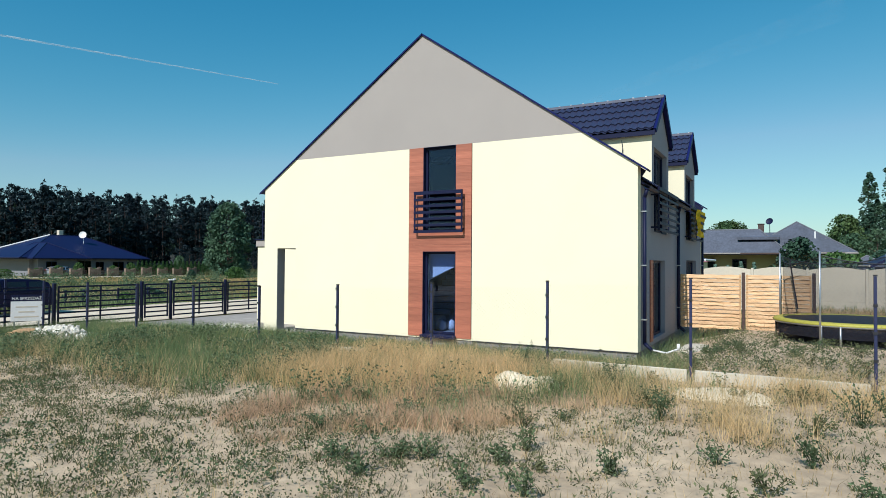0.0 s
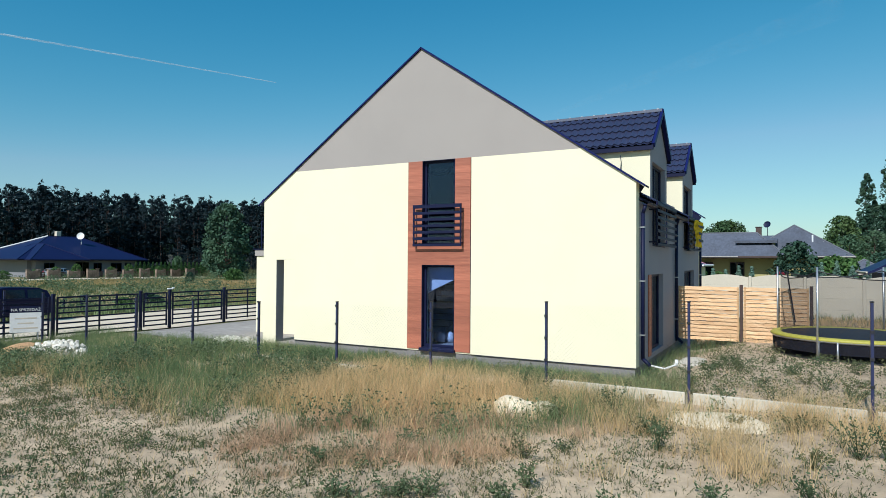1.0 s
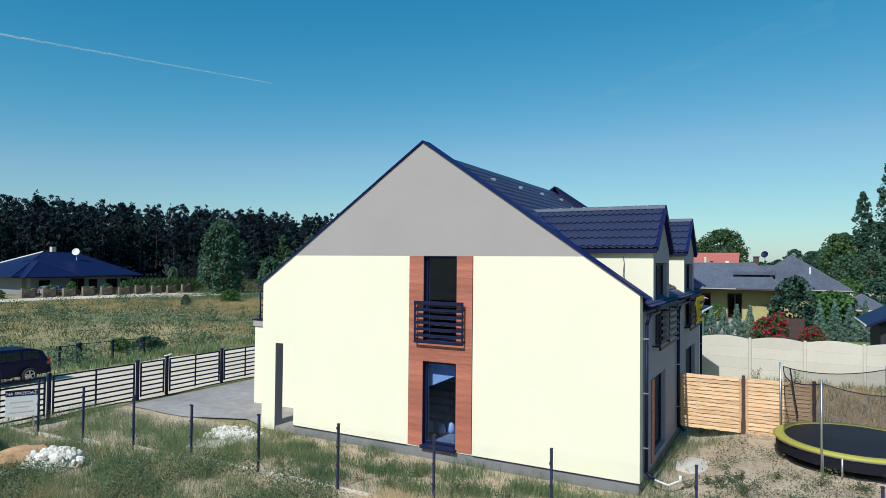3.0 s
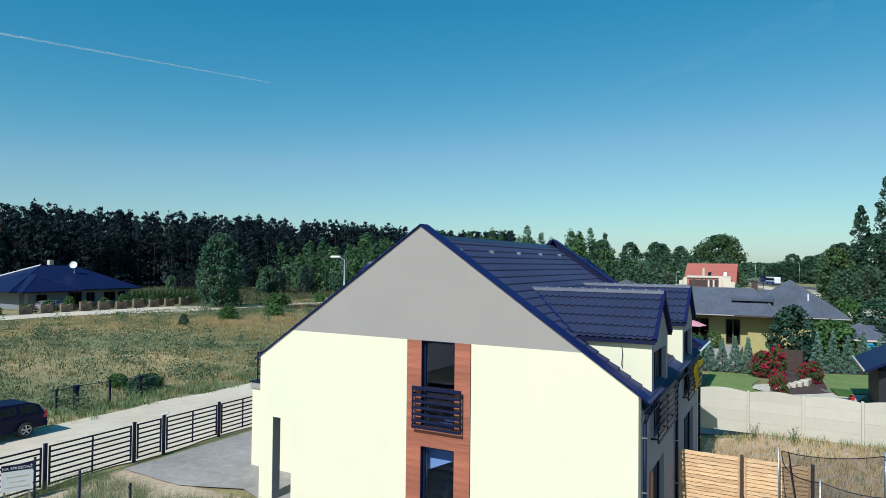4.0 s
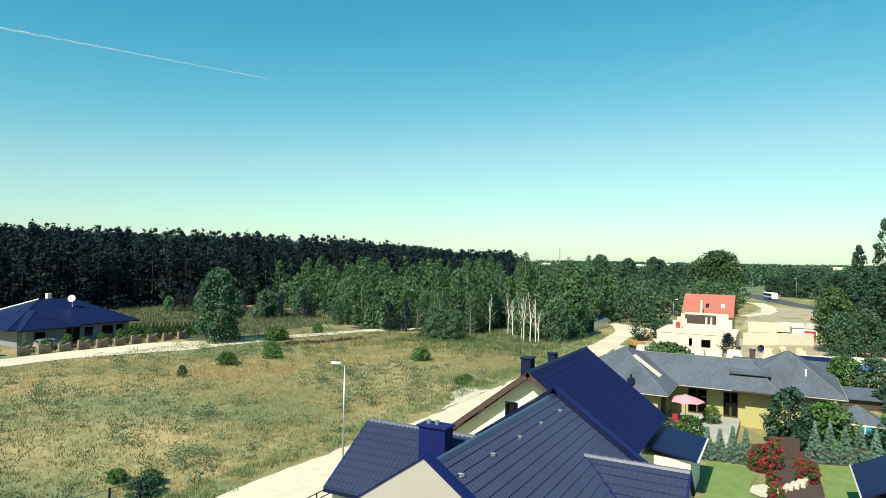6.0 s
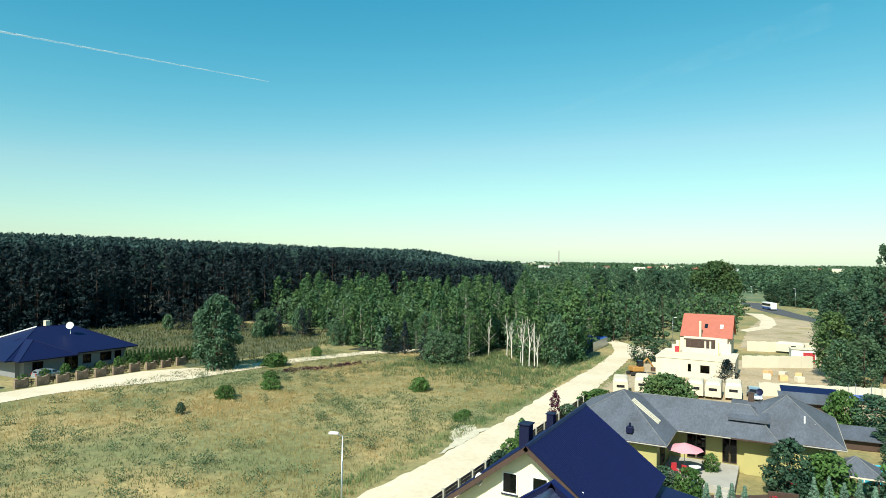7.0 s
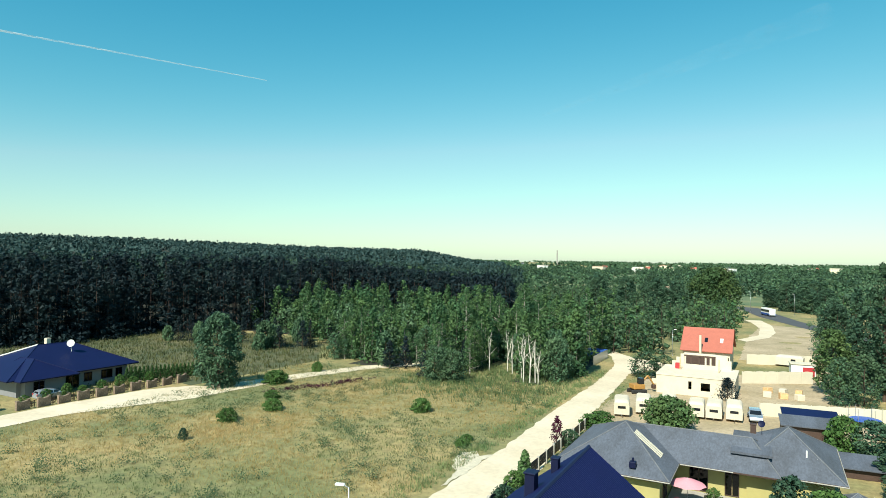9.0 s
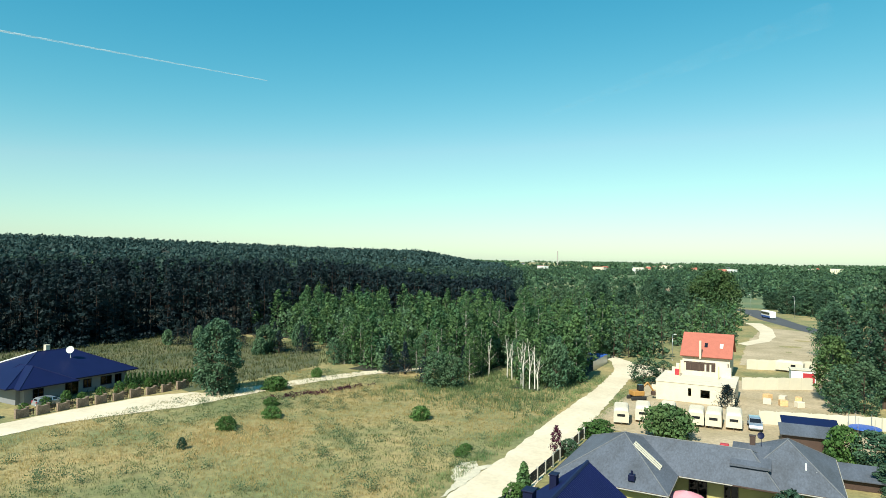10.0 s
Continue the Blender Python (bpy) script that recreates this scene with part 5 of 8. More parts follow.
parasol((-4.25, 42.6, 0.62))
def garden_chair(at, turn, mtl, lab):
    ob = thing("garden_chair", lab, "chair", at, turn, group="garden chairs")
    part("seat", Shape().box(-0.25, -0.25, 0.4, 0.25, 0.25, 0.46, 0.02), mtl, ob)
    part("backrest", Shape().box(-0.25, 0.2, 0.46, 0.25, 0.26, 0.95, 0.02), mtl, ob)
    for x in (-0.22, 0.18):
        for y in (-0.22, 0.18):
            part("leg", Shape().box(x, y, 0, x + 0.04, y + 0.04, 0.4), STEEL, ob)


garden_chair((-4.9, 41.6, 0.62), 30, RED, "bright red plastic garden chair on the terrace")
garden_chair((-4.2, 41.3, 0.62), -20, RED, "bright red plastic garden chair on the terrace")
table = thing("garden_table", "small white garden table under the parasol", "table", (-3.4, 42.4, 0.62))
part("tabletop", Shape().spin([(0, 0.72), (0.5, 0.72), (0.5, 0.69), (0, 0.69)], 18), WHITE, table)
part("leg", Shape().rod((0, 0, 0), (0, 0, 0.7), 0.04, n=8), WHITE, table)

# garden shed and gazebo
shed = thing("garden_shed", "dark timber garden shed with a navy roof", "shed", (9.6, 27.2, 0.0))
part("wall", Shape().box(-2.2, -2.2, 0, 2.4, 2.4, 2.3), BLACK, shed)
part("roof", Shape().slab([(-2.9, -3.0, 2.35), (-2.9, 3.0, 2.35), (0, 3.0, 3.9), (0, -3.0, 3.9)], 0.12).slab([(2.9, -3.0, 2.35), (2.9, 3.0, 2.35), (0, 3.0, 3.9), (0, -3.0, 3.9)], 0.12), NAVYROOF, shed)
part("barge_board", Shape().rod((-2.92, -3.0, 2.36), (-2.92, 3.0, 2.36), 0.05, n=6), BLOCKW, shed)
gaz = thing("gazebo", "small gazebo with a grey shingle roof", "gazebo", (8.4, 45.6, 0))
for x in (-1.4, 1.4):
    for y in (-1.4, 1.4):
        part("post", Shape().box(x - 0.06, y - 0.06, 0, x + 0.06, y + 0.06, 2.1), BROWNWOOD, gaz)
hip_roof("roof", -1.8, 1.8, -1.8, 1.8, 2.05, (0, 0), (0, 0), 3.2, gaz, SHINGLE, 0.1)
barrow = thing("wheelbarrow", "green wheelbarrow tray beside the terrace", "wheelbarrow", (5.9, 27.7, 0.08), 15)
part("tray", Shape().prism([(-0.5, 0.62), (0.5, 0.58), (0.3, 0.28), (-0.25, 0.28)], -0.32, 0.32), HEDGE_LEAF, barrow)
part("wheel", Shape().spin([(0.0, -0.04), (0.16, -0.04), (0.18, 0), (0.16, 0.04), (0.0, 0.04)], 14, pose(0.55, 0, 0.18, 90, 0, 0)), RED, barrow)
part("handle", Shape().rod((-1.0, -0.26, 0.55), (0.5, -0.12, 0.2), 0.02, n=6).rod((-1.0, 0.26, 0.55), (0.5, 0.12, 0.2), 0.02, n=6), STEEL, barrow)
for i in range(5):
    single("stepping_stone", Shape().box(-0.17, -0.75, 0, 0.17, 0.75, 0.12 + 0.07 * i, 0.03), STONE, "pale stone garden step in the mulch bed", "garden step", group="garden steps", at=(2.95 + 0.36 * i, 30.6 + 0.5 * i, 0.0), turn=-12)
for i in range(4):
    single("timber_panel", Shape().box(-0.4, -0.03, 0, 0.4, 0.03, 1.5, 0.01), BROWNWOOD, "brown garden screen board between shrubs", "screen", group="garden screens", at=(2.6 + 0.42 * i, 38.6 + 0.1 * i, 0.0), turn=6)
pool = thing("garden_pool", "round above-ground pool with aqua liner", "pool", (10.9, 50.6, 0))
part("wall", Shape().spin([(1.85, 0), (1.85, 1.0), (1.75, 1.02), (1.72, 0.9)], 28), AQUA, pool)
part("water", Shape().spin([(0, 0.82), (1.74, 0.82), (1.74, 0.8), (0, 0.8)], 28), AQUA, pool)
for i in range(10):
    a = 2 * math.pi * i / 10
    part("upright", Shape().box(1.86, -0.05, 0, 1.92, 0.05, 1.02, 0, pose(0, 0, 0, 0, 0, math.degrees(a))), WHITE, pool)

# fence along the street in front of the neighbours
for i in range(20):
    y = 19.0 + 2.55 * i
    ob = thing("fence_bay", "dark slatted fence bay between pale posts", "fence", (-19.3, y, 0.0), group="street fence bays")
    part("post", Shape().box(-0.13, -0.13, 0, 0.13, 0.13, 1.45, 0.02), CONC, ob)
    for k in range(4):
        part("board", Shape().box(-0.02, 0.18, 0.25 + 0.28 * k, 0.02, 2.37, 0.50 + 0.28 * k, 0.006), BROWNWOOD if i > 12 else GRAPH, ob)

# small mesh fence opposite
OLD_POSTS = [(-31.4, 4.9, 0.05), (-31.6, 6.1, 0.12), (-31.45, 8.0, 0.05), (-31.0, 9.65, 0.07), (-31.2, 1.2, 0.05)]
for x, y, w in OLD_POSTS:
    single("fence_post", Shape().box(-w, -w, 0, w, w, 1.42, 0.01), GRAPH, "old dark post of a sagging mesh fence", "fence post", group="old fence posts", at=(x, y, ground_z(x, y) - 0.05))
for (ax, ay, _), (bx, by, _) in zip(OLD_POSTS[:3], OLD_POSTS[1:4]):
    za, zb = ground_z(ax, ay) - 0.05, ground_z(bx, by) - 0.05
    s = Shape().rod((ax, ay, za + 1.36), (bx, by, zb + 1.32), 0.02, n=5)
    for k in range(1, 9):
        s.rod((ax, ay, za + k * 0.15), (bx, by, zb + k * 0.15), 0.004, n=3)
        px, py = ax + (bx - ax) * k / 9, ay + (by - ay) * k / 9
        s.rod((px, py, za + 0.05), (px, py, za + 1.34), 0.004, n=3)
    single("mesh_panel", s, GRAPH, "thin rusty wire mesh between old posts", "fence mesh", group="old fence mesh")

# ---------------------------------------------------------------- house beyond the field
lh = thing("hip_roofed_house", "white bungalow with a large navy hipped roof", "house", (-104, 48, 0), 0)
part("wall", Shape().box(-7.5, -10, 0, 6.2, 8.2, 2.8).box(5.5, -9.4, 0, 7.4, -3.4, 2.8), SHADEWHITE, lh)
hip_roof("roof", -8.6, 7.4, -12, 9.6, 2.8, (-0.6, -3.2), (-0.6, 2.2), 6.6, lh, NAVYROOF, label="navy tiled hipped roof", board=GRAPH)
hip_roof("roof", 0, 9.0, -11, -2, 2.74, (1.0, -6.6), (4.6, -6.6), 5.2, lh, NAVYROOF, board=GRAPH)
part("chimney", Shape().box(-1.6, -1.6, 5.5, -0.9, -0.9, 7.5, 0.02), BLOCKW, lh, "pale rendered chimney")
part("satellite_dish", Shape().spin([(0.0, 0.0), (0.35, 0.05), (0.6, 0.15), (0.59, 0.165), (0.35, 0.065), (0.0, 0.015)], 18, pose(2.2, 0.6, 6.7, 75, 0, 40)).rod((2.1, 0.8, 5.0), (2.1, 0.7, 6.7), 0.04, n=6), WHITE, lh, "white satellite dish")
part("ridge_light", Shape().rod((-0.6, -3.2, 6.66), (-8.6, -12, 2.9), 0.11, n=6), WHITE, lh, "pale ridge strip")
for y, w in ((-8.2, 1.6), (0.4, 1.4), (3.4, 2.0), (6.0, 1.2)):
    win(lh, Matrix.Translation(((7.46 if y < -3 else 6.26), y, 0.8)) @ pose(0, 0, 0, 0, 0, 90), w, 1.4, fm=GRAPH)
pane_unit(lh, Matrix.Translation((6.26, -2.6, 0.05)) @ pose(0, 0, 0, 0, 0, 90), 2.2, 2.3, (0.5,), BROWNWOOD, False, 0.06, DARKGLASS)
for i in range(10):
    y = 33.6 + 2.72 * i
    x = -89.6 + 0.26 * i
    ob = thing("stone_wall_bay", "sandstone brick garden wall bay beside a dark railing", "garden wall", (x, y, 0), 5, group="garden wall bays")
    h = 1.15 + 0.10 * math.sin(i * 2.3)
    sag = [(0.0, 0.0), (0.0, h + 0.08), (0.35, h + 0.04), (0.9, h - 0.06), (1.5, h + 0.02), (1.85, h + 0.10), (1.85, 0.0)]
    part("panel", Shape().prism(sag, -0.18, 0.18, "x"), BRICK, ob)
    part("cap", Shape().box(-0.24, -0.05, h + 0.10, 0.24, 0.34, h + 0.17, 0.02), BRICK, ob)
    part("cap", Shape().box(-0.24, 1.5, h + 0.12, 0.24, 1.9, h + 0.19, 0.02), BRICK, ob)
    for k in range(3):
        part("rail", Shape().box(-0.02, 1.88, 0.25 + 0.3 * k, 0.02, 2.70, 0.33 + 0.3 * k), BROWNWOOD, ob)
    for k in range(4):
        part("bar", Shape().box(-0.025, 1.95 + 0.2 * k, 0.05, 0.025, 2.03 + 0.2 * k, 1.0), BROWNWOOD, ob)

# ---------------------------------------------------------------- house under construction and the yards behind
uc = thing("unfinished_house", "unfinished white block house with part of a red tiled roof", "house", (-9.3, 95.0, 0))
blk = Shape()
fill_holes = [(-1.0, -0.5, 1.0, 2.3), (0.9, 2.3, 0.9, 2.2)]
xs = sorted({-6.0, 6.0, *[h[0] for h in fill_holes], *[h[1] for h in fill_holes]})
for a, b in zip(xs, xs[1:]):
    hs = [h for h in fill_holes if h[0] <= a and h[1] >= b]
    if hs:
        blk.box(a, 0, 0, b, 0.3, hs[0][2]).box(a, 0, hs[0][3], b, 0.3, 3.0)
    else:
        blk.box(a, 0, 0, b, 0.3, 3.0)
blk.box(-6, 0.3, 0, -5.7, 10, 3.0).box(5.7, 0.3, 0, 6, 10, 3.0).box(-6, 10, 0, 6, 10.3, 3.0)
part("wall", blk, BLOCKW, uc, "white building-block wall")
part("floor_slab", Shape().box(-6.1, -0.1, 3.0, 6.1, 10.4, 3.25), BLOCKW, uc)
tread = [(-8.0, 0.0), (-8.0, 0.9), (-7.3, 0.9), (-7.3, 1.9), (-6.5, 1.9), (-6.5, 2.7), (-5.4, 2.7), (-5.4, 3.6), (-4.6, 3.6), (-4.6, 4.4), (-3.9, 4.4), (-3.9, 5.1), (-3.2, 5.1), (-3.2, 5.7)]
part("stepped_wall", Shape().prism(tread + [(-2.6, 5.7), (-2.6, 0.0)], 7.7, 8.0), BLOCKW, uc, "stepped unfinished block gable")
part("upper_wall", Shape().box(-2.6, 7.7, 0, 2.5, 8.0, 4.0), BLOCKW, uc)
part("stepped_wall", Shape().prism([(2.5, 0), (2.5, 5.9), (4.4, 5.9), (4.4, 5.0), (5.0, 5.0), (5.0, 3.4), (5.6, 3.4), (5.6, 0)], 7.7, 8.0), BLOCKW, uc, "stepped unfinished block gable")
part("lintel", Shape().box(-2.6, 7.6, 5.35, 2.5, 8.1, 5.6), BROWNWOOD, uc, "dark timber lintel")
part("upper_wall", Shape().box(-2.6, 7.7, 5.604, 2.5, 8.0, 5.95), BLOCKW, uc)
for x in (-1.5, -0.1, 0.9, 1.7):
    part("pillar", Shape().box(x - 0.14, 7.72, 4.0, x + 0.14, 7.98, 5.35), BLOCKW if x > 0 else BROWNWOOD, uc)
# Dark panel: the shade inside the openings is put into its colour.
part("inner_wall", Shape().box(-2.6, 10.4, 3.25, 4.4, 10.7, 5.2), BROWNWOOD, uc, "dark panel standing for the shade behind the openings")
for x in (-3.0, 3.2):
    part("prop", Shape().box(x - 0.07, 5.5, 3.25, x + 0.07, 5.64, 5.4), PINE_BOARD, uc, "raw timber prop")
part("roof", Shape().slab([(-5.75, 26.6, 3.95), (4.05, 26.6, 3.95), (4.05, 32.9, 8.15), (-5.75, 32.9, 8.15)], 0.16), REDTILE, uc, "red clay tile roof")
part("roof", Shape().slab([(-5.75, 39.2, 3.95), (4.05, 39.2, 3.95), (4.05, 32.904, 8.15), (-5.75, 32.904, 8.15)], 0.16), REDTILE, uc)
part("rear_wall", Shape().prism([(27.3, 0), (38.5, 0), (38.5, 4.1), (32.9, 7.8), (27.3, 4.1)], -5.3, 3.6, "x"), BLOCKW, uc)
for x in (-1.3, 1.6):
    z0, z1 = 3.95 + 0.667 * 2.4 + 0.08, 3.95 + 0.667 * 3.5 + 0.08
    part("rooflight", Shape().slab([(x, 29.0, z0), (x + 0.6, 29.0, z0), (x + 0.6, 30.1, z1), (x, 30.1, z1)], 0.05), BLACK_GLASS if x < 0 else WHITE, uc)
part("chimney", Shape().box(-2.0, 26.0, 3.6, -1.6, 26.4, 7.2), BLOCKW, uc, "pale block chimney")
single("red_bucket", Shape().box(0, 0, 0, 0.8, 0.6, 1.0, 0.05), RED, "red building bin on the unfinished floor", "bin", at=(-13.2, 101.2, 3.25))
for i in range(6):
    single("pallet", Shape().box(-0.6, -0.5, 0, 0.6, 0.5, 0.9, 0.03), PINE_BOARD if i % 2 else BLOCKW, "stack of building material on a pallet", "pallet", group="pallets",
           at=(1.2 + 2.3 * (i % 3), 100.5 + 4.0 * (i // 3), 0.03), turn=17 * i)
dig = thing("excavator", "ochre excavator standing by the building site", "excavator", (-18.0, 92.5, 0.03), 40)
OCHRE = surface("ochre_machine_paint", (0.40, 0.20, 0.05), 0.6, 0.15, 8, 1, 0.1)
part("body", Shape().box(-1.0, -0.9, 0.7, 1.0, 0.9, 1.5, 0.1), OCHRE, dig)
part("cab", Shape().box(0.0, -0.8, 1.5, 0.9, 0.1, 2.5, 0.08), BLACK_GLASS, dig)
for y in (-0.9, 0.6):
    part("track", Shape().box(-1.4, y, 0, 1.4, y + 0.35, 0.65, 0.15), RUBBER, dig)
part("boom", Shape().rod((0.8, 0.4, 1.4), (2.2, 0.4, 2.7), 0.16, n=6).rod((2.2, 0.4, 2.7), (3.3, 0.4, 1.2), 0.13, n=6), OCHRE, dig)
part("bucket", Shape().box(3.0, 0.1, 0.5, 3.6, 0.8, 1.2, 0.1), BROWNWOOD, dig)


def white_wall(x0, y0, x1, y1, h, n):
    d = Vector((x1 - x0, y1 - y0))
    for i in range(n):
        p = Vector((x0, y0)) + d * (i / n)
        ob = thing("wall_bay", "white precast garden wall bay", "garden wall", (p.x, p.y, 0), math.degrees(math.atan2(d.y, d.x)), group="white wall bays")
        w = d.length / n
        part("slab", Shape().prism([(0.05, 0), (w - 0.05, 0), (w - 0.05, h - 0.1)] + [(w - 0.05 - (w - 0.1) * k / 6, h - 0.1 + 0.14 * math.sin(math.pi * k / 6)) for k in range(1, 6)] + [(0.05, h - 0.1)], -0.03, 0.03), CONCW, ob)
        part("post", Shape().box(-0.06, -0.07, 0, 0.06, 0.07, h), CONCW, ob)


white_wall(0.4, 85.6, 22.0, 92.0, 1.9, 10)
white_wall(-3.0, 111.5, 8.4, 118.0, 2.2, 6)
white_wall(-17.5, 111.0, -14.0, 116.0, 1.6, 3)
white_wall(-3.2, 136.5, 9.5, 140.5, 2.2, 6)
for at, sz, mt, lab in (((3.0, 73.2), (7.0, 4.2), SHINGLE, "low grey felt-roofed garage row"), ((3.2, 78.6), (6.6, 3.4), NAVYROOF, "low shed with a navy roof sheet"), ((8.4, 60.5), (5.2, 4.4), SHINGLE, "small grey lean-to shed")):
    ob = thing("shed", lab, "shed", (*at, 0), 4, group="sheds")
    low = 1.1 if sz[0] < 6 else 1.9
    part("wall", Shape().box(0.2, 0.5, 0, sz[0] - 0.2, sz[1] - 0.2, low - 0.05), BLOCKW if mt is NAVYROOF else BROWNWOOD, ob)
    part("roof", Shape().slab([(0, 0, low), (sz[0], 0, low), (sz[0], sz[1], low + 0.5), (0, sz[1], low + 0.5)], 0.1), mt, ob)
ob = thing("site_cabin", "white site cabin with a red-brown front", "cabin", (5.0, 124.0, 0), 8)
part("body", Shape().box(0, 0, 0, 4.2, 2.6, 2.5, 0.03), WHITE, ob)
part("front_panel", Shape().box(2.0, -0.05, 0.1, 4.0, -0.01, 2.0), RED, ob)
part("roof", Shape().box(-0.15, -0.2, 2.504, 4.35, 2.8, 2.64), CONCW, ob)
pool2 = thing("trampoline", "dark blue trampoline in a far garden", "trampoline", (13.2, 87.4, 0))
part("mat", Shape().spin([(0, 0.82), (1.9, 0.82), (1.95, 0.75), (1.9, 0.7), (0, 0.7)], 24), BLUE, pool2)
for i in range(6):
    a = math.pi / 3 * i
    part("pole", Shape().rod((1.9 * math.cos(a), 1.9 * math.sin(a), 0), (1.9 * math.cos(a), 1.9 * math.sin(a), 2.4), 0.03, n=6), STEEL, pool2)
single("shrine_box", Shape().box(-0.5, -0.4, 0, 0.5, 0.4, 0.9, 0.05), RED, "small red crate in the bungalow yard", "crate", at=(-3.0, 68.5, 0.03))
for i in range(8):
    single("sheet_fence", Shape().box(0, -0.03, 0, 2.4, 0.03, 1.9, 0.01), BLUE if i > 3 else STEEL, "blue sheet-metal fence panel" if i > 3 else "grey mesh fence panel at the plot edge", "fence", group="far fence panels",
           at=(-31.3 - (0.1 if i < 4 else 0.0) - (2.4 * (i - 4) if i > 3 else 0), 116.0 + 3.0 * min(i, 4), 0.05), turn=84 if i < 4 else 176)
bus = thing("coach", "white and blue coach on the asphalt road", "bus", (-0.8, 284, 0.06), -70)
part("body", Shape().box(-5, -1.25, 0.4, 5, 1.25, 3.1, 0.2), WHITE, bus)
part("stripe", Shape().box(-4.9, -1.27, 0.5, 4.9, 1.27, 1.2, 0.02), BLUE, bus)
part("window_band", Shape().box(-4.7, -1.27, 1.7, 4.7, 1.27, 2.6, 0.02), BLACK_GLASS, bus)
for x in (-3.4, 3.2):
    for y in (-1.2, 1.2):
        part("wheel", Shape().spin([(0, -0.14), (0.45, -0.14), (0.48, 0), (0.45, 0.14), (0, 0.14)], 14, pose(x, y, 0.46, 90, 0, 0)), RUBBER, bus)


# far houses of the town
def far_house(x, y, w, d, h, wall, roof_m, turn, flat=False):
    ob = thing("far_house", "distant house among trees", "house", (x, y, ground_z(x, y)), turn, group="far houses")
    part("wall", Shape().box(-w / 2, -d / 2, -1, w / 2, d / 2, h), wall, ob)
    if flat:
        part("roof", Shape().box(-w / 2 - 0.3, -d / 2 - 0.3, h, w / 2 + 0.3, d / 2 + 0.3, h + 0.5), roof_m, ob)
    else:
        part("roof", Shape().prism([(-d / 2 - 0.5, h), (d / 2 + 0.5, h), (0, h + d * 0.38)], -w / 2 - 0.4, w / 2 + 0.4, "x"), roof_m, ob)
    k = max(2, int(w / 4))
    for i in range(k):
        for j in range(max(1, int(h / 3.2))):
            xx = -w / 2 + (i + 0.5) * w / k
            part("window", Shape().box(xx - 0.6, -d / 2 - 0.03, 0.9 + 3.0 * j, xx + 0.6, -d / 2 + 0.05, 2.3 + 3.0 * j), BLACK_GLASS, ob)


random.seed(5)
far_house(-52, 330, 12, 9, 6, CREAM, BRICK, 10)
for i in range(34):
    y = random.uniform(900, 2600)
    x = -y * 0.33 + random.uniform(-0.05, 0.62) * y
    big = random.random() < 0.35
    far_house(x, y, random.uniform(14, 34) if big else random.uniform(10, 15), random.uniform(10, 14), random.uniform(10, 14) if big else random.uniform(7, 8.5), random.choice([WHITE, CREAM, BLOCKW]), random.choice([REDTILE, REDTILE, SHINGLE, CONCW]), random.uniform(-30, 30), big)
single("far_mast", Shape().rod((330, 1900, 0), (330, 1900, 70), 1.2, 0.5, 6), STEEL, "thin lattice mast on the horizon", "mast")
single("far_mast", Shape().rod((-480, 1500, 0), (-480, 1500, 48), 2.2, 1.6, 8), CONC, "concrete tower beyond the woods", "tower")


# ---------------------------------------------------------------- plants
def unit(n):
    v = rng.normal(size=(n, 3))
    return v / np.linalg.norm(v, axis=1, keepdims=True)


def leaf_tris(c, size, upright=0.0, out=None, wide=0.62):
    """Small leaf sprays, one about each centre; out: the way that they mostly face."""
    n = len(c)
    u = unit(n)
    u[:, 2] = u[:, 2] * (1 - upright) + upright * np.abs(u[:, 2])
    other = unit(n)
    if out is not None:
        nrm = out + unit(n) * 0.5
        nrm /= np.linalg.norm(nrm, axis=1, keepdims=True) + 1e-9
        u = np.cross(nrm, u)
        u /= np.linalg.norm(u, axis=1, keepdims=True) + 1e-9
        other = nrm
    v = np.cross(u, other)
    v /= np.linalg.norm(v, axis=1, keepdims=True) + 1e-9
    s = (np.asarray(size) * rng.uniform(0.6, 1.4, n))[:, None]
    p = np.stack([c + u * s, c + v * s * wide, c - u * s * 0.7, c - v * s * wide], 1).reshape(-1, 3)
    k = np.arange(n)[:, None] * 4
    return p, k + np.array([[0, 1, 2, 3]])


def crown_profile(kind, t):
    """Crown radius over its height, 0 at the foot of the crown and 1 at the top."""
    if kind == "pine":
        return 0.55 + 0.45 * np.sin(np.pi * np.clip(t * 0.9 + 0.12, 0, 1)) - 0.45 * t ** 3
    if kind == "birch":
        return 1.55 * (t + 0.10) ** 0.45 * np.clip(1.02 - t, 0, 1) ** 0.75
    if kind == "spruce":
        return 1.0 - 0.93 * t
    if kind == "poplar":
        return np.sin(np.pi * (0.12 + 0.85 * t)) ** 0.6
    if kind == "cone":
        return np.minimum(1, (1 - t) * 1.25 + 0.04) * np.minimum(1, 0.7 + t * 3)
    return np.sqrt(np.clip(1 - (2 * t - 0.9) ** 2 / 1.25, 0.03, 1))


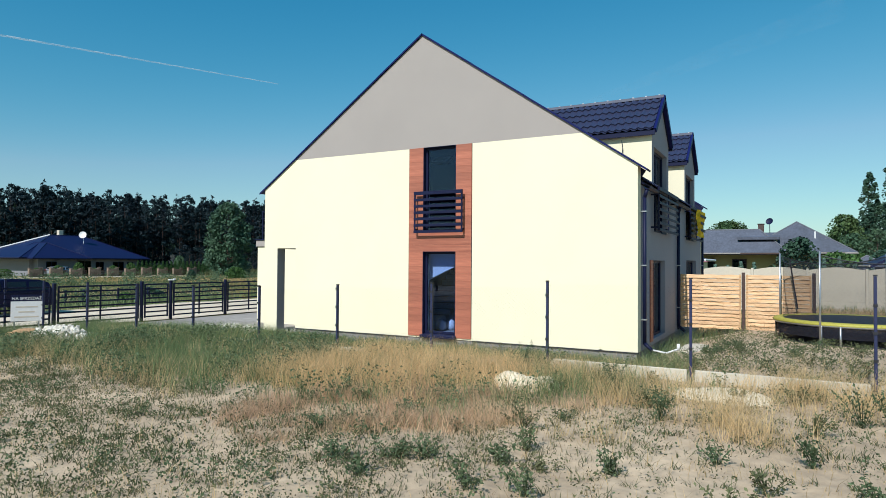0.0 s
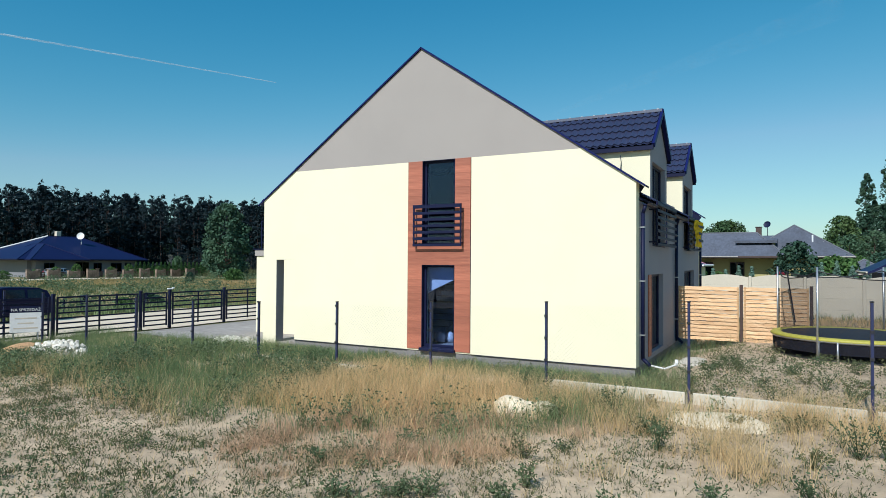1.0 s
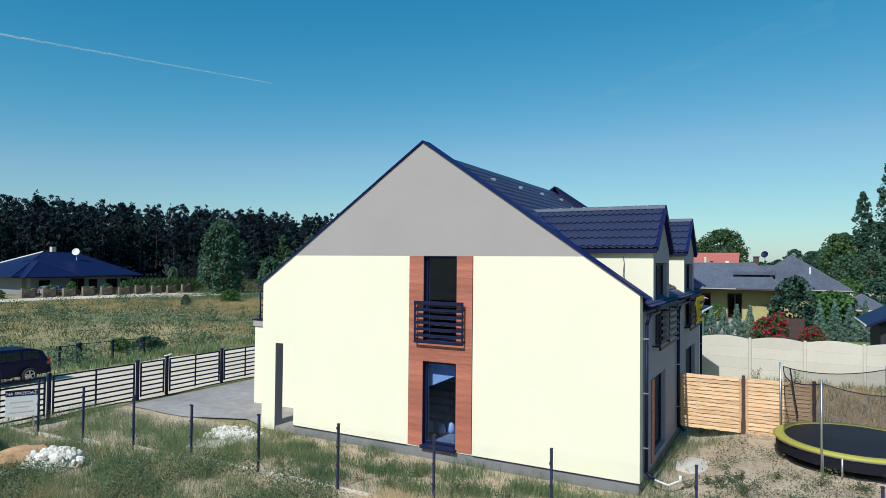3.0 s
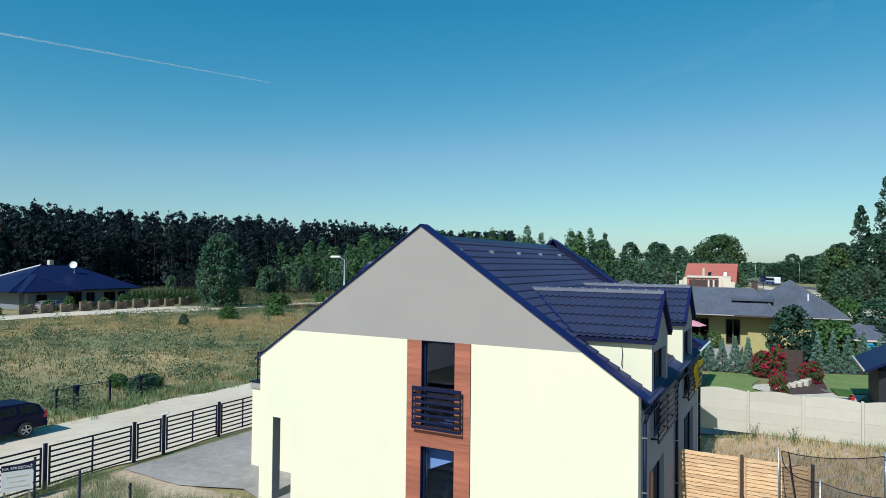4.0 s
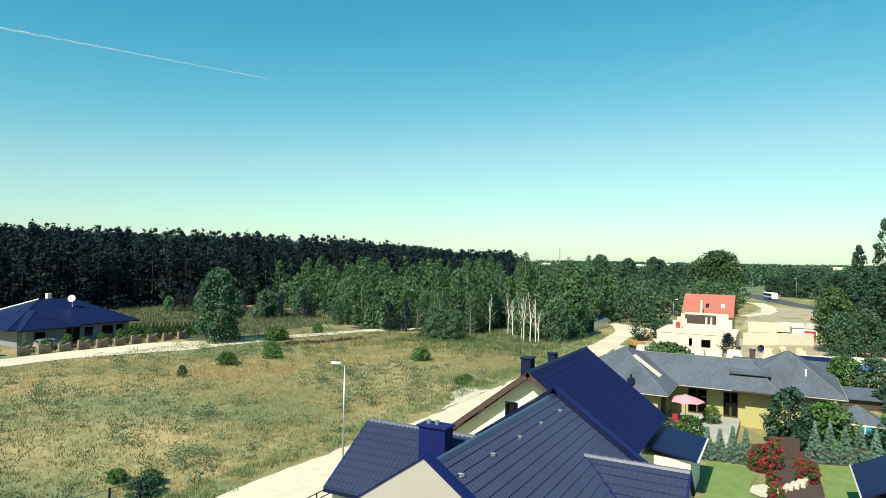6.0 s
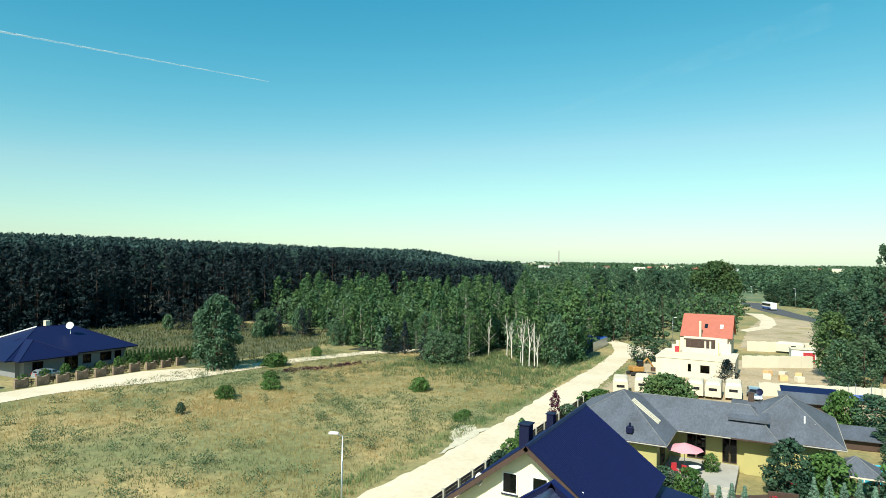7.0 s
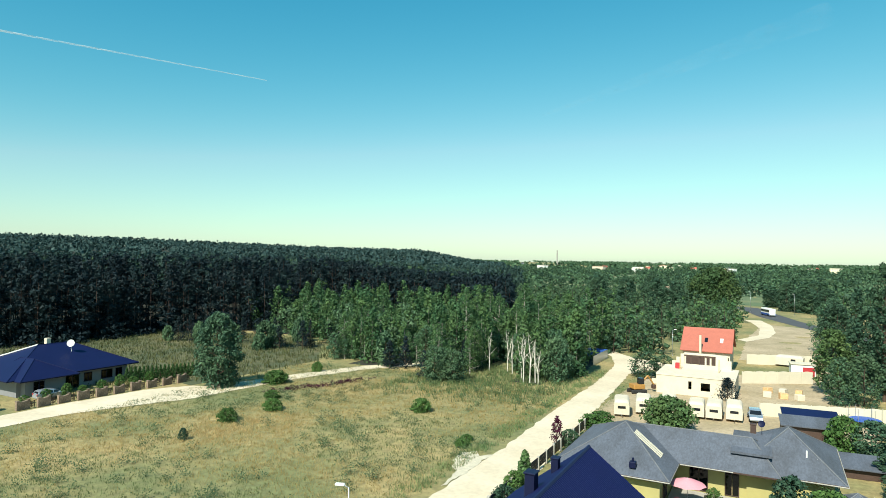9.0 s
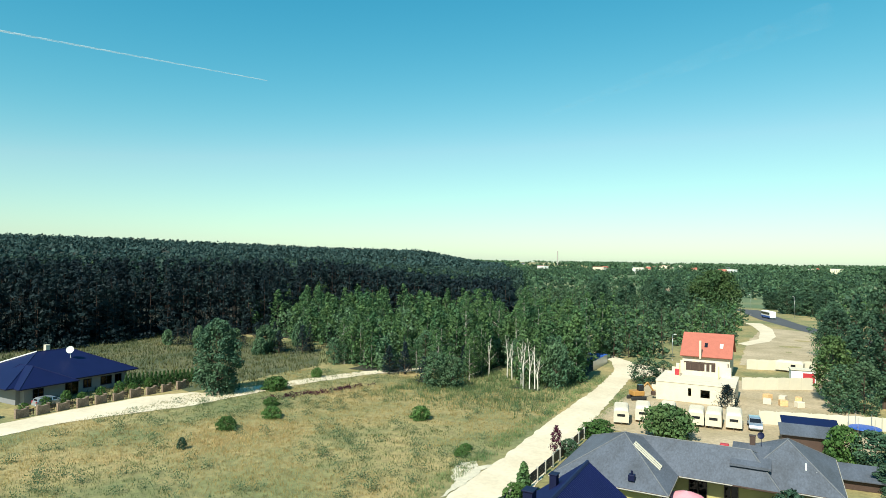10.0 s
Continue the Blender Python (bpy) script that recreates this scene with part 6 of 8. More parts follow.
def crowns(kind, xy, base, h, r, foot, clumps, per, size, spread, shell=0.55):
    """Leaves for many trees at once, gathered in rounded tufts with gaps between.
    xy (n,2), base, h, r (n,); foot: share of the height that is bare."""
    n = len(xy)
    tufted = int(min(44, max(5, clumps / 4)))
    each = max(4, clumps * per // tufted)
    t = (np.arange(tufted)[None] + rng.uniform(0, 1, (n, tufted))) / tufted
    ang = np.arange(tufted)[None] * 2.39996 + rng.uniform(0, 6.28, (n, 1)) + rng.normal(size=(n, tufted)) * 0.5
    lump_r = r[:, None] * min(0.55, max(0.28 if kind == "cone" else 0.36, spread * 2.5)) * rng.uniform(0.65, 1.3, (n, tufted)) * (1.05 - 0.5 * t)
    reach = np.maximum(crown_profile(kind, t) * r[:, None] - 0.55 * lump_r, 0.0)
    rad = reach * (shell + (1 - shell) * np.sqrt(rng.uniform(0, 1, (n, tufted)))) * rng.uniform(0.8, 1.12, (n, tufted))
    cz = base[:, None] + h[:, None] * (foot + (1 - foot) * t) - 0.4 * lump_r
    c = np.stack([xy[:, :1] + rad * np.cos(ang), xy[:, 1:] + rad * np.sin(ang), cz], -1).reshape(-1, 3)
    c, lr = np.repeat(c, each, axis=0), np.repeat(lump_r.ravel(), each)[:, None]
    d = unit(len(c))
    d[:, 2] = d[:, 2] * 0.85 + 0.2
    tall = {"pine": 0.55, "spruce": 0.6, "birch": 1.45, "poplar": 1.3}.get(kind, 0.85)
    spot = c + d * lr * rng.uniform(0.45, 1.0, (len(c), 1)) ** 0.6 * np.array([1, 1, tall]) + rng.normal(size=c.shape) * lr * 0.12
    out = d * 0.8
    out[:, 2] += 0.15
    # a quarter of the leaves fills the crown between the tufts
    loose = rng.uniform(size=len(c)) < 0.25
    k = np.repeat(np.arange(n), tufted * each)[loose]
    tl = rng.uniform(0, 1, len(k))
    al, rl = rng.uniform(0, 6.28, len(k)), crown_profile(kind, tl) * r[k] * np.sqrt(rng.uniform(0.1, 0.85, len(k)))
    spot[loose] = np.column_stack([xy[k, 0] + rl * np.cos(al), xy[k, 1] + rl * np.sin(al), base[k] + h[k] * (foot + (1 - foot) * tl)])
    out /= np.linalg.norm(out, axis=1, keepdims=True) + 1e-6
    return leaf_tris(spot, size, 0.0, out, 0.32 if kind in ("pine", "spruce") else 0.55)


def trunks(xy, base, h, r0, sides=5, top=0.95):
    """Tapered trunks for many trees, a little bent."""
    n = len(xy)
    lev = np.array([0, 0.35, 0.7, top])
    wide = np.array([1.0, 0.75, 0.45, 0.12])
    bend = rng.normal(size=(n, 2)) * 0.02
    a = np.arange(sides) * 2 * np.pi / sides
    v = np.zeros((n, 4, sides, 3))
    for k in range(4):
        z = h * lev[k]
        cx = xy[:, 0] + bend[:, 0] * h * lev[k] ** 2
        cy = xy[:, 1] + bend[:, 1] * h * lev[k] ** 2
        v[:, k, :, 0] = cx[:, None] + r0[:, None] * wide[k] * np.cos(a)
        v[:, k, :, 1] = cy[:, None] + r0[:, None] * wide[k] * np.sin(a)
        v[:, k, :, 2] = (base + z - (0.3 if k == 0 else 0))[:, None]
    f = []
    for k in range(3):
        for s in range(sides):
            f.append((k * sides + s, k * sides + (s + 1) % sides, (k + 1) * sides + (s + 1) % sides, (k + 1) * sides + s))
    f = np.array(f)[None] + (np.arange(n) * 4 * sides)[:, None, None]
    return v.reshape(-1, 3), f.reshape(-1, 4)


def limbs(h, foot, r, n, thick=0.05, rise=0.5):
    """Boughs that leave the trunk and climb outwards."""
    s = Shape()
    for i in range(n):
        t = foot * 0.8 + (0.93 - foot * 0.8) * (i + rng.uniform(0, 1)) / n
        a = rng.uniform(0, 2 * np.pi)
        l = r * rng.uniform(0.5, 0.95) * (1.1 - t * 0.6)
        p = Vector((0, 0, h * t))
        m = p + Vector((math.cos(a) * l * 0.55, math.sin(a) * l * 0.55, l * rise * 0.6))
        q = p + Vector((math.cos(a + 0.2) * l, math.sin(a + 0.2) * l, l * rise))
        s.rod(p, m, thick * (1.2 - t), thick * 0.6 * (1.2 - t), 5)
        s.rod(m, q, thick * 0.6 * (1.2 - t), 0.01, 4)
    return s


KINDS = {
    # crown shape, bare foot, clumps, leaves a clump, leaf size, clump spread, leaf and bark, boughs
    "pine": ("pine", 0.52, 70, 16, 0.30, 0.14, PINE_LEAF, PINEBARK, 12, "Scots pine with a bare reddish trunk"),
    "young_pine": ("spruce", 0.06, 80, 16, 0.2, 0.12, PINE_LEAF, BARK, 10, "dense young pine branched to the ground"),
    "birch": ("birch", 0.14, 90, 20, 0.19, 0.15, BIRCH_LEAF, BIRCHBARK, 14, "slender birch with a white trunk and light leaves"),
    "willow": ("round", 0.06, 110, 20, 0.21, 0.13, WILLOW_LEAF, BARK, 12, "grey-green bushy tree with low boughs"),
    "broad_tree": ("round", 0.13, 160, 22, 0.27, 0.11, OAK_LEAF, BARK, 16, "broad dark-green leafy deciduous tree"),
    "dark_tree": ("round", 0.05, 340, 24, 0.26, 0.11, POPLAR_LEAF, BARK, 16, "dense dark-green leafy tree"),
    "poplar": ("poplar", 0.08, 230, 22, 0.25, 0.13, POPLAR_LEAF, BARK, 22, "tall dark poplar with upright boughs"),
    "cypress": ("cone", 0.02, 300, 22, 0.042, 0.09, CYPRESS_LEAF, BARK, 5, "clipped blue-green conifer cone"),
    "hedge": ("cone", 0.01, 120, 18, 0.075, 0.10, THUJA_LEAF, BARK, 5, "dark-green hedge conifer"),
    "shrub": ("round", 0.02, 110, 24, 0.13, 0.14, HEDGE_LEAF, BARK, 7, "rounded leafy green shrub"),
    "dark_shrub": ("round", 0.02, 130, 26, 0.16, 0.14, POPLAR_LEAF, BARK, 7, "dense rounded dark-green shrub"),
    "red_shrub": ("round", 0.02, 60, 18, 0.10, 0.14, RED_LEAF, BARK, 7, "shrub covered with red blossom"),
    "purple_tree": ("birch", 0.25, 40, 14, 0.14, 0.16, PURPLE_LEAF, BARK, 8, "small slender purple-leaved tree"),
}
PROTO = {}


def tree_meshes(kind, variant, h, r):
    key = (kind, variant)
    if key not in PROTO:
        shape, foot, cl, per, size, spread, leaf, bark, nb, _ = KINDS[kind]
        one = np.zeros((1, 2))
        v, f = crowns(shape, one, np.zeros(1), np.array([h]), np.array([r]), foot, int(cl * max(1, r / 4)), per, (0.08 * r if kind.endswith("shrub") else size * max(1.0, (r / 4.0) ** 0.7)), spread, 0.35 if kind in ("poplar", "birch") else 0.5)
        s = limbs(h, foot, r, nb, 0.012 * h ** 0.8 + 0.01, 1.3 if kind == "poplar" else 0.55)
        tv, tf = trunks(one, np.zeros(1), np.array([h * 0.96]), np.array([0.013 * h + 0.02]), 8)
        s.add([tuple(p) for p in tv], [tuple(int(i) for i in q) for q in tf])
        PROTO[key] = (raw_mesh("crown", v, f, leaf), s.mesh("trunk", bark, False, False), h, r)
    return PROTO[key]


def tree(kind, x, y, h, r, variant=0, label="", group="", name="", category=""):
    shape, foot, cl, per, size, spread, leaf, bark, nb, text = KINDS[kind]
    crown, trunk, h0, r0 = tree_meshes(kind, variant, h, r)
    low = kind in ("shrub", "dark_shrub", "red_shrub")
    ob = thing(name or ("shrub" if low else "tree"), label or text, category or ("shrub" if low else "tree"), group=group)
    ob.matrix_basis = Matrix.LocRotScale((x, y, ground_z(x, y) - 0.02), Euler((0, 0, rng.uniform(0, 6.28))), (r / r0, r / r0, h / h0))
    part("trunk", trunk, bark, ob)
    part("crown", crown, leaf, ob)
    if kind == "red_shrub":
        green, _, hg, rg = tree_meshes("shrub", variant + 7, h, r)
        part("foliage", green, HEDGE_LEAF, ob, "green foliage between the blossom").scale = (0.95 * r0 / rg, 0.95 * r0 / rg, 0.95 * h0 / hg)
    return ob


# single trees and shrubs
tree("dark_tree", -79.4, 59.6, 12.2, 4.0, 0, "dense broad tree at the corner of the dirt roads")
tree("broad_tree", -20, 262, 20, 11.0, 1, "large round oak by the asphalt road")
for x, y, h, r, k, v in ((14.6, 112, 18.0, 1.9, "poplar", 0), (17.8, 107, 22.0, 2.3, "poplar", 1), (20.6, 112, 21.5, 2.8, "poplar", 0), (24.0, 104, 21.0, 3.4, "poplar", 1), (27, 116, 19, 3.4, "poplar", 0),
                         (10.8, 109, 11.0, 3.4, "broad_tree", 2), (11.2, 100, 7.5, 2.6, "willow", 0), (14.5, 101, 8.0, 3.0, "willow", 2), (14.4, 150, 13, 4.0, "dark_tree", 2),
                         (18, 128, 14, 4.2, "dark_tree", 2), (17.3, 205, 12, 4, "dark_tree", 2), (13, 168, 12, 4.0, "willow", 1)):
    tree(k, x, y, h, r, v, group="trees by the white wall")
for x, y, h, r, v in ((-55, 211, 16.0, 5.0, 3), (-61, 238, 17.5, 5.5, 4), (-48, 228, 16.2, 4.6, 3), (-38, 236, 15.8, 5.2, 4), (-43, 252, 17.0, 5.0, 3), (-31.5, 240, 15.0, 4.6, 4)):
    tree("dark_tree", x, y, h, r, v, "tall dark tree rising over the roadside wood", "tall roadside trees")
for x, y, h, r, v in ((6.5, 318, 13.5, 5.0, 3), (13.5, 312, 12.5, 5.5, 4), (21, 300, 11.5, 5.0, 3), (18, 335, 13.5, 5.5, 3), (0.0, 345, 9.0, 4.5, 4)):
    tree("dark_tree", x, y, h, r, v, "dark tree on the far side of the asphalt road", "trees across the road")
for x, y, h, r, k in ((-61.3, 44.6, 1.7, 1.5, "shrub"), (-60.6, 52.3, 1.6, 1.6, "shrub"), (-42.2, 62.6, 1.9, 1.6, "shrub"), (-59.2, 35.9, 1.4, 0.6, "dark_shrub"), (-73.5, 67, 2.2, 2.4, "shrub"),
                      (-74.8, 79.6, 1.8, 1.2, "shrub"), (-31.8, 10.4, 1.3, 1.1, "dark_shrub"), (-33.2, 12.0, 1.0, 0.9, "shrub"), (-35.4, 11.2, 0.9, 0.7, "shrub"),(-66, 58, 1.2, 1.4, "shrub"), (-29.7, 50.5, 0.9, 1.1, "shrub"), (-30.4, 53, 0.7, 0.9, "shrub")):
    tree(k, x, y, h, r, 0, "green shrub standing in the dry meadow", "meadow shrubs")
tree("broad_tree", -10.0, 71.6, 4.0, 3.6, 3, "wide leafy tree beside the caravans")
tree("willow", -19.6, 108.0, 5.0, 3.4, 2, "bushy tree at the end of the dirt road")
tree("willow", -16.6, 111.5, 4.0, 2.6, 2)
tree("young_pine", -4.4, 94.6, 3.6, 2.8, 0)
for x, y, h, r, k in ((3.6, 42.6, 4.6, 2.0, "dark_shrub"), (6.4, 44.2, 3.4, 2.4, "shrub"), (-3.4, 38.6, 2.3, 1.3, "shrub"),
                      (-5.6, 40.2, 1.6, 1.3, "dark_shrub"), (9.5, 72, 4.0, 2.2, "shrub"), (12.4, 70.5, 4.2, 2.6, "dark_shrub"), (13.5, 62, 3.0, 2.2, "dark_shrub"), (13, 56, 2.6, 1.9, "dark_shrub"),
                      (10.6, 44.0, 2.6, 1.8, "dark_shrub"), (12.0, 47, 3.0, 2.0, "shrub"), (-18.7, 39.5, 2.2, 1.5, "shrub"), (-18.6, 36, 2.0, 1.3, "dark_shrub"), (-18.5, 66.5, 1.8, 2.2, "shrub"), (-18.3, 69.5, 1.6, 2.0, "shrub"), (-18.9, 57.0, 2.0, 1.2, "dark_shrub")):
    tree(k, x, y, h, r, 1, "dense garden shrub beside the bungalow", "garden shrubs")
pot = tree("shrub", -2.3, 44.2, 1.5, 0.8, 3, "clipped round shrub on the stone terrace")
pot.location.z = 0.62
tree("purple_tree", -20.3, 56.4, 3.4, 1.0, 0)
tree("birch", -18.7, 41.5, 3.6, 0.9, 5, "thin young birch by the street fence")
for i in range(9):
    tree("cypress", 5.2 + 0.98 * i, 39.0 + 0.26 * i, 2.9 + 0.25 * rng.uniform(-1, 1), 0.66, 0, group="row of clipped conifers")
for i in range(4):
    tree("cypress", -1.8 + 0.85 * i, 35.1 + 0.10 * i, 2.5 + 0.2 * rng.uniform(-1, 1), 0.62, 1, group="row of clipped conifers")
for x, y, h, r in ((1.8, 34.2, 1.9, 1.0), (2.6, 35.4, 2.2, 0.75), (2.6, 31.4, 1.0, 0.6), (4.6, 33.4, 1.5, 0.85), (2.75, 28.2, 1.3, 0.6), (4.2, 36.0, 0.9, 0.5), (4.0, 43.6, 0.9, 0.7)):
    tree("red_shrub", x, y, h, r, 0, group="red flowering shrubs")
for i in range(9):
    tree("red_shrub", -1.1 + 0.42 * i, 24.9 + 0.03 * i * i * 0.4, 0.42, 0.3, 1, "low row of red flowers along the lawn", "red border flowers")
for x, y in ((1.2, 24.0), (3.6, 23.4), (5.0, 23.0), (-0.2, 23.2)):
    tree("shrub", x, y, 0.6, 0.35, 2, "small tuft growing through the paving", "path tufts")
# hedge and garden of the hip-roofed house
for i in range(18):
    tree("hedge", -95.5 + 0.3 * i, 54.5 + 0.6 * i, 2.5, 0.72, 2, "clipped dark-green hedge conifer", "hedge conifers")
for i in range(8):
    tree("shrub", -93.0 + 0.3 * (i % 3), 36.5 + 2.9 * i, 1.3 + 0.4 * (i % 3), 0.9, 2, "rounded garden shrub behind the stone piers", "front garden shrubs")
for i in range(7):
    tree("shrub", -92.5, 20.0 + 2.0 * i, 1.2, 1.2, 2, "pale green hedge by the dirt road", "roadside hedge")


# dead birches by the road
def dead_tree(x, y, h):
    h *= 0.75
    ob = thing("dead_tree", "leafless bleached birch with a forked trunk", "tree", (x, y, -0.05), rng.uniform(0, 360), "dead birches")
    part("trunk", Shape().rod((0, 0, 0), (0.1, 0.05, h * 0.5), 0.10, 0.07, 6).rod((0.1, 0.05, h * 0.5), (-0.35, 0.3, h), 0.07, 0.015, 6).rod((0.06, 0.03, h * 0.32), (0.9, -0.2, h * 0.86), 0.06, 0.015, 6), DEADWOOD, ob)
    for i in range(11):
        t = 0.3 + 0.06 * i
        a = rng.uniform(0, 6.28)
        l = rng.uniform(0.8, 2.0) * (1.2 - t)
        part("bough", Shape().rod((0.08, 0.06, h * t), (0.08 + l * math.cos(a), 0.06 + l * math.sin(a), h * t + l * 1.1), 0.035, 0.01, 4), DEADWOOD, ob)


for x, y, h in ((-47.4, 98.5, 10), (-43.7, 98.8, 11), (-42.2, 97.6, 9.5), (-37.1, 90.0, 11), (-36.2, 90.8, 12), (-35.4, 91.4, 10.5), (-38.6, 93, 11), (-34.4, 90.2, 8)):
    dead_tree(x, y, h)

for x, y, h in ((-47, 112, 13.5), (-43.5, 116, 14.5), (-40, 112.5, 13), (-37.5, 118, 15), (-52.5, 115, 14), (-56, 118, 15.5), (-34.8, 113, 12), (-61, 116, 15), (-49, 122, 16.5), (-35.5, 126, 16)):
    tree("birch", x, y, h, 3.0, int(y) % 3, "tall birch rising over the young wood", "tall birches")

# front row of the mixed wood: single trees
EDGE = [(-84, 88), (-78, 93), (-66, 94), (-50, 89), (-40, 93), (-31.5, 97)]


def along(line, d):
    total = [0.0]
    for a, b in zip(line, line[1:]):
        total.append(total[-1] + math.dist(a, b))
    s = d * total[-1]
    for i in range(len(line) - 1):
        if s <= total[i + 1]:
            t = (s - total[i]) / (total[i + 1] - total[i])
            return Vector(line[i]).lerp(Vector(line[i + 1]), t)
    return Vector(line[-1])


for i in range(52):
    p = along(EDGE, rng.uniform(0, 1))
    q = p + Vector((rng.uniform(-1, 1), rng.uniform(0, 11)))
    gap = -49 < q.x < -40 and q.y < 101
    if gap:
        continue
    k = ("birch", "birch", "birch", "young_pine", "willow")[int(rng.integers(0, 5))]
    big = min(1.0, 0.62 + 0.05 * (q.y - p.y))
    h = {"birch": rng.uniform(8, 12), "young_pine": rng.uniform(5, 9), "willow": rng.uniform(5, 8)}[k] * big
    tree(k, q.x, q.y, h, {"birch": 2.4, "young_pine": 2.1, "willow": 2.6}[k] * (h / 9) ** 0.5, int(rng.integers(0, 3)), group="trees at the edge of the wood")
for x, y, h, r in ((-51.5, 83.5, 6.2, 3.0), (-48.5, 84.8, 5.6, 2.8), (-54.5, 85, 5.0, 2.2), (-32.5, 94.5, 8.2, 3.0), (-34.0, 98, 9, 3.0), (-65.5, 90.5, 5.6, 2.3), (-62.5, 91.5, 6.5, 2.2)):
    tree("willow" if r > 2.6 else "young_pine", x, y, h, r, 3, "dense bushy tree at the meadow edge", "meadow edge trees")
for i in range(26):
    x = rng.uniform(-138, -92)
    y = 92 + rng.uniform(0, 30)
    tree(("willow", "young_pine", "young_pine")[i % 3], x, y, rng.uniform(2.5, 7), rng.uniform(1.6, 2.8), 4, "bushy young tree before the pine forest", "young growth")


def scatter(n, ok, box):
    x = rng.uniform(box[0], box[1], n)
    y = rng.uniform(box[2], box[3], n)
    keep = np.array([ok(a, b) for a, b in zip(x, y)])
    return np.stack([x[keep], y[keep]], 1)


def heights(xy):
    return np.array([ground_z(x, y) for x, y in xy])


def stature(x, y):
    """The pines stand lower towards the end of the forest."""
    return 0.80 + 0.20 * ease(bearing(x, y), 26, 40)


def wood(name, label, xy, kind, h, r, foot, clumps, per, size, spread, leaf, bark, trunk_r, shell=0.55):
    """A far wood whose trees nobody could count: leaves and trunks of one stand."""
    z = heights(xy) - 0.1
    n = len(xy)
    hh, rr = rng.uniform(*h, n), rng.uniform(*r, n)
    if name.startswith(("pine", "forest_interior")):
        hh *= np.array([stature(x, y) for x, y in xy])
    v, f = crowns(kind, xy, z, hh, rr, foot, clumps, per, size, spread, shell)
    tagged(new(name, raw_mesh(name, v, f, leaf)), label, "forest", kind="stuff")
    if trunk_r:
        v, f = trunks(xy, z, hh * 0.96, np.full(n, trunk_r), 4)
        tagged(new(name + "_trunks", raw_mesh(name + "_trunks", v, f, bark)), "trunks of " + label, "forest", kind="stuff")
    return n


def bearing(x, y):
    return math.degrees(math.atan2(-(x - 3), y + 15))


def forest_edge(y):
    """The front of the pine forest, as x over y."""
    return -153 + 0.30 * (y - 72) + 4 * math.sin(y * 0.11)


def in_pines(x, y):
    if not (21 < bearing(x, y) < 76):
        return False
    return (x < forest_edge(y) and y > -30) or (y > 152 and bearing(x, y) > 22)


def far_of(x, y):
    return math.hypot(x - 3, y + 15)


def near_pine(x, y):
    if not in_pines(x, y):
        return False
    return x > forest_edge(y) - 28 and y < 178


stand = scatter(3400, near_pine, (-215, -46, 30, 186))
rim = np.array([x > forest_edge(y) - 11 and y < 152 for x, y in stand])
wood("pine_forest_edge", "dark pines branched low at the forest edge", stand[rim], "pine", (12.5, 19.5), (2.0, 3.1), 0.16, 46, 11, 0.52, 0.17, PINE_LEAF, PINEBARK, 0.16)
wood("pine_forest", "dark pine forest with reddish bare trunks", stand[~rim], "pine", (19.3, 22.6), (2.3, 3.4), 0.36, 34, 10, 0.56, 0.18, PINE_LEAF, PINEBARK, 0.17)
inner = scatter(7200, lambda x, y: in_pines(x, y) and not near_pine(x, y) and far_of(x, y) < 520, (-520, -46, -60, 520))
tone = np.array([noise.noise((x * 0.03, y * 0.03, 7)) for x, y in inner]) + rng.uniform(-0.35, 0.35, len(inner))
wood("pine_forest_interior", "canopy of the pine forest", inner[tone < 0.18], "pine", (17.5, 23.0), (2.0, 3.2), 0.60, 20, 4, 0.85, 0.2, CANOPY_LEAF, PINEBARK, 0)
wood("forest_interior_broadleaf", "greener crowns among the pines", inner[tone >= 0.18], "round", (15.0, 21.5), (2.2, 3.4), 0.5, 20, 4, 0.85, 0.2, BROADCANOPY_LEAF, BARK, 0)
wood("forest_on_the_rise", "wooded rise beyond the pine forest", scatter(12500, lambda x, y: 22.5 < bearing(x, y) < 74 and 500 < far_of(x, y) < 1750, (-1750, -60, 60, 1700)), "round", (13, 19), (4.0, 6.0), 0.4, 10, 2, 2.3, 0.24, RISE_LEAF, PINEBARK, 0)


def in_birch(x, y):
    lo = 96 + 5 * math.sin(x * 0.2)
    if x < -84:
        lo = 112 + (x + 84) * -0.25
    return -143 < x < -31 - max(0, y - 110) * 0.12 and lo < y < 158 and not (-50 < x < -40 and y < 108)


xy = scatter(400, in_birch, (-143, -31, 92, 158))
half = len(xy) * 6 // 10
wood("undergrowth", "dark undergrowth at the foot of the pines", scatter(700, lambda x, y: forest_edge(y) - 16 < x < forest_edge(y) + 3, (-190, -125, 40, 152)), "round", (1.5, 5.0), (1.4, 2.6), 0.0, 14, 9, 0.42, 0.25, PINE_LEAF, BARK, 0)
wood("birch_wood", "mixed wood of birches with light green crowns", xy[:half], "birch", (8.5, 15.0), (2.7, 3.9), 0.03, 64, 13, 0.34, 0.13, BIRCH_LEAF, BIRCHBARK, 0.07)
wood("young_wood", "grey-green young trees between the birches", xy[half:], "round", (5, 10), (2.4, 3.6), 0.02, 44, 13, 0.34, 0.14, WILLOW_LEAF, BARK, 0.08)


def in_right(x, y):
    b = bearing(x, y)
    if -24 < x < 12 and y > 300:
        return False
    return -14 < b < 22 and y > 134 + max(0, (x + 30) * 0.6) and (x < -20 or (x < -9.5 and 150 < y < 262) or (x > 15 and y > 292 + abs(x - 30) * 0.4))


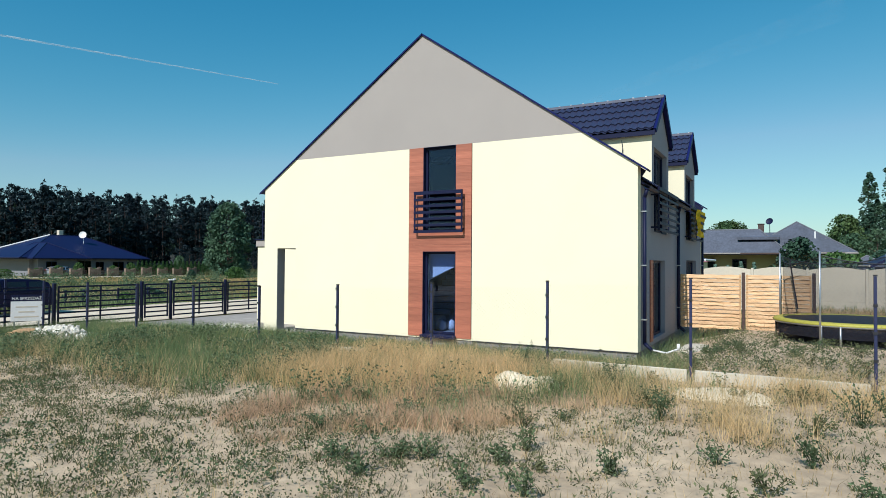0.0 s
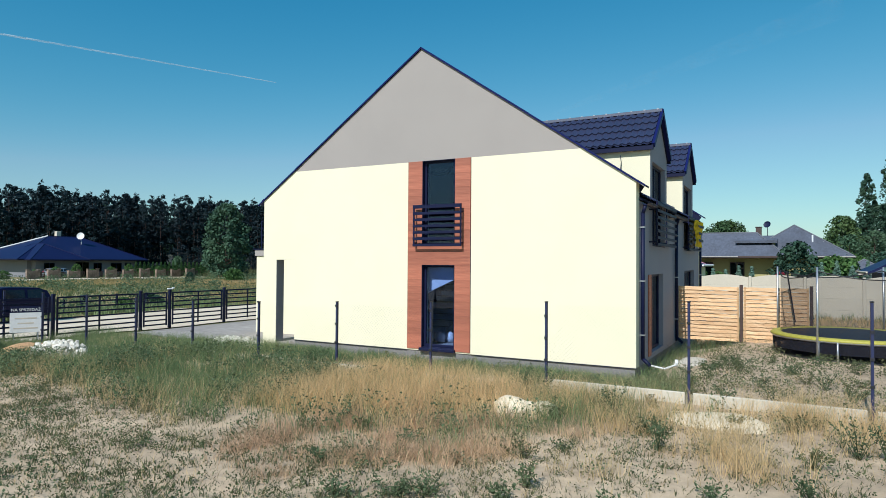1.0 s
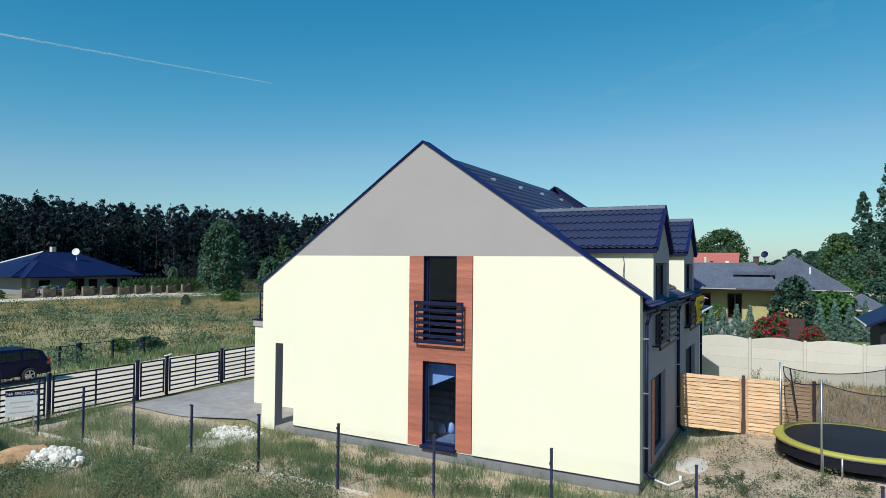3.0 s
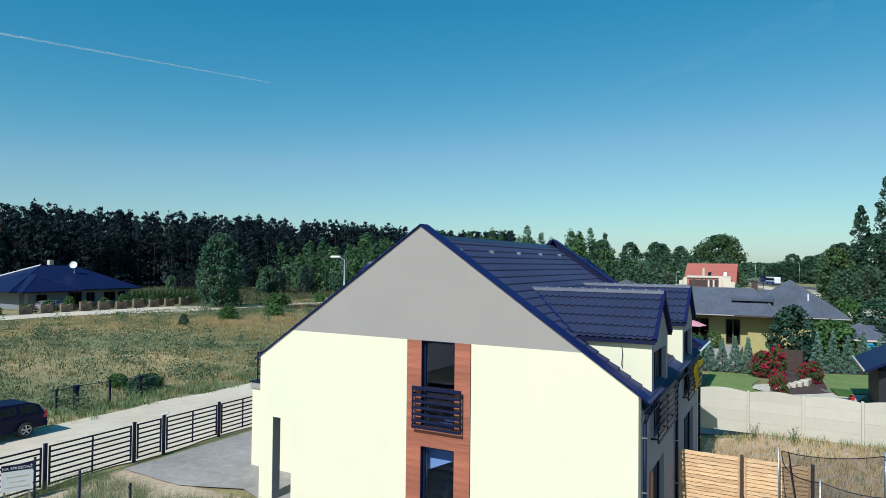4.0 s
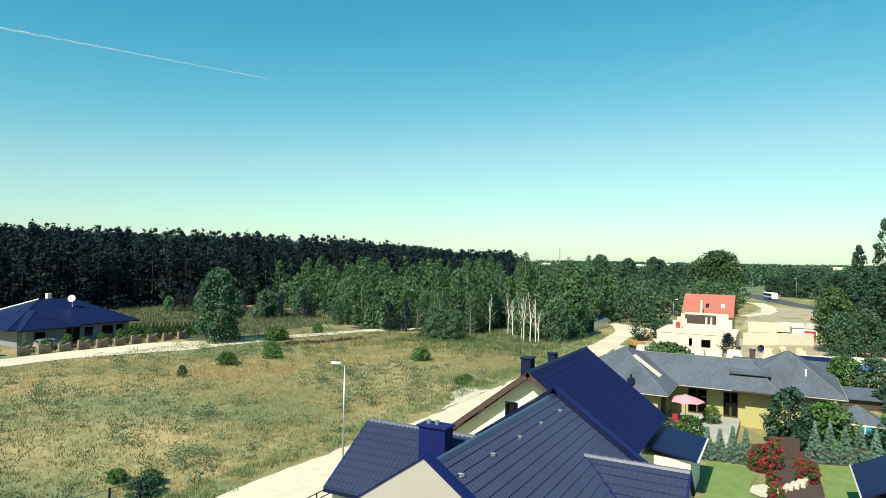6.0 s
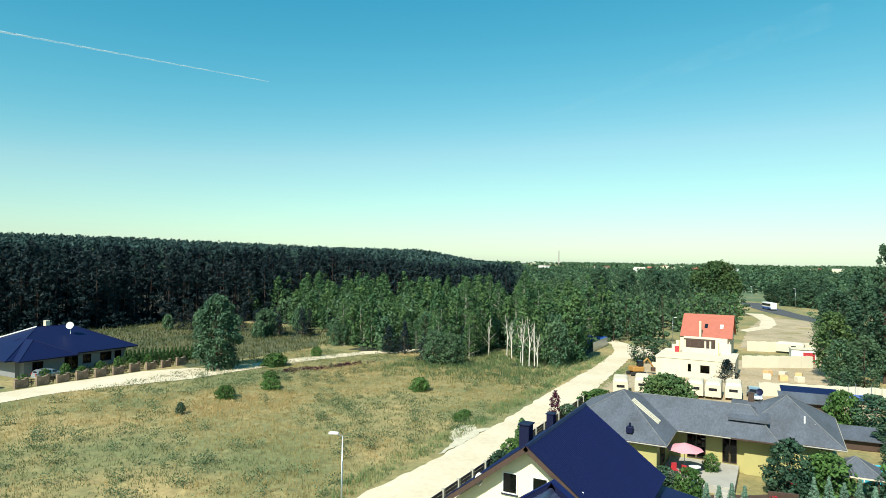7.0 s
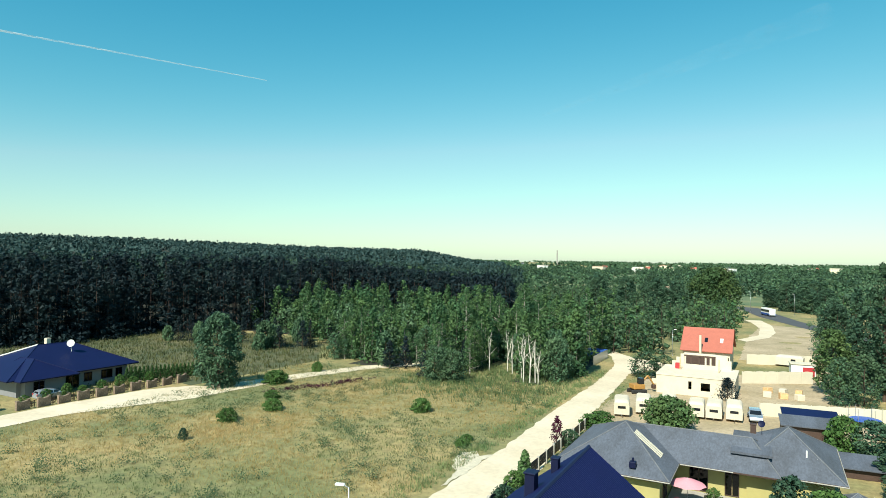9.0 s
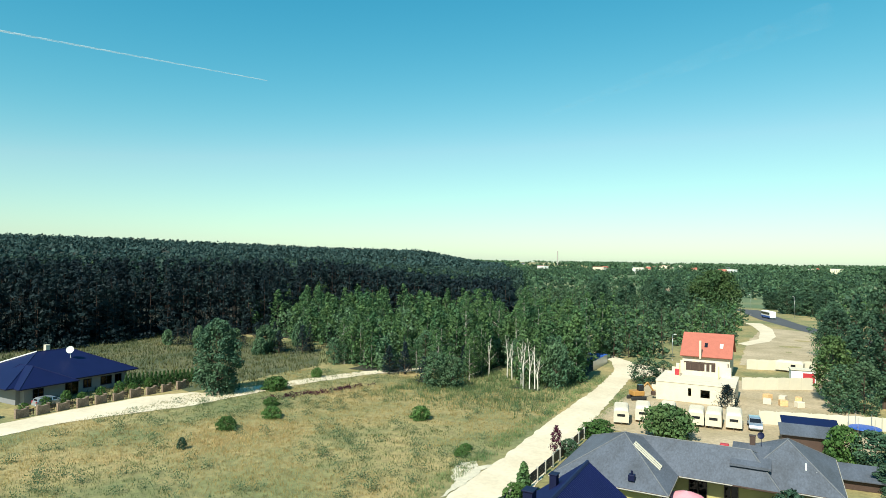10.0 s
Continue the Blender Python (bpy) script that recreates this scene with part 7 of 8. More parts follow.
xy = scatter(1500, lambda x, y: in_right(x, y) and y < 350, (-120, 90, 130, 350))
wood("roadside_wood", "dense mixed trees beyond the end of the dirt road", xy[::2], "round", (4, 12.5), (2.0, 3.6), 0.04, 22, 10, 0.48, 0.15, WILLOW_LEAF, BARK, 0.12)
wood("roadside_shrubs", "bright leafy trees between the grey-green ones", xy[1::2], "round", (3.0, 9.5), (1.8, 3.4), 0.04, 22, 10, 0.46, 0.15, BIRCH_LEAF, BARK, 0.12)
xy = scatter(8600, lambda x, y: -16 < bearing(x, y) < 24 and y > 345 and noise.noise((x * 0.008, y * 0.005, 2)) > -0.25 and not (-30 < x < 12 and y < 420), (-900, 520, 330, 1500))
wood("hedgerow_trees", "trees and hedgerows of the plain", xy[::2], "round", (4, 10), (3.0, 6.5), 0.02, 9, 5, 1.45, 0.24, POPLAR_LEAF, BARK, 0)
wood("field_trees", "lighter leafy trees of the plain", xy[1::2], "round", (4, 10.5), (3.0, 7.0), 0.02, 9, 5, 1.45, 0.24, WILLOW_LEAF, BARK, 0)
wood("horizon_trees", "tree line of the far plain", scatter(6500, lambda x, y: -18 < bearing(x, y) < 26 and y > 1400 and noise.noise((x * 0.002, y * 0.0012, 5)) > -0.1, (-2100, 1500, 1400, 4200)), "round", (9, 17), (9, 18), 0.0, 4, 4, 5.0, 0.3, WILLOW_LEAF, BARK, 0)
wood("right_bank_trees", "trees behind the white garden wall", scatter(260, lambda x, y: x > 21 + (y - 110) * 0.12, (20, 140, 108, 340)), "round", (8, 15), (2.8, 4.6), 0.05, 24, 11, 0.5, 0.18, POPLAR_LEAF, BARK, 0.12)


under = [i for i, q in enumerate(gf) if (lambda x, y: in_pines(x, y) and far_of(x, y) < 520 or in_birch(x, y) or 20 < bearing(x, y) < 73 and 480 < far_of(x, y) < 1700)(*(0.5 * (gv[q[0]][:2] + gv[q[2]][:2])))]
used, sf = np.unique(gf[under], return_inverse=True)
tagged(new("forest_floor", raw_mesh("forest_floor", gv[used] + np.array([0, 0, 0.04]), sf.reshape(-1, 4), LITTER)), "needle litter under the trees, darkened for forest shade", "ground", kind="structure")


# ---------------------------------------------------------------- grass
def blades(xy, h, width, lean, lift=0.0):
    """Bent grass blades: two pieces each."""
    n = len(xy)
    z = heights(xy) + lift
    a = rng.uniform(0, 2 * np.pi, n)
    d = np.stack([np.cos(a), np.sin(a), np.zeros(n)], 1)
    b = rng.uniform(0, 2 * np.pi, n)
    side_ = np.stack([np.cos(b), np.sin(b), np.zeros(n)], 1) * (width * rng.uniform(0.6, 1.3, n))[:, None]
    l = (lean * h * rng.uniform(0.2, 1.3, n))[:, None]
    p = np.column_stack([xy, z])
    mid = p + np.array([0, 0, 1]) * (h * 0.55)[:, None] + d * l * 0.3
    tip = p + np.array([0, 0, 1]) * h[:, None] + d * l
    v = np.stack([p - side_, p + side_, mid + side_ * 0.7, mid - side_ * 0.7, tip], 1).reshape(-1, 3)
    k = np.arange(n)[:, None] * 5
    f = np.concatenate([k + np.array([[0, 1, 2]]), k + np.array([[0, 2, 3]]), k + np.array([[3, 2, 4]])], 0)
    return v, f


def tufts(n, box, density, per, spread):
    """Blade feet gathered in tufts where the density function allows."""
    x, y = rng.uniform(box[0], box[1], n), rng.uniform(box[2], box[3], n)
    keep = np.array([density(a, b) > rng.uniform() for a, b in zip(x, y)])
    c = np.stack([x[keep], y[keep]], 1)
    c = np.repeat(c, per, axis=0)
    return c + rng.normal(size=c.shape) * spread


def grass(name, label, xy, h, width, lean, material):
    hh = rng.uniform(h[0], h[1], len(xy))
    v, f = blades(xy, hh, np.full(len(xy), width), lean)
    return tagged(new(name, raw_mesh(name, v, f, material)), label, "grass", kind="stuff")


def n2d(x, y, s, seed=0.0):
    return noise.noise((x * s, y * s, seed))


def bump_fn(v, c, w):
    return math.exp(-((v - c) / w) ** 2)


def through_points(x, pts):
    """Height of a broken line over x."""
    for (a, u), (b, v) in zip(pts, pts[1:]):
        if x <= b:
            return u + (v - u) * max(0.0, x - a) / (b - a)
    return pts[-1][1]


FRONT = [(-19, -7.2), (-8.7, -8.3), (-4.2, -9.4), (-1.6, -9.7), (0.2, -8.5), (1.0, -7.2), (2.0, -6.2), (9, -5.4)]
BACK = [(-19, -8.2), (-5, -8.3), (-3.5, -8.1), (-1.8, -7.1), (0.5, -6.9), (1.2, -6.2), (9, -5.4)]


def within(y, lo, hi, soft=0.5):
    return ease(y, lo - soft, lo + soft) * (1 - ease(y, hi - soft, hi + soft))


def straw_density(x, y):
    """The belt of tall dry grass before the fence."""
    ragged = 0.7 * n2d(x, y, 0.5, 11)
    belt = within(y + ragged, through_points(x, BACK), -4.4) * ease(x + ragged, -5.2, -3.6) * (1 - 0.75 * ease(x, -0.4, 1.2)) * (0.5 + 0.5 * (n2d(x, y, 0.9, 14) > -0.15))
    clumps = bump_fn(x, 2.5, 0.4) * bump_fn(y, -7.1, 0.3) + 1.5 * bump_fn(x, 3.3, 0.35) * bump_fn(y, -4.6, 0.25) + bump_fn(x, 1.2, 0.3) * bump_fn(y, -6.3, 0.3)
    spots = 0.3 * (n2d(x, y, 1.1, 4) > 0.36) * (-8.5 < y < -3) * (x > 0.5)
    left = 0.16 * within(y, through_points(x, FRONT), -4.4) * (n2d(x, y, 0.6, 17) > 0.05)
    clear = 0.97 * bump_fn(x - 0.4 * (-y - 6.4), -0.15, 0.6) * bump_fn(y, -7.1, 1.1) + 0.9 * bump_fn(x, 2.3, 0.7) * bump_fn(y, -5.6, 0.7)
    return min(1.0, belt + clumps + spots + left) * (1 - min(1.0, clear))


def rust_density(x, y):
    ragged = 0.6 * n2d(x, y, 0.7, 12)
    belt = within(y + ragged, through_points(x, FRONT) - 0.25, through_points(x, BACK) + 0.6, 0.4) * ease(x, -3.5, -1.9) * (1 - ease(x, 0.3, 1.3))
    clear = 0.8 * bump_fn(x - 0.4 * (-y - 6.4), -0.15, 0.55) * bump_fn(y, -7.1, 0.9)
    return belt * (0.12 + 0.75 * (n2d(x, y, 1.3, 8) > 0.0)) * (1 - clear)


def green_density(x, y):
    ragged = 0.8 * n2d(x, y, 0.45, 21)
    left = within(y + ragged, through_points(x, FRONT) + 0.3, -4.4) * (1 - 0.78 * ease(x + ragged, -5.2, -3.8) + 0.3 * ease(x, -1.2, 0.2))
    left *= 0.2 + 0.8 * (n2d(x, y, 0.8, 23) > -0.2)
    left *= 1 - 0.85 * ease(x, 0.6, 2.0)
    verge = 0.7 * (x < -8.5) * within(y, -4.4, -1.6 + 0.5 * (x < -12)) * (n2d(x, y, 0.7, 24) > -0.25)
    corner = 1.2 * bump_fn(x, 0.6, 0.35) * bump_fn(y, -0.5, 0.45) + 0.8 * bump_fn(x, 0.75, 0.5) * bump_fn(y, 4.7, 0.6) + 0.5 * bump_fn(x, 0.35, 0.25) * (0.3 < y < 5)
    return min(1.0, left + verge + corner)


def strip_density(x, y):
    clumps = sum(bump_fn(x, a, 0.4) * bump_fn(y, b, 0.45) for a, b in ((-5.6, -2.0), (-3.1, -2.6), (-1.2, -3.4), (-7.6, -2.4), (-9.0, -1.6), (-4.2, -1.0), (-2.0, -1.2), (-0.6, -1.6), (-6.4, -3.6)))
    return min(1.0, 0.9 * clumps + 0.10 + 0.4 * (n2d(x, y, 1.1, 2) > 0.22))


BOX = (-19, 9, -11, -0.5)
grass("dry_grass", "tall straw-coloured dry grass before the fence", tufts(21000, BOX, straw_density, 24, 0.12), (0.10, 0.56), 0.0026, 0.7, STRAW)
grass("red_grass", "reddish dry grass in front of the straw belt", tufts(6000, (-5, 2, -10.8, -6), rust_density, 26, 0.11), (0.05, 0.26), 0.0030, 0.9, RUST)
grass("green_grass", "green weedy grass along the fence", tufts(15000, (-19, 4, -10.4, 5.2), green_density, 18, 0.11), (0.10, 0.52), 0.0034, 0.6, GREEN)
grass("strip_weeds", "short green weeds between fence and plinth", tufts(7600, (-13, 1.6, -4.1, -0.1), strip_density, 14, 0.10), (0.05, 0.36), 0.005, 0.6, GREEN)
grass("strip_straw", "thin dry grass between fence and plinth", tufts(1600, (-13, 8, -4.1, -0.1), lambda x, y: 0.2 + 0.3 * (n2d(x, y, 0.9, 31) > 0.1), 7, 0.13), (0.05, 0.26), 0.004, 0.7, STRAW)


def leaf_weeds(name, label, feet, size, low, high, material, bloom=1.0):
    z = heights(feet) + rng.uniform(low, high, len(feet)) ** bloom
    v, f = leaf_tris(np.column_stack([feet, z]), size, 0.5)
    tagged(new(name, raw_mesh(name, v, f, material)), label, "weeds", kind="stuff")


def weed_density(x, y):
    front = y < through_points(x, FRONT) + 0.6
    base = 0.95 - 0.72 * ease(x, -1.5, 1.8)
    return base * front * (0.45 + 0.55 * (n2d(x, y, 0.9, 1) > -0.1)) + 0.10 * (y > -8)


leaf_weeds("low_weeds", "small leafy weeds scattered over sandy soil", tufts(13500, (-16, 9, -13.5, -0.8), weed_density, 24, 0.045), 0.015, 0.01, 0.12, WEED)
leaf_weeds("leafy_weeds", "dark leafy weeds in the sandy soil", tufts(2600, (-10, 9, -12.5, -0.6), lambda x, y: (0.55 - 0.35 * ease(x, -1, 2)) * (n2d(x, y, 0.7, 9) > -0.1), 44, 0.075), 0.017, 0.01, 0.2, DARKWEED)
leaf_weeds("tall_leafy_weeds", "tall dark-green weeds in the grass belt", tufts(1300, (-13, 2.5, -9.2, -4.3), lambda x, y: within(y, through_points(x, FRONT), -4.4) * (0.9 - 0.83 * ease(x, -5.2, -3.6)) * (n2d(x, y, 0.6, 41) > 0.0), 90, 0.12), 0.024, 0.02, 0.45, DARKWEED)
grass("short_stalks", "short dry stalks on sandy soil", tufts(4200, (-14, 9, -12.5, -4.5), lambda x, y: 0.7, 5, 0.07), (0.05, 0.2), 0.003, 0.7, STRAW)
grass("herb_tufts", "low green herbs covering the sandy soil", tufts(15000, (-15, 9, -13.5, -4.8), weed_density, 11, 0.04), (0.03, 0.12), 0.006, 1.0, WEED)
leaf_weeds("yard_weeds", "sparse green weeds of the sandy yard", tufts(1500, (0.3, 9, -4, 5.2), lambda x, y: 0.85 * (n2d(x, y, 0.8, 51) > -0.08), 34, 0.10), 0.022, 0.005, 0.22, WEED)
# yard behind the pine fence
grass("yard_grass", "short bleached grass of the back yard", tufts(3000, (0.3, 14, 5.8, 15.7), lambda x, y: 0.85, 8, 0.12), (0.08, 0.3), 0.010, 0.5, STRAW)
grass("yard_green_grass", "green grass along the concrete wall", tufts(1300, (0.2, 14, 5.8, 15.7), lambda x, y: 0.25 + 0.75 * (y > 14.6), 8, 0.12), (0.10, 0.42), 0.011, 0.5, GREEN)


# the meadow across the street
def in_meadow(x, y):
    return -82 < x < -26.9 - 0.4 * (y < 20) and y < 92 - 0.25 * abs(x + 55)


def meadow(x, y, seed):
    k = 1.2 * n2d(x, y, 0.05, 3) + 0.7 * n2d(x, y, 0.13, 3) + 0.25 * n2d(x, y, 0.5, 13) + 0.5 * bump_fn(x + 0.9 * (y - 44), -58, 14) * bump_fn(x - 0.5 * (y - 44), -57, 9) - 0.42 * (1 - ease(y + 0.5 * (x + 50), 8, 36))
    return in_meadow(x, y) * (0.08 + 0.92 * ((k > 0.0) == (seed == 3)))


grass("meadow_straw", "bleached tall meadow grass", tufts(17000, (-82, -26.4, -30, 92), lambda x, y: meadow(x, y, 3), 8, 0.34), (0.10, 0.34), 0.024, 0.7, MEADOW_STRAW)
grass("meadow_green", "green tufts in the dry meadow", tufts(12000, (-82, -26.4, -30, 92), lambda x, y: meadow(x, y, 21), 8, 0.34), (0.08, 0.32), 0.028, 0.6, MEADOW_GREEN)
grass("meadow_pale", "pale bleached patches of the meadow", tufts(7000, (-82, -26.4, -30, 92), lambda x, y: in_meadow(x, y) * ((n2d(x, y, 0.07, 71) + 0.6 * n2d(x, y, 0.3, 72)) > 0.22), 6, 0.24), (0.16, 0.42), 0.018, 0.7, PALESTRAW)
grass("golden_patch", "golden dry patch in the middle of the meadow", tufts(5200, (-70, -45, 30, 62), lambda x, y: 1.1 * bump_fn(x + 0.9 * (y - 44), -58, 9) * bump_fn(x - 0.5 * (y - 44), -57, 5) * (0.4 + 0.6 * (n2d(x, y, 0.3, 75) > -0.1)), 6, 0.22), (0.16, 0.40), 0.022, 0.7, PALESTRAW)
c = tufts(900, (-72, -58, 60, 80), lambda x, y: bump_fn(y - 2.4 * (x + 65.4), 69.9, 3.0) * bump_fn(x, -65.4, 3.6), 22, 0.25)
v, f = leaf_tris(np.column_stack([c, heights(c) + rng.uniform(0.02, 0.5, len(c))]), 0.11, 0.4)
tagged(new("heath", raw_mesh("heath", v, f, PURPLE_LEAF)), "dark purplish heath along the dirt road", "heath", kind="stuff")
grass("wood_edge_grass", "lush green grass at the foot of the wood", tufts(3200, (-58, -29.5, 66, 104), lambda x, y: 0.9 * ease(y, 66, 84) * (n2d(x, y, 0.2, 81) > -0.3), 6, 0.3), (0.3, 0.9), 0.04, 0.5, GREEN)
c = tufts(900, (-80, -27.4, -20, 88), lambda x, y: in_meadow(x, y) * (0.12 + 0.55 * (n2d(x, y, 0.11, 61) > 0.08) + 0.4 * (1 - ease(y + 0.5 * (x + 40), 4, 34))), 110, 0.40)
z = heights(c) + rng.uniform(0.03, 1.0, len(c)) ** 1.3
v, f = leaf_tris(np.column_stack([c, z]), 0.085, 0.4)
tagged(new("meadow_weeds", raw_mesh("meadow_weeds", v, f, MEADOW_WEED)), "leafy weed clumps in the meadow", "weeds", kind="stuff")
c = tufts(1500, (-29.2, -26.5, -20, 110), lambda x, y: 0.25 + 0.6 * (n2d(x, y, 0.25, 91) > -0.1), 12, 0.2)
grass("verge_grass", "weedy grass verge of the dirt road", c, (0.12, 0.6), 0.022, 0.5, GREEN)
c = tufts(420, (-21.6, -19.6, 52, 112), lambda x, y: 0.8 * (x > -20.2 - (y - 60) * 0.045), 10, 0.2)
grass("verge_grass_near", "weedy grass verge before the fences", c, (0.1, 0.4), 0.018, 0.5, GREEN)
c = tufts(9000, (-160, -82, 40, 114), lambda x, y: 0.8 if not (-90 < x < -80 and y < 60) else 0, 3, 0.4)
grass("clearing_grass", "rough grass before the pine forest", c, (0.3, 0.9), 0.07, 0.5, CLEARING)


# larger weeds of the plot, one by one
def weed_plant(x, y, h, r, n, mtl):
    ob = thing("weed_plant", "leafy green weed growing in sandy soil", "plant", (x, y, ground_z(x, y) - 0.01), rng.uniform(0, 360), "plot weeds")
    stem = Shape()
    cs = []
    for i in range(9):
        a = rng.uniform(0, 6.28)
        l = r * rng.uniform(0.25, 1.0)
        q = Vector((l * math.cos(a), l * math.sin(a), h * rng.uniform(0.5, 1.0)))
        bend = q * 0.5 + Vector((0, 0, 0.10 * h))
        stem.rod((0, 0, 0), bend, 0.005, 0.004, 4).rod(bend, q, 0.004, 0.002, 4)
        for t in np.linspace(0.15, 1.0, 3 * n):
            p = bend * (t * 2) if t < 0.5 else bend.lerp(q, t * 2 - 1)
            cs.append(np.array(p) + rng.normal(size=3) * (0.016 + 0.035 * (1 - t)))
    part("stem", stem, mtl, ob)
    v, f = leaf_tris(np.array(cs), 0.024, 0.2, None, 0.42)
    part("foliage", raw_mesh("foliage", v, f, mtl), mtl, ob)


for x, y, h, r, m in ((3.9, -6.3, 0.62, 0.34, DARKWEED), (4.2, -6.2, 0.5, 0.3, DARKWEED), (1.77, -7.15, 0.55, 0.22, DARKWEED), (0.92, -5.9, 0.7, 0.3, DARKWEED), (1.71, -9.4, 0.32, 0.2, DARKWEED), (3.36, -8.3, 0.4, 0.2, DARKWEED), (0.76, -9.6, 0.3, 0.2, DARKWEED), (-0.29, -10.0, 0.25, 0.3, DARKWEED), (-0.22, -10.6, 0.25, 0.22, DARKWEED),
                      (2.7, -2.0, 0.35, 0.3, DARKWEED), (3.75, -1.6, 0.4, 0.3, DARKWEED), (2.2, -3.2, 0.3, 0.35, DARKWEED), (0.6, -0.45, 0.4, 0.3, WEED), (-5.6, -2.0, 0.4, 0.3, WEED), (-3.1, -2.6, 0.35, 0.3, WEED),
                      (-0.9, -5.0, 0.75, 0.35, DARKWEED), (-0.6, -4.8, 0.6, 0.3, DARKWEED), (0.4, -8.2, 0.35, 0.3, WEED), (-1.1, -8.3, 0.25, 0.3, DARKWEED), (-2.6, -8.6, 0.25, 0.25, WEED), (2.2, 0.3, 0.35, 0.4, DARKWEED),
                      (1.7, 0.5, 0.3, 0.4, DARKWEED), (3.2, -0.2, 0.3, 0.35, DARKWEED), (3.4, -7.0, 0.35, 0.25, WEED), (0.2, -6.4, 0.45, 0.3, WEED), (1.9, 14.9, 0.9, 0.4, WEED), (3.4, 15.0, 0.8, 0.35, WEED)):
    weed_plant(x, y, h, r, 9, m)
for i in range(26):
    x, y = rng.uniform(-2.5, 5.0), rng.uniform(-10.8, -4.6)
    weed_plant(x, y, rng.uniform(0.15, 0.38), rng.uniform(0.15, 0.28), 8, DARKWEED if i % 2 else WEED)
for i in range(26):
    x, y = rng.uniform(0.5, 4.6), rng.uniform(-3.8, 1.6)
    weed_plant(x, y, rng.uniform(0.15, 0.42), rng.uniform(0.18, 0.36), 8, WEED if i % 3 else DARKWEED)
for i in range(22):
    x, y = rng.uniform(-9.5, 0.2), rng.uniform(-3.9, -0.5)
    weed_plant(x, y, rng.uniform(0.18, 0.45), rng.uniform(0.2, 0.38), 9, WEED if i % 3 else DARKWEED)


# ---------------------------------------------------------------- stones and rubble
def lump(name, label, cat, x, y, sx, sy, sz, material, seed=0):
    bm = bmesh.new()
    bmesh.ops.create_icosphere(bm, subdivisions=3, radius=1)
    for v in bm.verts:
        k = 1 + 0.28 * noise.noise(v.co * 1.7 + Vector((seed, 0, 0))) + 0.13 * noise.noise(v.co * 5 + Vector((0, seed, 0)))
        v.co = Vector((v.co.x * sx * k, v.co.y * sy * k, max(-0.25, v.co.z) * sz * k))
    me = bpy.data.meshes.new(name)
    bm.to_mesh(me)
    bm.free()
    me.materials.append(material)
    return tagged(new(name, me), label, cat), x, y


def put_lump(*a, **k):
    ob, x, y = lump(*a, **k)
    ob.location = (x, y, ground_z(x, y) - 0.02)


def rubble_mound(label, x, y, r, h, material, seed, n=90):
    """A mound of broken pieces, larger ones low down."""
    dice = random.Random(seed)
    bm = bmesh.new()
    bmesh.ops.create_icosphere(bm, subdivisions=3, radius=1, matrix=Matrix.Diagonal((r, r * 0.8, h * 0.8, 1)))
    for v in bm.verts:
        v.co *= 1 + 0.2 * noise.noise(v.co * 3 + Vector((seed, 0, 0)))
        v.co.z = max(-0.05, v.co.z)
    for i in range(n):
        a, d = dice.uniform(0, 6.28), dice.uniform(0, 1) ** 0.6
        s = dice.uniform(0.04, 0.15) * (0.6 + 0.5 * d)
        top = h * 0.8 * math.sqrt(max(0.0, 1 - d * d)) * 0.95
        m = Matrix.LocRotScale((r * d * 1.08 * math.cos(a), r * 0.86 * d * math.sin(a), top + 0.2 * s), Euler((dice.uniform(0, 3), dice.uniform(0, 3), a)), (s, s * dice.uniform(0.5, 1), s * dice.uniform(0.4, 0.8)))
        bmesh.ops.create_icosphere(bm, subdivisions=1, radius=1, matrix=m)
    me = bpy.data.meshes.new("rubble")
    bm.to_mesh(me)
    bm.free()
    me.materials.append(material)
    ob = tagged(new("rubble", me), label, "rubble")
    ob.location = (x, y, ground_z(x, y))


put_lump("boulder", "pale rough boulder in the dry grass", "stone", -0.5, -6.15, 0.44, 0.28, 0.30, PALESTONE, 9)
put_lump("boulder", "smaller pale stone beside the boulder", "stone", -0.08, -6.05, 0.22, 0.17, 0.26, PALESTONE, 2)
put_lump("concrete_spill", "hardened pale concrete spill on the ground", "rubble", 2.2, -5.25, 0.85, 0.6, 0.14, PALESTONE, 3)
put_lump("concrete_spill", "pale concrete lump beside the terrace door", "rubble", 0.95, 2.6, 0.5, 0.7, 0.16, CONCW, 4)
rubble_mound("white mound of building rubble in tall grass", -12.9, -6.0, 0.72, 0.56, RUBBLE, 5)
put_lump("sand_heap", "small orange heap of sand", "sand", -14.3, -6.0, 0.8, 0.7, 0.42, ORANGESAND, 6)
rubble_mound("pale rubble mound by the forecourt", -11.2, -1.9, 0.85, 0.42, RUBBLE, 7)
single("paving_slab", Shape().box(-0.6, -0.35, 0, 0.6, 0.35, 0.07, 0.015), CONCW, "pale loose paving slab lying in the weeds", "paving slab", at=(-10.95, -2.9, ground_z(-10.95, -2.9) + 0.03), turn=20)
pipe = Shape().rod((0.25, 0.38, 0.30), (0.60, 0.24, 0.27), 0.022, n=10).rod((0.60, 0.24, 0.27), (0.84, 0.42, 0.36), 0.022, n=10).rod((0.84, 0.42, 0.32), (0.84, 0.42, 0.48), 0.036, n=10)
single("drain_pipe", pipe, WHITE, "white plastic drain pipe leading off the downpipe", "pipe", smooth=True)
for i in range(60):
    x, y = rng.uniform(-8, 7), rng.uniform(-11, -1)
    s = rng.uniform(0.02, 0.06)
    put_lump("pebble", "small pale pebble on sandy soil", "stone", x, y, s * 1.3, s, s * 0.8, STONE, i)

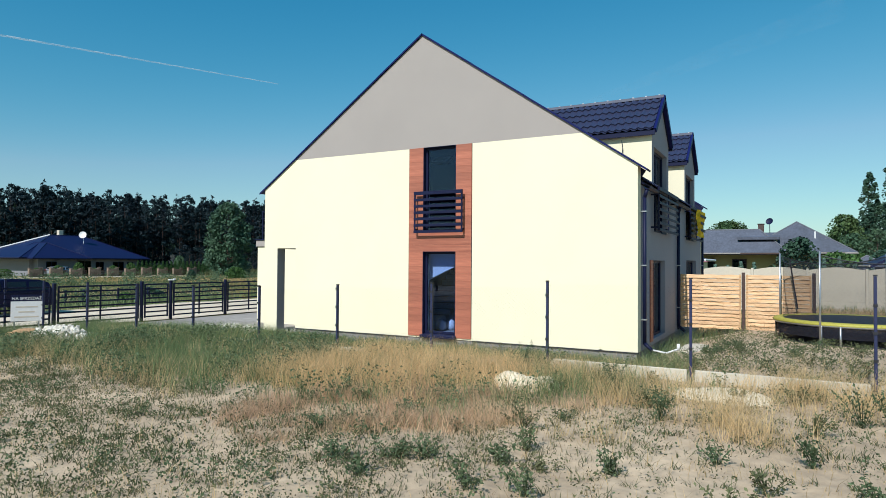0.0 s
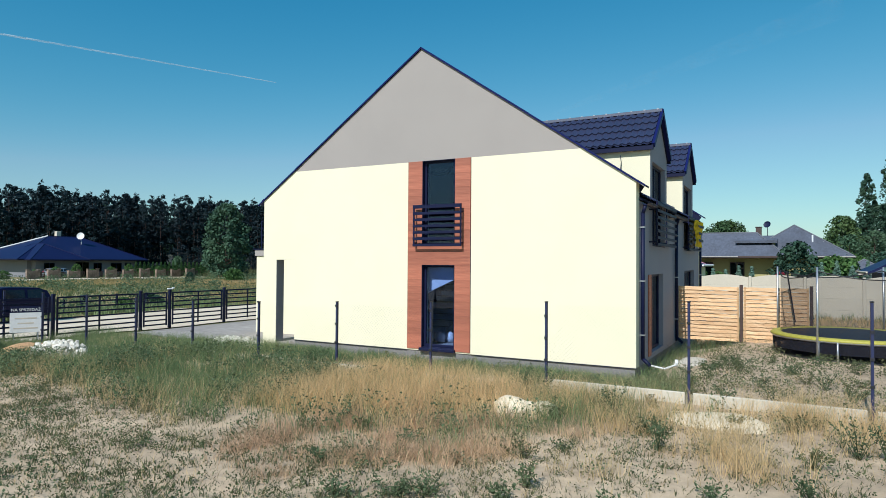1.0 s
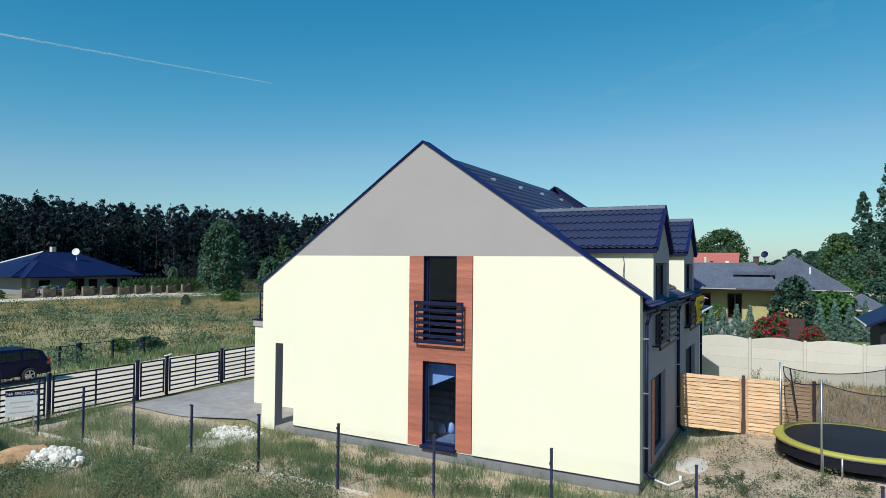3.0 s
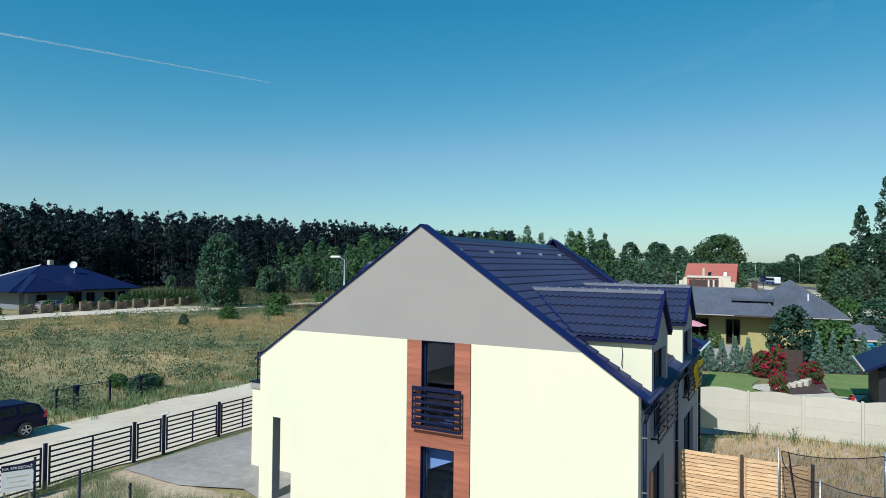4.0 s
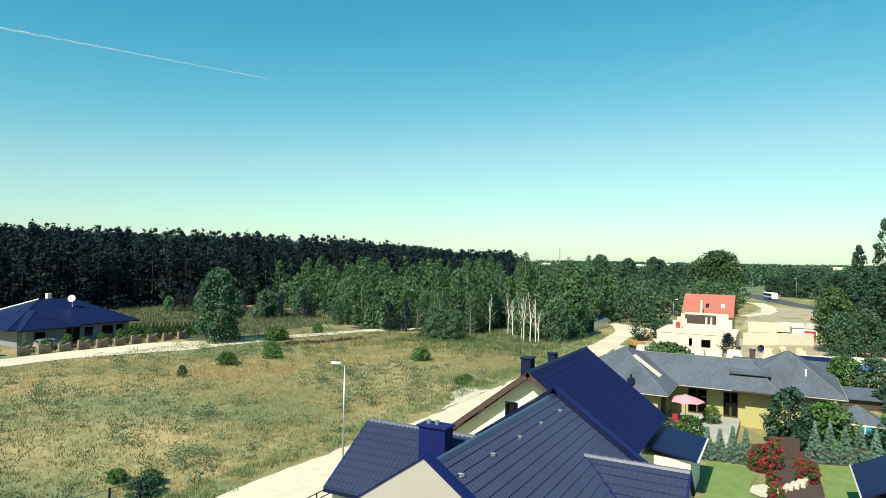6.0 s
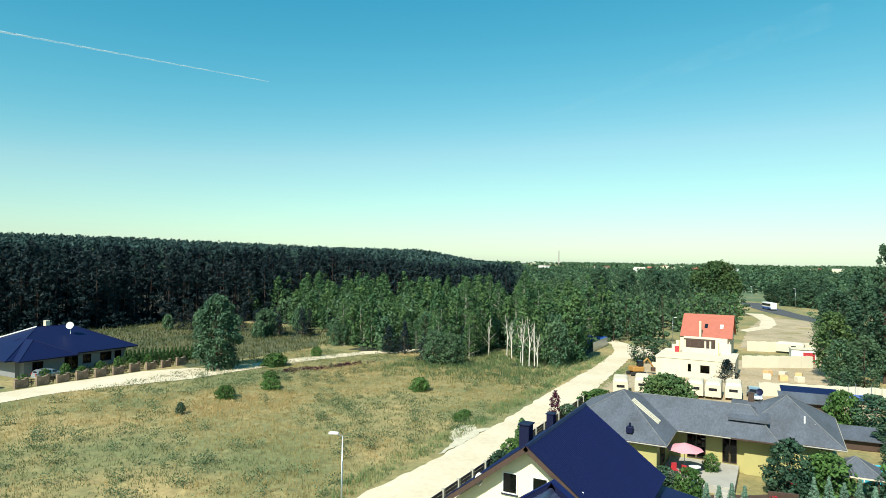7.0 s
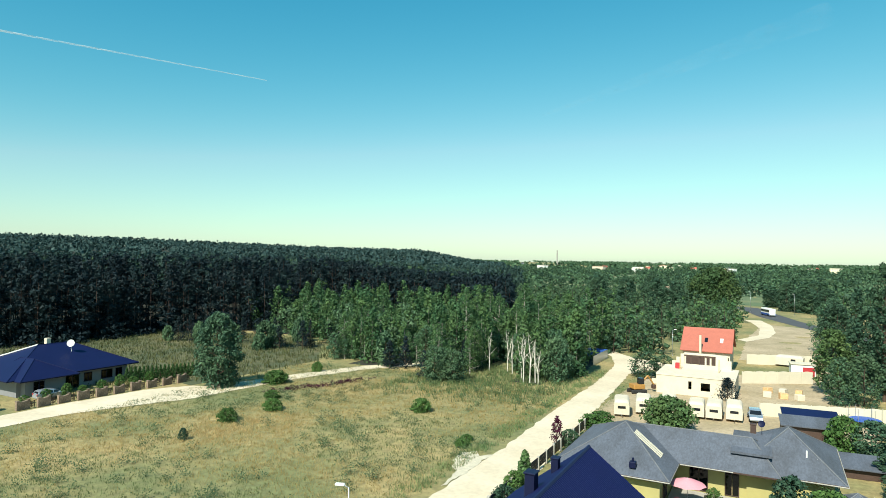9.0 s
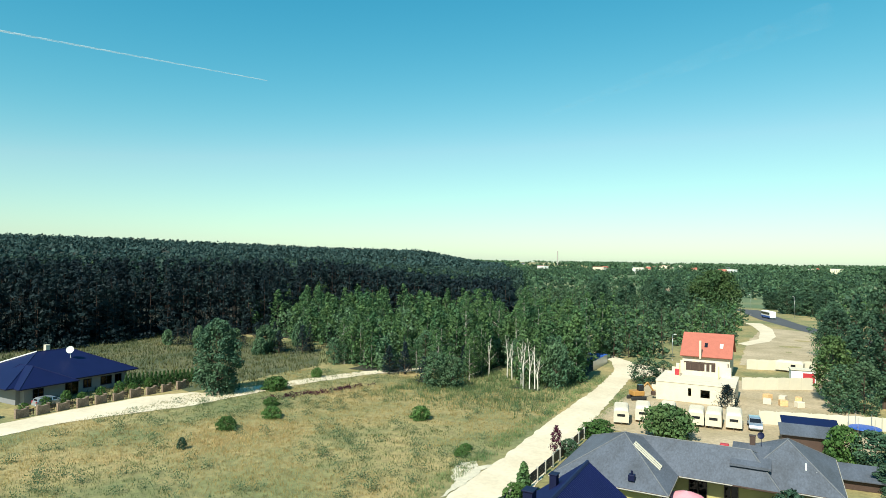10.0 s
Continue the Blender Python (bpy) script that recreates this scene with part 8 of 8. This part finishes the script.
# ---------------------------------------------------------------- condensation trails
TRAIL = bpy.data.materials.new("condensation_trail")
TRAIL.use_nodes = True
tn, tlink = links(TRAIL)
tt, tmix = tn.new("ShaderNodeBsdfTransparent"), tn.new("ShaderNodeMixShader")
tn["Principled BSDF"].inputs["Base Color"].default_value = (0.8, 0.8, 0.8, 1)
tn["Principled BSDF"].inputs["Roughness"].default_value = 1.0
tnoise = tn.new("ShaderNodeTexNoise")
tnoise.inputs["Scale"].default_value = 0.01
tcoord = tn.new("ShaderNodeTexCoord")
tlink(tcoord.outputs["Object"], tnoise.inputs["Vector"])
trange = tn.new("ShaderNodeMapRange")
trange.inputs["From Min"].default_value, trange.inputs["From Max"].default_value = 0.3, 0.7
trange.inputs["To Min"].default_value, trange.inputs["To Max"].default_value = 0.12, 0.24
tlink(tnoise.outputs["Fac"], trange.inputs["Value"])
tlink(trange.outputs[0], tmix.inputs[0])
tlink(tt.outputs[0], tmix.inputs[1])
tlink(tn["Principled BSDF"].outputs[0], tmix.inputs[2])
tlink(tmix.outputs[0], tn["Material Output"].inputs["Surface"])
eye0 = Vector((2.7, -15.6, 14))
a, b = eye0 + Vector((-0.885, 0.38, 0.279)) * 3600, eye0 + Vector((-0.668, 0.697, 0.262)) * 3600
trail = Shape()
for i in range(16):
    p, q = a.lerp(b, i / 16), a.lerp(b, (i + 1) / 16)
    w0, w1 = 5.6 - 3.2 * i / 16, 5.6 - 3.2 * (i + 1) / 16
    trail.rod(p, q, w0, w1, 6)
faint = Shape()
p0, p1 = Vector((-1250, 3620, 900)) * 1.1, Vector((150, 2560, 900)) * 1.1
for i in range(8):
    faint.rod(p0.lerp(p1, i / 8), p0.lerp(p1, (i + 1) / 8), 10 + 5.0 * i, 15 + 5.0 * i, 8)
HAZE = TRAIL.copy()
for node in HAZE.node_tree.nodes:
    if node.bl_idname == "ShaderNodeMapRange":
        node.inputs["To Min"].default_value, node.inputs["To Max"].default_value = 0.0, 0.013
single("contrail", faint, HAZE, "broad faded condensation trail in the blue sky", "contrail", "structure", smooth=True)
single("contrail", trail, TRAIL, "thin white condensation trail in the blue sky", "contrail", "structure", smooth=True)

# ---------------------------------------------------------------- cladding boards of the gable
boards = {}


def board_piece(x0, x1, z0, z1):
    key = (round(x1 - x0, 3), round(z1 - z0, 3))
    if key not in boards:
        boards[key] = Shape().box(0, -0.026, 0, key[0], -0.002, key[1], 0.002).mesh("plank", CLAD)
    ob = new("plank", boards[key])
    ob.parent = clad_ob
    ob.location = (x0, 0, z0)


rows = 27
step = (BAND - 0.30) / rows
for i in range(rows):
    z0, z1 = 0.30 + i * step + 0.001, 0.30 + (i + 1) * step - 0.001
    if 2.6 < z0 < 3.1:
        board_piece(-6.35, -4.37, z0, z1)
        continue
    board_piece(-6.35, DX0 - 0.005, z0, z1)
    board_piece(DX1 + 0.005, -4.37, z0, z1)
